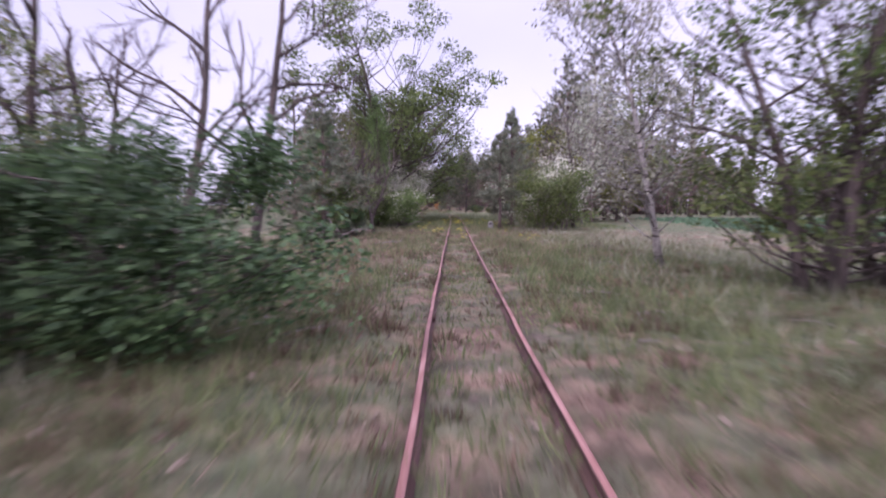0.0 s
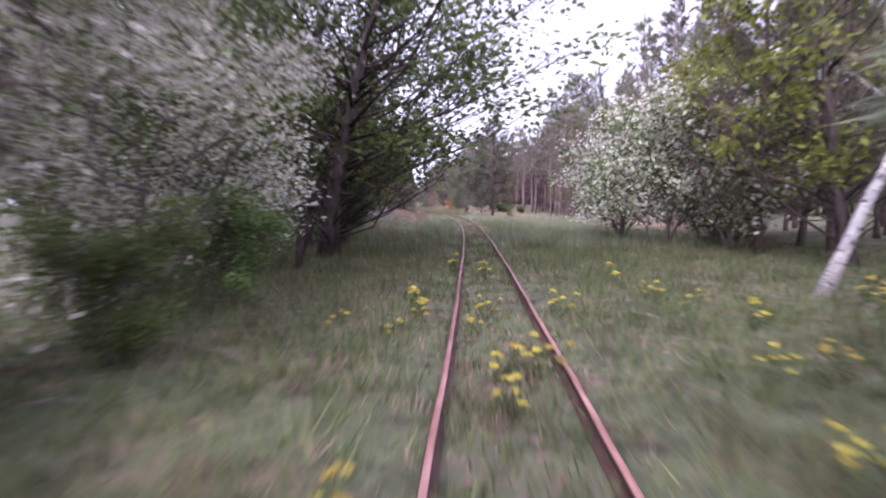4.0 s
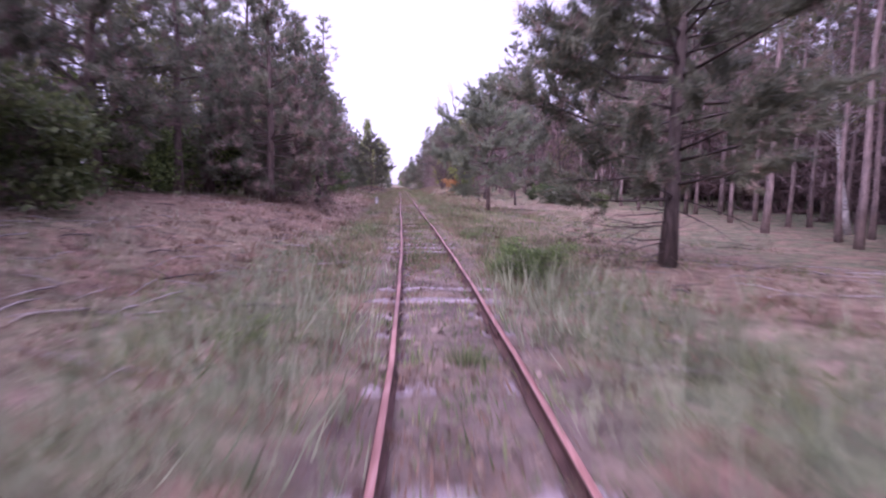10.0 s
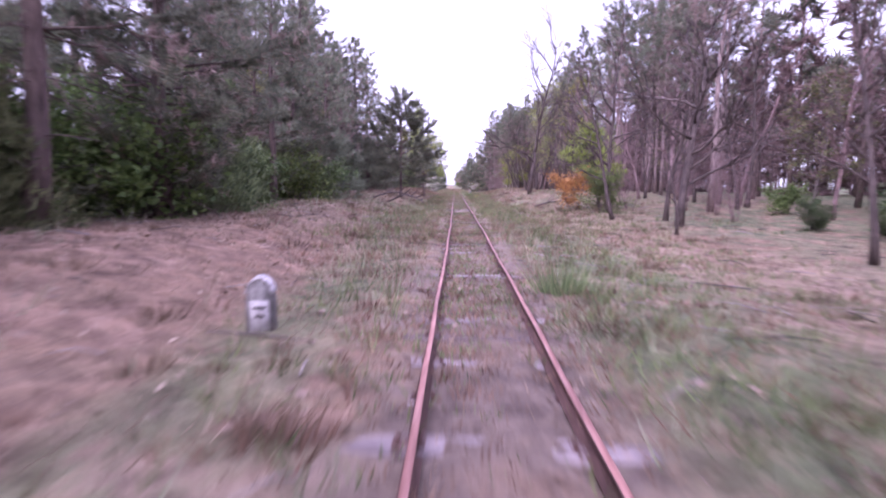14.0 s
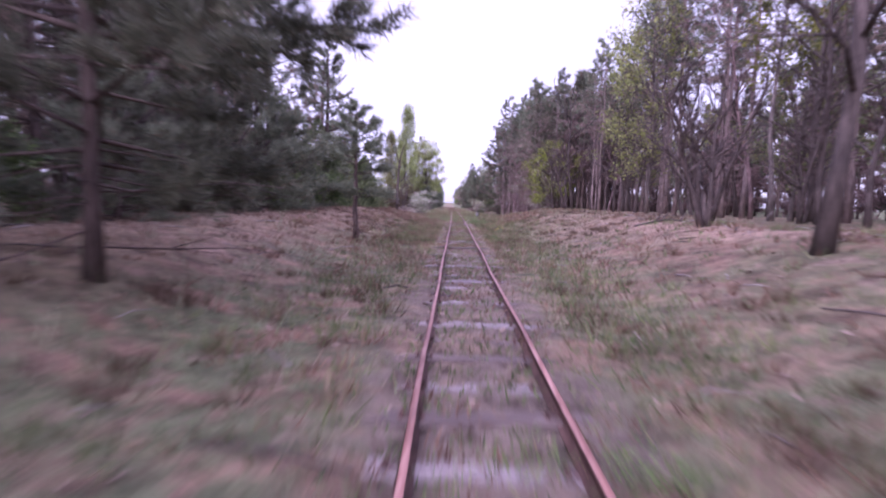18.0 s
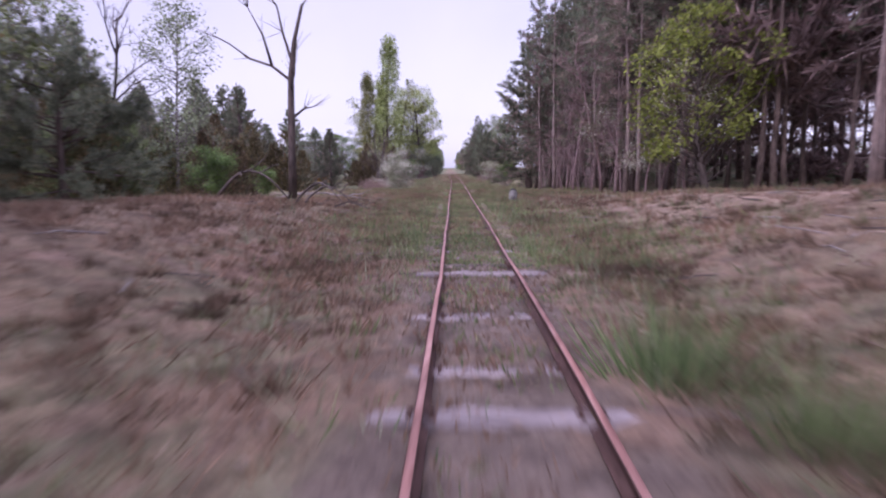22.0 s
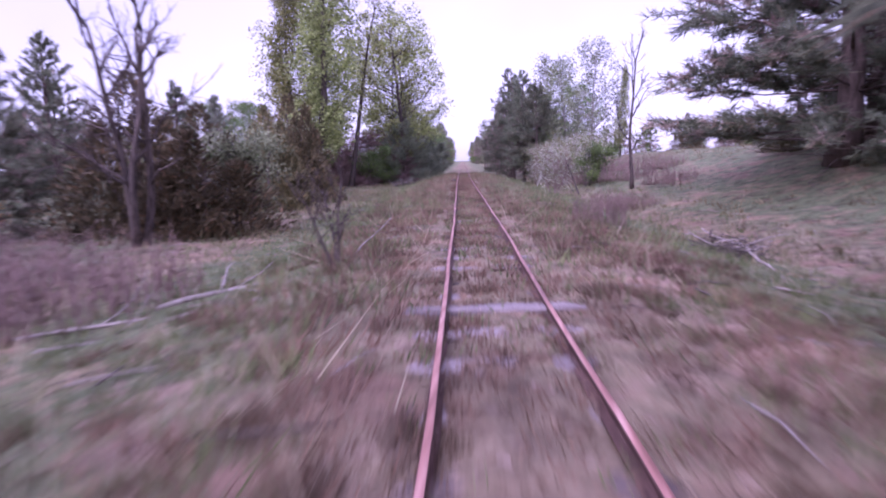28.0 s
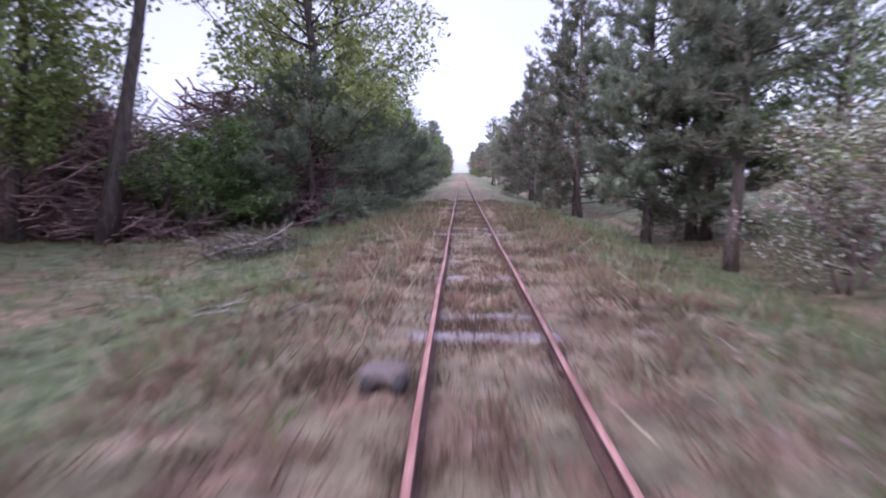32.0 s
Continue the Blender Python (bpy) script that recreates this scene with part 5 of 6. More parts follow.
for uu, yy, ss, tt in ((-2.35, 28.0, 1.0, 10), (-1.8, 33.1, 0.5, 75), (-1.45, 29.9, 0.6, 20), (-2.6, 30.0, 0.7, 120), (-2.3, 31.6, 0.8, 50)):
    plant("log", uu, yy, ss, turn=tt)
plant("fallen_pale", -2.9, 18.2, 0.75, turn=20)
plant("fallen_pale", -3.8, 19.4, 0.9, turn=150)
plant("fallen_pale", 2.6, 29.8, 0.8, turn=-30)
plant("fallen_dark", -4.6, 22.0, 0.8, turn=70)
plant("brush_low", -4.9, 21.4, 0.7)
plant("brush_low", -3.4, 34.0, 0.6)

# ---- second stretch: pine wood on both sides ----
plant("tree_multi", -5.9, 61.2, 1.15, wide=1.15, label="dark leafy tree with trunk fork at the clearing")
plant("tree_multi", -8.2, 63.5, 1.2, turn=50)
plant("bare_tree", -7.2, 67, 1.05)
plant("tree_olive", -7.6, 70.2, 1.2)
plant("bare_tree", -8.0, 72.5, 1.1)
plant("pine_young", -9.4, 71.5, 0.9)
plant("pine_open", -7.6, 74.5, 1.1)
plant("pine_edge", -6.6, 78, 0.95)
plant("pine_brown", -4.0, 96.2, 0.9)
plant("pine_brown", -4.4, 98.8, 0.92)
plant("pine_brown", -3.8, 100.3, 0.8)
plant("pine_brown", -4.4, 94.0, 0.95)
plant("pine_brown", -5.8, 97.0, 1.1)
plant("pine_brown", -6.2, 101.4, 1.1)
plant("pine_lone", 4.0, 86.2, 1.0)
plant("sapling", 4.2, 78.6, 0.85)
plant("bush_green", 1.2, 83.6, 0.24, wide=1.7, label="low leafy green bush beside the rail")
plant("bush_green", 4.25, 78.7, 0.28)
plant("pine_spread", 4.25, 107.7, 1.08)
plant("bush_dark", 11.3, 120.5, 0.75, wide=2.2)
plant("bush_dark", 10.2, 124, 0.5)
plant("pole", -4.6, 108.6, 1.0)
plant("bare_tree", 4.87, 125.2, 0.8, tilt=-13)
plant("bare_oak", 6.4, 123.8, 1.05)
plant("bare_tree", 5.7, 122.0, 0.5)
plant("bush_orange", 4.4, 129.2, 0.85, wide=0.85)
plant("tree_lime", 5.6, 130.2, 0.7)
plant("bush_green", 5.2, 128.0, 0.7)
plant("bare_tree", 5.4, 127.8, 1.0)
plant("bare_tree", 6.6, 125.5, 0.95)
plant("bare_tree", 7.6, 117.5, 0.9)
plant("fallen_pale", -6.9, 68.5, 0.7, turn=5)
plant("fallen_pale", -6.4, 71.0, 0.6, turn=-8)
plant("fallen_pale", 5.3, 70.9, 0.6, turn=10)
plant("fallen_pale", 5.9, 70.5, 0.5, turn=150)
plant("fallen_pale", 5.2, 70.5, 0.45, turn=-20)
plant("brush_low", 5.0, 70.2, 0.35)
for uu, yy, ss, tt in ((-6.0, 66.4, 0.9, 20), (-7.6, 67.6, 1.0, 50), (-9.6, 66.2, 1.1, 10), (-5.4, 70.2, 0.8, 70), (-6.6, 73.4, 0.9, 95), (-6.0, 78.0, 0.8, 80)):
    plant("brush_pale", uu, yy, ss, turn=tt)
plant("fallen_dark", -7.0, 83, 1.2, turn=100)
plant("fallen_dark", -7.2, 84, 1.0, turn=170)
plant("fallen_pale", 4.9, 68.0, 0.6, turn=100)
plant("fallen_dark", -3.6, 133.5, 1.1, turn=-30)
plant("fallen_pale", -3.9, 134.8, 0.6, turn=200)
plant("fallen_dark", -4.4, 134.0, 1.0, turn=15)
plant("fallen_dark", 3.4, 133.0, 0.9, turn=10)
plant("fallen_pale", 8.6, 70.0, 1.0, turn=130, label="thin bleached trunk lying at the forest edge")

# ---- third stretch: the cutting ----
plant("pine_spread", -3.5, 139.6, 0.95)
plant("pine_small", -2.62, 148.6, 0.7, wide=1.15)
plant("pine_open", -6.9, 163.5, 0.95)
plant("pine_open", -8.0, 168.0, 1.0)
plant("juniper_green", -5.8, 166.2, 0.85, wide=1.1)
plant("juniper_green", -7.3, 163.4, 1.1, wide=1.1)
plant("pine_bush", -7.0, 169.0, 0.8)
plant("bare_big", 4.35, 142.6, 1.12)
plant("bare_multi", 4.9, 147.2, 0.8)
plant("bare_multi", 6.0, 150, 0.9)
plant("tree_light", 11.0, 174.0, 1.4)
plant("lime_slender", 8.6, 152.2, 0.9)
plant("bare_multi", 6.1, 168.4, 0.95)
plant("bare_tree", 6.5, 168.9, 1.1)
plant("bare_tree", 5.5, 170.0, 0.55)
plant("tree_light", 9.0, 164, 1.25)
plant("tree_lime", 8.4, 185.2, 1.38, wide=1.0, tilt=-13, label="yellow-green oak at the forest edge")
plant("dead_fork", -4.7, 179.4, 1.0, turn=0)
plant("poplar_silver", -11.5, 186, 0.95)
plant("bare_tree", -13.0, 184, 1.15)
plant("poplar_silver", -13.6, 181, 1.0)
plant("fallen_arch", -5.5, 176.0, 0.95, turn=10)
plant("fallen_arch", -4.1, 177.5, 0.8, turn=-10)
plant("fallen_arch", -4.0, 177.9, 0.7, turn=25)
plant("fallen_dark", -3.4, 178.4, 0.5, turn=-15)
plant("pine_bush", -8.0, 174.4, 0.8)
plant("juniper_green", -8.9, 176.8, 0.7)
plant("tree_olive", -8.8, 172.8, 0.9)
plant("bush_green", -6.8, 178.6, 0.6)
plant("fallen_pale", -5.6, 180.0, 1.1, turn=10)
plant("fallen_dark", 4.2, 149.6, 0.75, turn=-12)
plant("fallen_pale", 4.6, 146.0, 0.6, turn=40)
plant("juniper", -11.2, 200.6, 0.92, wide=1.2)
plant("juniper", -13.4, 200.2, 1.05, wide=1.2)
plant("juniper", -15.9, 200.8, 1.0, wide=1.3)
plant("lime_slender", 14.5, 91.4, 1.0)
plant("lime_slender", 12.6, 79.0, 0.9)
plant("birch", 15.6, 98.0, 1.0)
plant("bush_green", -8.6, 188, 0.6)

# ---- fourth stretch: embankment, fields, poplars ----
plant("blossom_full", -3.8, 204.6, 0.74, wide=1.4)
plant("pine_full", -22.2, 221.7, 1.05, wide=1.25)
plant("pine_full", -23.6, 216.6, 1.02, wide=1.2)
plant("pine_young", -20.0, 246.4, 1.15, wide=1.3)
plant("pine_young", -12.6, 221.5, 0.9, wide=1.2)
plant("bush_silver", -9.4, 238, 1.6)
plant("bush_blossom", -10.4, 241, 1.6)
plant("bare_multi", -7.7, 220.4, 1.3)
plant("juniper", -9.0, 222.8, 1.0, wide=1.2)
plant("juniper", -7.0, 222.6, 0.8, wide=1.3)
plant("juniper", -8.2, 234.6, 1.15)
plant("juniper", -10.6, 238.0, 1.15)
plant("juniper", -7.6, 229.5, 0.9)
plant("bush_silver", -6.2, 223.3, 1.1)
plant("bush_blossom", -6.9, 223.9, 1.05)
plant("bare_multi", -1.75, 215.1, 0.3, label="small leafless sapling on the bank")
for uu, yy, ss, tt in ((-4.9, 213.5, 1.3, 35), (-4.4, 213.2, 1.0, 28), (-3.6, 214.2, 0.8, 42), (-3.4, 213.2, 0.9, 20)):
    plant("fallen_thin", uu, yy, ss, turn=tt)
plant("weed_patch", -5.1, 214.7, 1.0)
plant("weed_patch", -7.4, 215.5, 1.0)
plant("weed_patch", -6.6, 212.6, 0.9)
plant("bush_orange", -13.5, 222, 0.6, label="low reddish-brown leafless bush")
plant("fallen_pale", -3.9, 214.6, 1.2, turn=40)
plant("fallen_pale", -3.2, 213.6, 0.9, turn=20)
plant("pine_full", 11.4, 228.3, 1.4, wide=1.7)
plant("pine_full", 13.2, 229.6, 1.3, wide=1.5, turn=70)
plant("pine_bush", 12.8, 226.0, 1.1)
plant("pine_full", 15.5, 233, 1.0)
plant("bare_tree", 7.5, 236.0, 1.0)
plant("poplar_column", 12.6, 257.5, 0.44, wide=0.7, label="small columnar poplar behind a bare tree")
plant("weed_patch", 2.5, 220.6, 0.75, wide=0.5)
plant("brush_low", 4.6, 220.0, 0.55)
plant("fallen_pale", 4.6, 218.2, 0.8, turn=80)
plant("bush_faded", 4.3, 237.6, 1.0)
for uu, yy, ss in ((7.4, 244.0, 0.9), (8.6, 240.6, 1.0), (9.8, 246.4, 0.9), (8.8, 235.0, 0.8), (10.6, 241.5, 0.9), (5.6, 230.0, 0.7)):
    plant("weed_patch", uu, yy, ss)
plant("bush_green", 6.9, 242.0, 1.05, wide=1.15)
plant("bush_faded", 6.2, 246.8, 1.2)
plant("bush_faded", 7.4, 246.4, 1.2)
plant("snag", 5.5, 237.2, 0.45, tilt=-30, label="thin bare trunk leaning over the slope")
plant("poplar_silver", 7.6, 252.5, 1.05)
plant("poplar_silver", 8.8, 250.0, 1.1)
plant("poplar_silver", 6.6, 257.5, 1.2)
plant("bush_faded", 5.9, 249.4, 1.15)
plant("bush_faded", 6.8, 248.6, 1.2, turn=130)
plant("bush_faded", 7.4, 251.6, 1.2)
plant("pine_full", 6.2, 256.5, 0.9)
plant("tree_dark", 8.6, 255, 0.9)
plant("pine_small", 5.3, 252.0, 1.45, turn=20)
plant("pine_small", 6.5, 256.3, 1.4, wide=1.2, turn=90)
plant("pine_lone", 4.85, 255.9, 0.92, turn=40, label="old pine with long drooping limbs beside the line")
plant("pine_full", 4.8, 265.0, 1.1)
plant("poplar_column", -10.9, 251.5, 0.9, wide=0.9)
plant("poplar_column", -9.9, 246.2, 1.32, turn=50, wide=1.08)
plant("poplar_pole", -8.7, 251.8, 1.05)
plant("poplar_broad", -7.0, 264.0, 0.95, variant=1)
plant("poplar_broad", -5.3, 260.0, 1.08, variant=0, wide=1.05)
plant("poplar_broad", -5.8, 266, 1.1)
plant("brush_heap", -10.9, 253.4, 1.2, turn=15)
plant("brush_heap", -8.1, 258.6, 1.36, turn=10)
plant("brush_heap", -13.6, 257.0, 1.25, turn=60)
plant("juniper", -13.0, 250.5, 0.8, wide=1.3)
plant("poplar_column", -12.2, 247.1, 1.0)
plant("poplar_broad", -12.4, 252.5, 1.1)
plant("bush_green", -7.3, 253.4, 1.3, wide=1.15)
plant("bush_green", -6.6, 256.4, 1.0, wide=1.2)
plant("bush_blossom", -7.4, 257.8, 1.1)
plant("brush_low", -4.3, 250.6, 0.8)
plant("pine_bush", -5.1, 257.6, 1.22, wide=1.08)
plant("pine_bush", -4.3, 262.5, 1.15)
plant("pine_bush", -4.7, 270.0, 1.3)
plant("pine_bush", -4.5, 277.5, 1.3)
for uu, yy, ss in ((-17.0, 254.0, 0.9), (-19.5, 258.0, 1.0), (-15.5, 261.0, 0.9), (-22.5, 256.0, 1.0)):
    plant("tree_dark", uu, yy, ss)
plant("birch", 4.6, 246.4, 0.42, tilt=18, label="thin white leaning trunk under shrubs")


def forest(rng, kinds, u0, u1, y0, y1, count, s0=0.8, s1=1.15, group="forest trees", clear=1.1):
    """Trees at random between two lines beside the track, none too close to another."""
    put = []
    for _ in range(count * 6):
        if len(put) >= count:
            break
        u, y = rng.uniform(u0, u1), rng.uniform(y0, y1)
        if any((u - a) ** 2 + (y - b) ** 2 < clear ** 2 for a, b in put):
            continue
        put.append((u, y))
        plant(kinds[rng.integers(len(kinds))], u, y, rng.uniform(s0, s1), turn=rng.uniform(0, 360), group=group)


stock("pine_deep", "slender pine deep in the wood with dead branches", "pine tree", "pine_tree",
      [pine_parts(251 + k, 10.5, 1.9, 0.38, 12, 0.12, trunk_r=0.09, needle=0.62, brown=0.6, per=6, plain=True) for k in range(3)])
stock("tree_far", "far tree with rounded spring crown", "tree", "broadleaf_tree",
      [broadleaf_parts(261 + k, 8.0, 2.6, M_LEAF_OLIVE if k == 1 else M_LEAF, M_BARK_GREY, 0.26, 400, start=0.05, up=0.6, cluster=0.55, levels=2, plain=True) for k in range(3)])
stock("pine_back", "pine behind the wood, branched low", "pine tree", "pine_tree",
      [pine_parts(256 + k, 9.0, 2.4, 0.06, 4, 0.12, trunk_r=0.09, needle=0.7, brown=0.6, per=6, plain=True) for k in range(2)])


def scatter(rng, kinds, u0, u1, y0, y1, count, s0=0.8, s1=1.2):
    return [(kinds[rng.integers(len(kinds))], rng.uniform(u0, u1), rng.uniform(y0, y1), rng.uniform(s0, s1), rng.uniform(0, 6.28)) for _ in range(count)]


wood = np.random.default_rng(77)
# pine wood beside the second stretch
forest(wood, ["pine_forest", "pine_edge", "pine_open"], -13, -8.0, 66, 99, 12, clear=1.9)
forest(wood, ["pine_forest", "pine_open"], -13, -8.0, 109, 134, 8, clear=1.9)
forest(wood, ["pine_open", "tree_olive", "pine_full", "pine_edge"], -9.0, -6.4, 80, 99, 7, clear=2.2)
forest(wood, ["pine_open", "tree_light", "pine_open", "pine_full"], -8.5, -6.0, 112, 136, 9, clear=2.2)
forest(wood, ["bush_wood"], 11.0, 13.5, 112, 130, 5, 0.35, 0.55, clear=2.0)
forest(wood, ["bush_wood", "bush_wood", "juniper_green"], -8.4, -6.3, 103, 133, 17, 0.75, 1.15, clear=1.3)
forest(wood, ["bare_haze", "bare_brush"], 6.4, 9.6, 126, 138, 8, 0.7, 0.95, clear=1.5)
for uu, yy, ss in ((-7.6, 104.6, 0.95), (-9.6, 106.4, 1.1), (-8.0, 108.4, 1.0), (-11.5, 103.0, 1.15)):
    plant("tree_light", uu, yy, ss)
forest(wood, ["bush_wood"], -8.6, -6.7, 74, 98, 13, 0.85, 1.25, clear=1.4)
forest(wood, ["bush_wood", "bush_wood", "bush_green", "tree_olive"], -10.5, -7.2, 66, 95, 34, 0.6, 1.0, clear=1.5)
forest(wood, ["bush_wood", "bush_green", "bush_wood", "tree_olive", "pine_bush"], -10.5, -6.6, 104, 136, 26, 0.7, 1.15, clear=1.6)
forest(wood, ["pine_forest", "pine_forest", "pine_forest", "tree_olive"], 11.5, 17, 60, 95, 22, clear=1.6)
forest(wood, ["pine_forest"], 14, 20, 95, 128, 34, clear=1.3)
forest(wood, ["pine_forest", "pine_forest", "pine_forest", "tree_olive"], 9.0, 15, 128, 182, 34, clear=1.5)
forest(wood, ["pine_forest", "bare_tree", "tree_olive", "thicket"], 10.8, 13.0, 62, 98, 14, clear=1.6)
forest(wood, ["pine_forest", "bare_tree", "bare_haze"], 9.5, 12.5, 130, 182, 20, clear=1.8)
# the cutting
forest(wood, ["pine_edge"], -13.5, -8.2, 132, 161, 26, 0.85, 1.15, clear=1.7)
forest(wood, ["bare_multi", "bush_wood", "pine_bush", "bush_wood"], -8.8, -6.0, 134, 168, 24, 0.65, 1.05, clear=1.5)
forest(wood, ["bare_multi", "bare_brush", "bare_tree", "tree_olive"], 7.6, 9.8, 144, 176, 9, 0.6, 0.9, clear=2.2)
# the open stretch
forest(wood, ["pine_young", "pine_full"], -34, -17, 190, 250, 34, 0.6, 1.0, clear=3)
forest(wood, ["pine_young", "pine_full"], -24, -13, 168, 187, 14, 0.6, 0.9, clear=2.0)
forest(wood, ["juniper"], -14, -8, 170, 190, 9, 0.5, 0.75, clear=2.0)
forest(wood, ["pine_forest", "pine_forest", "pine_edge"], 7.6, 10.5, 190, 209, 11, 0.95, 1.15, clear=1.6)
for uu, yy, ss in ((6.4, 211.0, 1.05), (7.8, 211.5, 1.1)):
    plant("pine_edge", uu, yy, ss, wide=1.15, group="forest trees")
forest(wood, ["bare_haze"], 6.2, 8.4, 189, 210, 11, 0.38, 0.6, clear=1.6)
forest(wood, ["pine_forest"], 7.0, 11.5, 188, 213, 34, 0.85, 1.05, clear=0.9)
forest(wood, ["bare_haze", "bare_tree"], 7.6, 13.0, 121, 152, 12, 0.8, 1.2, clear=1.6)
plant("pine_edge", 6.9, 208.0, 1.1, group="forest trees")
plant("pine_edge", 8.4, 203.0, 1.15, group="forest trees")
plant("pine_edge", 9.2, 197.5, 1.2, group="forest trees")
plant("pine_full", 5.9, 212.0, 1.38, wide=1.1, group="forest trees")
plant("pine_forest", 6.1, 207.4, 1.1, group="forest trees")
plant("pine_forest", 6.4, 203.6, 1.1, group="forest trees")
for uu, yy, ss in ((6.0, 195.4, 0.8), (6.9, 193.2, 1.0), (7.4, 197.6, 0.95), (6.6, 200.2, 0.8)):
    plant("bare_haze", uu, yy, ss)
forest(wood, ["pine_young", "pine_full"], -27, -15, 204, 216, 15, 0.8, 1.05, clear=1.8)
forest(wood, ["bare_haze"], 5.2, 7.4, 192, 205, 8, 0.3, 0.5, clear=1.4)
plant("blossom_tree", 7.2, 191.0, 0.8)
plant("blossom_tree", 8.6, 187.6, 1.0, turn=90)
forest(wood, ["blossom_tree"], 6.5, 9, 188, 194, 2, 0.6, 0.8, clear=1.4)
# fields and far woods of the first stretch
forest(wood, ["tree_dark", "pine_edge", "tree_olive"], -15, -7, 46, 66, 14, clear=2.2)
forest(wood, ["pine_edge", "tree_lime", "tree_olive", "pine_forest"], 8.5, 13.5, 44, 60, 14, clear=2.0)
forest(wood, ["bush_blossom", "tree_olive", "bush_silver"], -40, -16, 22, 46, 12, 0.5, 0.8, clear=4)
# the line runs on between hedges
forest(wood, ["pine_full", "pine_bush", "tree_dark"], -8, -4.0, 268, 330, 18, clear=2.2)
forest(wood, ["pine_full", "pine_edge", "poplar_silver"], 4.0, 8, 268, 330, 18, clear=2.2)
forest(wood, ["bush_wood", "bush_blossom", "juniper"], 10, 40, 225, 265, 12, 0.5, 0.9, clear=4)
join_plants("far_wood", "deep pine wood with dead branches behind the forest edge", "forest",
            scatter(wood, ["pine_deep"], -20, -13, 66, 172, 18) + scatter(wood, ["pine_back"], -24, -14, 66, 172, 40, 0.35, 0.55) + scatter(wood, ["pine_deep"], 14.5, 42, 84, 214, 125) + scatter(wood, ["pine_deep"], 17, 24, 74, 90, 10) + scatter(wood, ["pine_back"], 20, 40, 86, 212, 80, 0.7, 1.1) + scatter(wood, ["pine_back"], 21, 34, 100, 150, 40, 0.9, 1.2) +
            scatter(wood, ["pine_deep"], 10, 16, 184, 213, 44) + scatter(wood, ["pine_back"], 14, 22, 190, 213, 10, 0.9, 1.15))
join_plants("far_tree_belt", "distant belts of trees beyond the fields", "forest",
            scatter(wood, ["tree_far"], -60, -17, 52, 66, 55, 0.4, 0.75) + scatter(wood, ["tree_far"], -60, -40, 10, 55, 30, 0.5, 0.9) + scatter(wood, ["tree_far", "tree_far", "pine_deep"], 26, 95, 92, 112, 120, 0.85, 1.15) +
            scatter(wood, ["tree_far", "pine_deep"], -150, -45, 255, 330, 50, 0.6, 0.9) + scatter(wood, ["tree_far"], 30, 110, 250, 300, 60, 0.25, 0.5) + scatter(wood, ["tree_far", "pine_back"], 16, 60, 272, 290, 50, 0.35, 0.5) + scatter(wood, ["tree_far", "pine_deep"], -60, -24, 235, 275, 40, 0.3, 0.6) +
            scatter(wood, ["pine_deep", "tree_far"], -8, -4, 330, 520, 50, 0.7, 0.9) + scatter(wood, ["pine_deep", "tree_far"], 4, 8, 330, 520, 50, 0.7, 0.9))


# ---- grass, litter and small growth ----
def clumps(rng, n, y0, y1, half, keep, per, length, width, spread, upright, lift=0.0):
    """Blades of grass in tufts: places of n tufts are drawn, denser towards the track, and kept by keep(u, y)."""
    y = rng.uniform(y0, y1, n)
    u = rng.normal(0, half * 0.5, n)
    u = np.where(np.abs(u) > half, rng.uniform(-half, half, n), u)
    ok = keep(u, y) & (np.abs(np.abs(u) - 0.40) > 0.055)
    u, y = u[ok], y[ok]
    size = rng.uniform(0.55, 1.35, len(u))
    c = np.stack([line_x(y) + u, y, ground_z(u, y) - 0.01], -1)
    c, size = np.repeat(c, per, 0), np.repeat(size, per)
    off = rng.normal(0, spread, (len(c), 2)) * size[:, None]
    c[:, :2] += off
    way = unit(np.concatenate([off / (spread + 1e-6) * 0.35 + rng.normal(0, 0.25, off.shape), np.full((len(c), 1), upright)], 1))
    near_rail = np.abs(c[:, 0] - line_x(c[:, 1]))
    low = np.where(near_rail < 0.75, 0.55, 1.0)
    L = length * size * rng.uniform(0.5, 1.3, len(c)) * low
    return blades(rng, c, way, L, width * rng.uniform(0.6, 1.4, len(c)))


def grass_field(name, mat, label, *args):
    s = Shape()
    for a in args:
        s.add(*clumps(*a))
    tagged(new(name, s.mesh(name, mat)), label, "grass", kind="stuff")


def patch(u, y, shift=0.0):
    return wave(u * 0.55 + shift, y * 0.42 + shift * 1.7) + 0.45 * wave(u * 1.9 + 3, y * 1.6 - shift)


def lush(u, y):
    """How green the verge is along the line."""
    a = np.abs(u)
    k = 0.15 + 0.75 * step(26, 40, y) * (1 - step(50, 62, y)) + 0.28 * (1 - step(16, 26, y))
    k = k + 0.45 * np.exp(-((a - 1.9) / 0.9) ** 2) * step(60, 70, y) - 0.08 * step(125, 150, y) * (1 - step(195, 212, y))
    k = k + 0.85 * step(1.4, 2.6, a) * (1 - step(5.5, 7.5, a)) * step(188, 208, y) + 0.5 * step(1.8, 3.0, u) * (1 - step(5.5, 7.0, u)) * step(186, 194, y)
    k = k - 1.1 * step(1.5, 2.4, -u) * step(84, 92, y) * (1 - step(110, 118, y))
    k = k - 0.35 * step(2.2, 3.4, a) * step(132, 140, y) * (1 - step(166, 176, y))
    return k


turf = np.random.default_rng(303)


def soft(u, y, value, at, blur=0.5):
    return value + turf.normal(0, blur, len(u)) > at


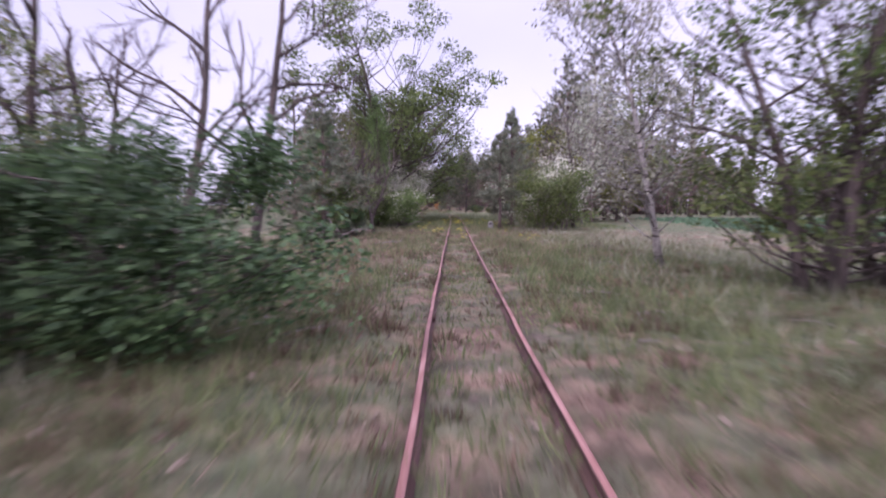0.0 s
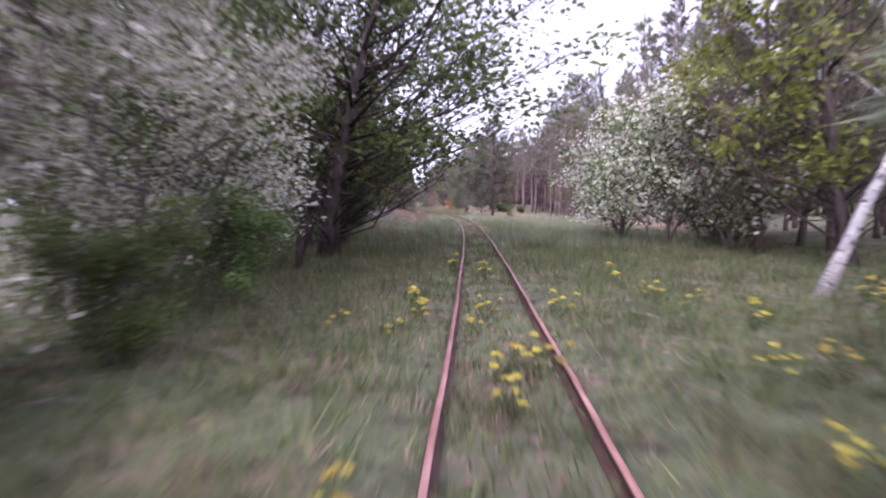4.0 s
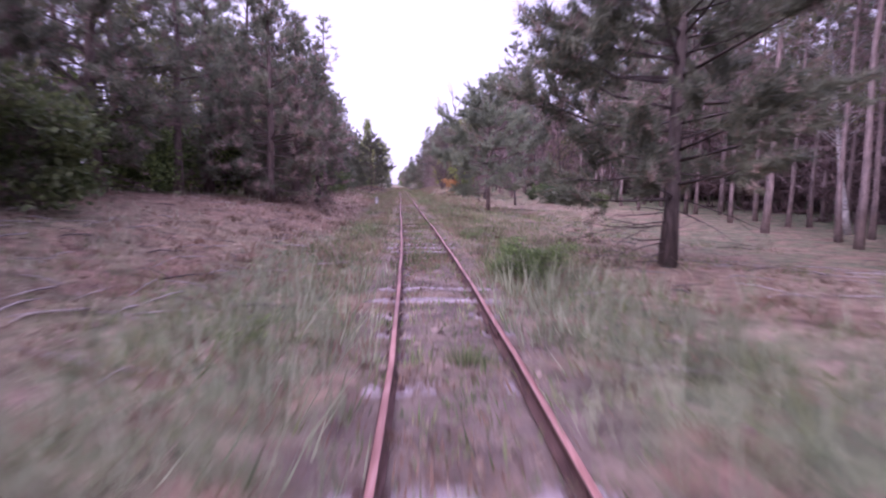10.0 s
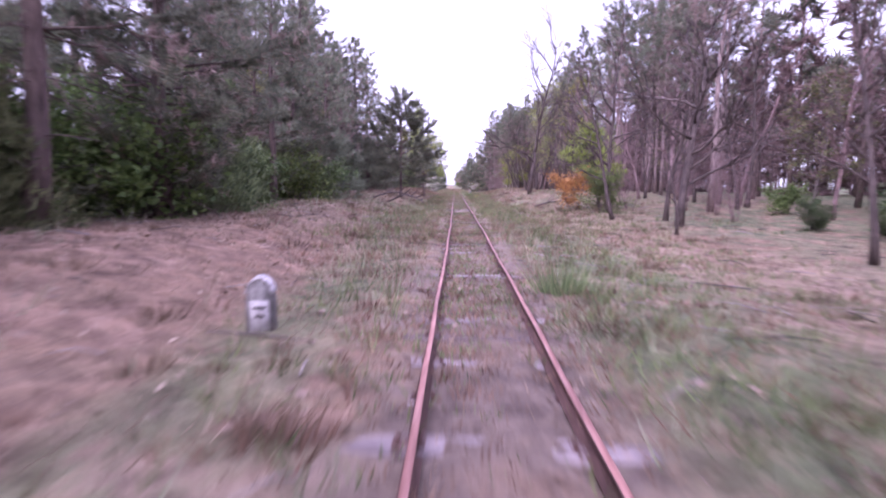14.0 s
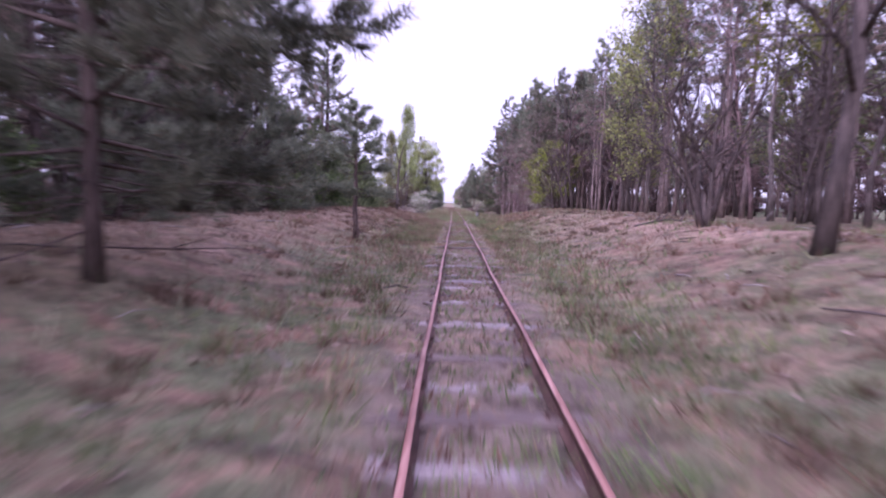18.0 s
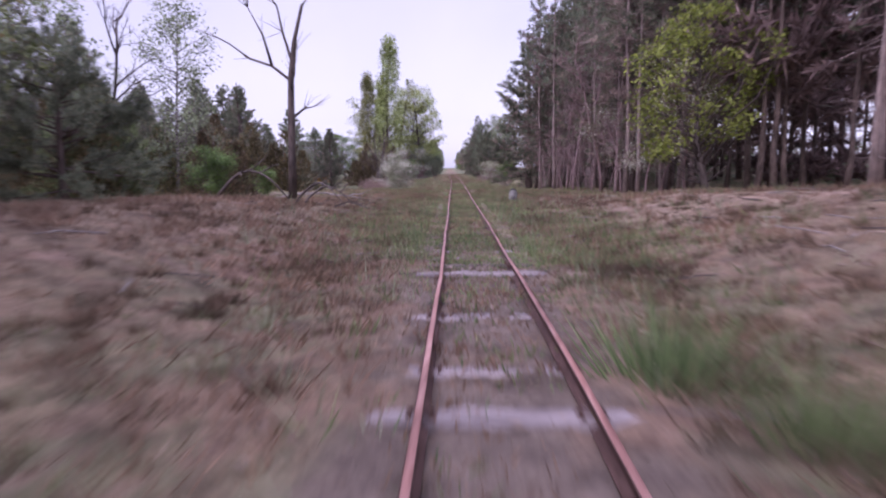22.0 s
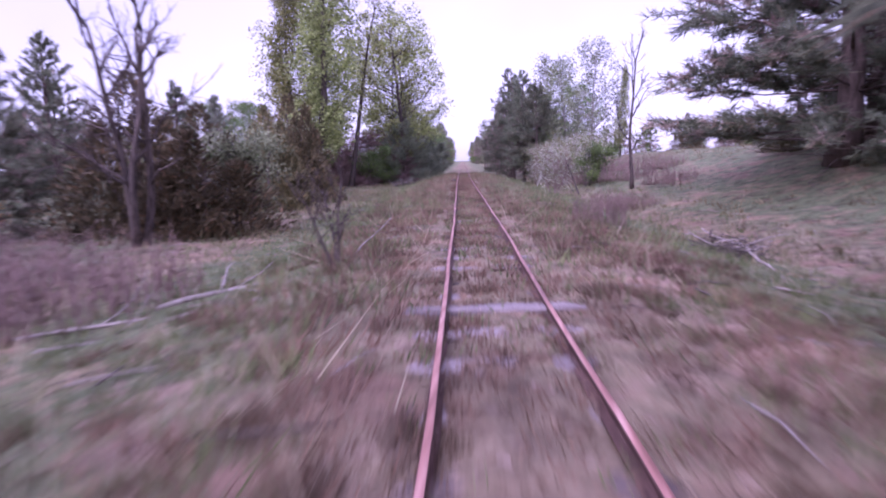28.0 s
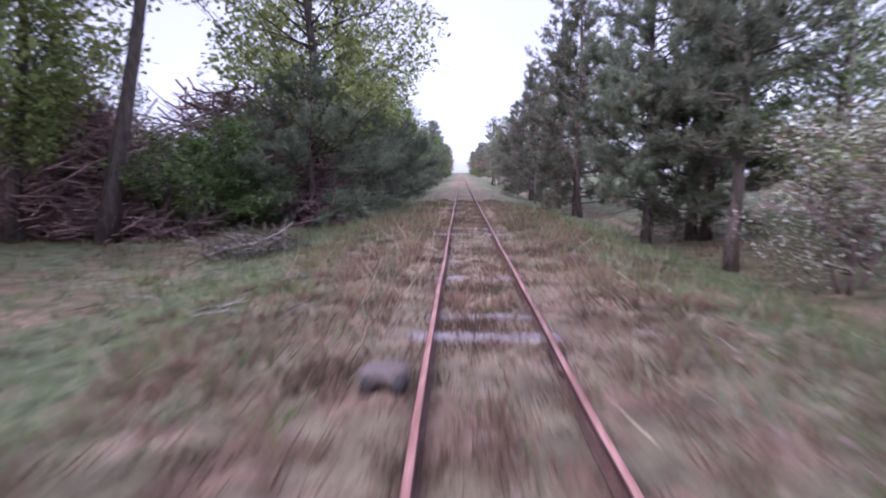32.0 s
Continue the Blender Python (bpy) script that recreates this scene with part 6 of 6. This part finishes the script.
grass_field("green_grass", M_GRASS, "green spring grass in uneven tufts along the track",
            (turf, 34000, -4, 70, 10, lambda u, y: soft(u, y, patch(u, y) + 2.2 * lush(u, y), 0.7), 8, 0.22, 0.015, 0.07, 1.1),
            (turf, 46000, 66, 262, 9, lambda u, y: soft(u, y, patch(u, y) + 2.0 * lush(u, y), 0.6), 7, 0.19, 0.015, 0.07, 1.0))
grass_field("dry_grass", M_GRASS_DRY, "dead straw-coloured grass tufts over sandy soil",
            (turf, 26000, -4, 70, 10, lambda u, y: soft(u, y, patch(u, y, 5.0) - 0.9 * lush(u, y), -0.3), 7, 0.17, 0.013, 0.08, 0.7),
            (turf, 50000, 66, 262, 10, lambda u, y: soft(u, y, patch(u, y, 5.0) - 0.8 * lush(u, y) * step(190, 200, y), 0.0), 7, 0.14, 0.014, 0.08, 0.65))
grass_field("brown_grass", M_TUSSOCK, "brown dead tussocks of grass",
            (turf, 8000, -4, 120, 9, lambda u, y: soft(u, y, patch(u, y, 13.0), 0.35), 14, 0.16, 0.016, 0.07, 0.75),
            (turf, 11000, 120, 262, 9, lambda u, y: soft(u, y, patch(u, y, 13.0), 0.1) & ((y < 196) | (np.abs(u) < 2.6)), 15, 0.16, 0.017, 0.075, 0.75),
            (turf, 4200, 186, 262, 7, lambda u, y: soft(u, y, patch(u, y, 17.0), -0.3, 0.9) & (np.abs(u) < 2.8), 30, 0.19, 0.014, 0.085, 0.9))
grass_field("tall_grass", M_GRASS_TALL, "tall pale seed-headed grass in the clearing",
            (turf, 17000, 48, 84, 9, lambda u, y: soft(u, y, patch(u, y, 9.0), 0.0) & (np.abs(u) > 0.5) & ((u > -2.3) | (y < 67)), 6, 0.40, 0.013, 0.06, 1.5),
            (turf, 8000, 84, 262, 5, lambda u, y: soft(u, y, patch(u, y, 9.0), 0.6) & (np.abs(u) > 0.6), 5, 0.34, 0.012, 0.05, 1.5))


grass_field("straw_stalk", M_GRASS_DRY, "long pale straw stalks bent over the grass",
            (turf, 420, 62, 132, 4.5, lambda u, y: np.abs(u) > 0.6, 2, 0.55, 0.012, 0.05, 0.5),
            (turf, 1100, 196, 262, 4.5, lambda u, y: np.abs(u) > 0.6, 2, 0.6, 0.014, 0.05, 0.45))


def leaf_litter(rng, n, y0, y1, half):
    u, y = rng.uniform(-half, half, n), rng.uniform(y0, y1, n)
    ok = (np.abs(np.abs(u) - 0.40) > 0.05) & soft(u, y, patch(u, y, 21.0), -0.2)
    u, y = u[ok], y[ok]
    c = np.stack([line_x(y) + u, y, ground_z(u, y) + 0.012], -1)
    s = Shape()
    s.add(*leaves(rng, c, 0.035 * rng.uniform(0.5, 1.6, len(c)), 2.5))
    tagged(new("leaf_litter", s.mesh("leaf_litter", M_LITTER)), "dead leaves and bark flakes strewn over the ground", "leaf litter", kind="stuff")


leaf_litter(turf, 60000, 0, 250, 6.5)


def bark_flakes(rng, n):
    """Coarse bark and leaf mould on the low heap beside the line."""
    u, y = rng.uniform(-7.0, -1.7, n), rng.uniform(80, 133, n)
    ok = soft(u, y, patch(u, y, 25.0), 0.0)
    u, y = u[ok], y[ok]
    c = np.stack([line_x(y) + u, y, ground_z(u, y) + 0.025], -1)
    s = Shape()
    s.add(*leaves(rng, c, 0.026 * rng.uniform(0.4, 1.8, len(c)), 1.4))
    tagged(new("bark_litter", s.mesh("bark_litter", M_LITTER)), "coarse bark flakes and leaf mould on a low heap", "leaf litter", kind="stuff")


bark_flakes(turf, 15000)


def litter(rng, name, mat, label, n, y0, y1, half, length, radius, keep=None):
    """Short sticks lying about on the soil."""
    s = Shape()
    for _ in range(n):
        u, y = rng.uniform(-half, half), rng.uniform(y0, y1)
        if abs(u) < 0.9 or (keep and not keep(u, y)):
            continue
        a, L = rng.uniform(0, 6.28), length * rng.uniform(0.4, 1.5)
        x, yy, z = spot(u, y, -0.015)
        e = L / 2
        p = [(x - e * math.cos(a), yy - e * math.sin(a), z), (x + rng.normal(0, 0.03), yy + rng.normal(0, 0.03), z + 0.02 + rng.random() * 0.03), (x + e * math.cos(a), yy + e * math.sin(a), z + rng.random() * 0.05)]
        s.tube(p, np.array([1.0, 0.9, 0.5]) * radius * rng.uniform(0.6, 1.4), 4)
    tagged(new(name, s.mesh(name, mat)), label, "twigs", kind="stuff")


litter(turf, "twig_litter", M_DEADWOOD, "bleached fallen twigs scattered over the ground", 1500, -2, 250, 8, 0.5, 0.009)
litter(turf, "stick_litter", M_DEADWOOD, "bleached sticks strewn along the foot of the wood", 800, 58, 88, 9, 0.7, 0.010, lambda u, y: u < -2.6 or u > 4.0)
litter(turf, "dark_twig_litter", M_DARKWOOD, "dark fallen twigs scattered over the ground", 900, 55, 250, 9, 0.6, 0.011)

grass_field("verge_grass", M_GRASS, "short green grass growing over the buried sleepers",
            (turf, 9000, 64, 208, 1.1, lambda u, y: soft(u, y, patch(u, y, 43.0), 0.2), 9, 0.14, 0.013, 0.06, 0.9),
            (turf, 11500, 98, 150, 6.5, lambda u, y: soft(u, y, patch(u, y, 47.0), 0.25) & (u > 1.0), 8, 0.16, 0.014, 0.07, 0.95),
            (turf, 24000, 171, 206, 3.0, lambda u, y: soft(u, y, patch(u, y, 31.0), 0.1), 8, 0.13, 0.014, 0.06, 1.0))
grass_field("verge_tussock", M_TUSSOCK, "matted brown dead grass on the open verge",
            (turf, 15000, 64, 262, 1.2, lambda u, y: soft(u, y, patch(u, y, 41.0), 0.0), 10, 0.13, 0.013, 0.06, 0.7),
            (turf, 8500, 164, 206, 8.0, lambda u, y: soft(u, y, patch(u, y, 37.0), -0.2) & (np.abs(u) > 1.2), 14, 0.15, 0.017, 0.085, 0.7))


grass_field("tussock_mound", M_TUSSOCK_DARK, "dark rounded tussocks of matted grass on paler soil",
            (turf, 2100, 196, 264, 4.2, lambda u, y: np.abs(u) < 3.4, 95, 0.10, 0.013, 0.085, 1.0),
            (turf, 2200, 150, 196, 6.0, lambda u, y: np.abs(u) > 0.9, 60, 0.11, 0.014, 0.075, 1.0),
            (turf, 700, 0, 34, 6.5, lambda u, y: np.abs(u) > 0.2, 50, 0.16, 0.015, 0.08, 1.2),
            (turf, 500, 64, 150, 6.0, lambda u, y: np.abs(u) > 0.9, 50, 0.16, 0.015, 0.085, 1.1))
grass_field("edge_grass", M_MEADOW, "pale grass along the foot of the wood",
            (turf, 9000, 62, 134, 15, lambda u, y: soft(u, y, patch(u, y, 71.0), 0.2) & (u < -4.6) & (u > -7.4), 7, 0.30, 0.014, 0.09, 1.2))
grass_field("field_tussock", M_TUSSOCK_DARK, "dead brown grass over the field below the bank",
            (turf, 9000, 196, 256, 26, lambda u, y: soft(u, y, patch(u, y, 61.0), 0.0) & (u < -3.6), 12, 0.2, 0.03, 0.14, 1.0),
            (turf, 5000, 196, 250, 24, lambda u, y: soft(u, y, patch(u, y, 67.0), 0.0) & (u > 4.0), 12, 0.2, 0.028, 0.14, 1.0))
grass_field("meadow_grass", M_MEADOW, "pale spring grass in the meadow beside the line",
            (turf, 9000, -2, 30, 16, lambda u, y: soft(u, y, patch(u, y, 51.0), 0.0) & (np.abs(u) > 2.6), 7, 0.26, 0.016, 0.09, 1.2))


# ---- small things along the line ----
M_DARKPLATE = worn_material("dark_weathered_paint_and_shade", (0.03, 0.025, 0.025), (0.06, 0.05, 0.05), (0.10, 0.085, 0.08), 20, 0.7)
M_WHITEWASH = worn_material("flaking_whitewash", (0.24, 0.225, 0.22), (0.38, 0.36, 0.355), (0.52, 0.50, 0.49), 14, 0.85)


def arch_slab(width, height, depth, n=10):
    """A slab with a half-round top."""
    r = width / 2
    pts = [(-r, 0.0), (r, 0.0)] + [(r * math.cos(a), height - r + r * math.sin(a)) for a in np.linspace(0, math.pi, n)]
    k = len(pts)
    v = [(x, -depth / 2, z) for x, z in pts] + [(x, depth / 2, z) for x, z in pts]
    s = Shape()
    quads = np.array([[i, (i + 1) % k, k + (i + 1) % k, k + i] for i in range(k)])
    s.add(v, [quads, np.array([list(range(k))[::-1]]), np.array([[k + i for i in range(k)]])])
    return s


def line_stone(u, y, turn, label, size, capped):
    root = tagged(new("distance_stone"), label, "stone")
    body = part("body", arch_slab(0.36, 0.50, 0.20), M_STONE, root)
    cap = Shape()
    for a0, a1 in zip(np.linspace(0.35, 2.79, 9)[:-1], np.linspace(0.35, 2.79, 9)[1:]):
        m = (a0 + a1) / 2
        cap.box((-0.032, -0.108, -0.012), (0.032, 0.108, 0.012), Matrix.Translation((0.185 * math.cos(m), 0, 0.32 + 0.185 * math.sin(m))) @ Matrix.Rotation(math.pi / 2 - m, 4, "Y"))
    part("cap", cap, M_DARKPLATE if capped else M_WHITEWASH, root, "dark mossy rounded top" if capped else "")
    face = Shape()
    face.box((-0.13, -0.106, 0.05), (0.13, -0.101, 0.33))
    part("face", face, M_STONE if capped else M_WHITEWASH, root, "weathered grey face" if capped else "flaking whitewashed face")
    for z, w in ((0.27, 0.08), (0.20, 0.06)):
        bar = Shape()
        bar.box((-w, -0.111, z - 0.012), (w, -0.1062, z + 0.012))
        part("marking", bar, M_DARKPLATE, body, "faded dark bar of lettering")
    root.matrix_basis = Matrix.Translation(spot(u, y, 0.05)) @ Matrix.Rotation(math.radians(turn), 4, "Z") @ Matrix.Rotation(math.radians(4), 4, "X") @ Matrix.Diagonal((size, size, 1, 1))


line_stone(-1.80, 110.0, 10, "rounded concrete distance stone with flaking whitewash in dead leaves", 0.6, False)
line_stone(1.85, 184.9, 4, "rounded grey concrete distance stone with dark top in grass", 0.8, True)


def concrete_stub():
    root = tagged(new("concrete_stub"), "short broken concrete post with pale chipped foot", "post")
    s = Shape()
    rings = [(0.0, 0.17, 0.14), (0.10, 0.165, 0.135), (0.30, 0.15, 0.125), (0.44, 0.145, 0.12), (0.48, 0.12, 0.10)]
    rng = np.random.default_rng(9)
    v = []
    for z, a, b in rings:
        for k in range(8):
            t = math.pi / 8 + k * math.pi / 4
            v.append((a * 1.15 * math.cos(t) + rng.normal(0, 0.006), b * 1.15 * math.sin(t) + rng.normal(0, 0.006), z + (rng.normal(0, 0.015) if z > 0.4 else 0)))
    q = [[i * 8 + k, i * 8 + (k + 1) % 8, (i + 1) * 8 + (k + 1) % 8, (i + 1) * 8 + k] for i in range(4) for k in range(8)]
    s.add(v, [np.array(q), np.array([[32 + k for k in range(8)]])])
    part("block", s, M_STONE, root)
    # Dark slab on the face stands in for the shade inside a slot.
    slot = Shape()
    slot.box((-0.07, -0.152, 0.33), (0.06, -0.128, 0.46))
    part("recess", slot, M_DARKPLATE, root, "dark slab near the top in place of a slot's shade")
    root.matrix_basis = Matrix.Translation(spot(1.62, 28.8, 0.04)) @ Matrix.Rotation(math.radians(-8), 4, "Z") @ Matrix.Diagonal((0.8, 0.8, 0.95, 1))


concrete_stub()


def pale_post(u, y):
    root = tagged(new("marker_post"), "thin pale wooden post standing beside the line", "post")
    s = Shape()
    s.tube([(0, 0, 0), (0.01, 0, 1.3), (0.0, 0.01, 2.6)], [0.05, 0.045, 0.04], 8)
    part("shaft", s, M_DEADWOOD, root)
    t = Shape()
    t.tube([(0, 0.01, 2.6), (0, 0.01, 2.68)], [0.044, 0.012], 8)
    part("tip", t, M_DARKPLATE, root, "darkened cut top")
    root.matrix_basis = Matrix.Translation(spot(u, y))


pale_post(3.9, 272.0)


def broken_sleeper():
    rng = np.random.default_rng(14)
    root = tagged(new("broken_sleeper"), "broken sleeper end propped beside the rail", "sleeper")
    part("beam", sleeper_mesh(rng, M_TIEDARK, 0.22), None, root)
    for x in (-0.09, 0.07):
        s = Shape()
        s.tube([(x, -0.07, -0.14), (x + 0.01, -0.06, -0.02)], [0.045, 0.04], 7)
        part("foot", s, M_DARKPLATE, root, "dark rotten foot")
    root.matrix_basis = Matrix.Translation((float(line_x(242.5)) - 0.62, 242.5, 0.05)) @ Matrix.Rotation(math.radians(12), 4, "Z")


broken_sleeper()


# ---- flowering and leafy small plants ----
def spurge_parts(seed):
    rng = np.random.default_rng(seed)
    st = Shape()
    tips = []
    for _ in range(6):
        p = bend_path(rng, (rng.normal(0, 0.04), rng.normal(0, 0.04), 0), (rng.normal(0, 0.3), rng.normal(0, 0.3), 1), rng.uniform(0.18, 0.32), 3, 0.08)
        st.tube(p, np.linspace(0.005, 0.003, 4), 3)
        tips.append(p[-1])
        st.add(*leaves(rng, np.repeat(p[1:3], 5, 0) + rng.normal(0, 0.02, (10, 3)), np.full(10, 0.022)))
    out = [("stem", st.mesh("stem", M_GRASS), "")]
    for tip in tips:
        fl = Shape()
        th = np.linspace(0, 6.283, 16, endpoint=False)
        rr = np.where(np.arange(16) % 2, 0.022, 0.042) * rng.uniform(0.7, 1.3, 16)
        ring = tip + np.stack([rr * np.cos(th), rr * np.sin(th), rng.normal(0, 0.008, 16)], -1)
        fl.add(np.concatenate([[tip + np.array([0, 0, 0.018])], ring]), np.array([[0, 1 + k, 1 + (k + 1) % 16] for k in range(16)]))
        out.append(("flower_head", fl.mesh("flower_head", M_YELLOW), "yellow flower head"))
    return out


stock("spurge", "yellow-flowering spurge growing in the grass", "wild flower", "spurge_plant", [spurge_parts(401 + k) for k in range(3)])
flowers = np.random.default_rng(55)
for _ in range(52):
    yy = flowers.choice([flowers.normal(23, 2.5), flowers.normal(36, 2.8), flowers.normal(38.5, 2)])
    uu = flowers.choice([flowers.normal(-0.9, 0.5), flowers.normal(1.6, 0.8), flowers.normal(0.0, 0.2), flowers.normal(2.8, 0.9)])
    if abs(abs(uu) - 0.4) > 0.1:
        plant("spurge", float(uu), float(yy), float(flowers.uniform(0.7, 1.3)), turn=float(flowers.uniform(0, 360)), group="spurge by the track")
plant("spurge", 1.6, 158.4, 1.0)


def tuft_parts(seed, mat, n, length, width, spread):
    rng = np.random.default_rng(seed)
    off = rng.normal(0, spread, (n, 2))
    way = unit(np.concatenate([off / spread * 0.32 + rng.normal(0, 0.15, off.shape), np.ones((n, 1))], 1))
    s = Shape()
    s.add(*blades(rng, np.concatenate([off, np.zeros((n, 1))], 1), way, length * rng.uniform(0.5, 1.2, n), np.full(n, width)))
    return [("tuft", s.mesh("tuft", mat), "")]


stock("grass_tuft", "thick green tuft of grass by the rail", "grass tuft", "grass_tuft", [tuft_parts(411 + k, M_GRASS, 260, 0.42, 0.012, 0.12) for k in range(2)])
stock("weed_tuft", "leafy green weed standing by the sleepers", "weed", "weed_plant", [broadleaf_parts(421, 0.42, 0.2, M_LEAF, M_BARK_GREY, 0.022, 420, stems=4, start=0.2, up=0.7, cluster=0.06, trunk_r=0.006, levels=2)])
for kind, uu, yy, ss in (("weed_tuft", -1.22, 89.4, 0.8), ("weed_tuft", 1.11, 89.1, 0.8), ("grass_tuft", 0.95, 112.1, 1.1), ("grass_tuft", 1.2, 84.0, 1.2), ("grass_tuft", 0.95, 167.4, 1.2),
                         ("grass_tuft", 1.3, 166.6, 1.0), ("grass_tuft", 0.7, 31.0, 0.8), ("weed_tuft", 0.62, 137.2, 0.6), ("grass_tuft", 0.1, 80.2, 0.5), ("grass_tuft", 1.0, 153.0, 0.8),
                         ("weed_tuft", 0.3, 93.2, 0.5), ("grass_tuft", -1.1, 66.5, 1.0), ("grass_tuft", 1.5, 62.0, 1.2), ("grass_tuft", -1.7, 58.0, 1.2), ("weed_tuft", -1.5, 80.5, 0.7)):
    plant(kind, uu, yy, ss)
plant("bush_orange", -1.95, 53.6, 0.14, label="small sprig of rust-orange withered leaves in grass")
plant("bush_orange", -2.9, 54.6, 0.12, label="small sprig of rust-orange withered leaves in grass")


def crop_field():
    """A strip of young blue-green crop beyond the meadow."""
    rng = np.random.default_rng(71)
    n = 26000
    u, y = rng.uniform(17, 52, n), rng.uniform(14, 56, n)
    y = np.round(y / 0.3) * 0.3 + rng.normal(0, 0.03, n)
    c = np.stack([line_x(y) + u, y, ground_z(u, y) - 0.01], -1)
    way = unit(np.concatenate([rng.normal(0, 0.3, (n, 2)), np.ones((n, 1))], 1))
    s = Shape()
    s.add(*blades(rng, c, way, 0.28 * rng.uniform(0.7, 1.3, n), np.full(n, 0.09)))
    tagged(new("young_crop", s.mesh("young_crop", M_CROP)), "young blue-green grain in a field beyond the meadow", "crop", kind="stuff")


crop_field()
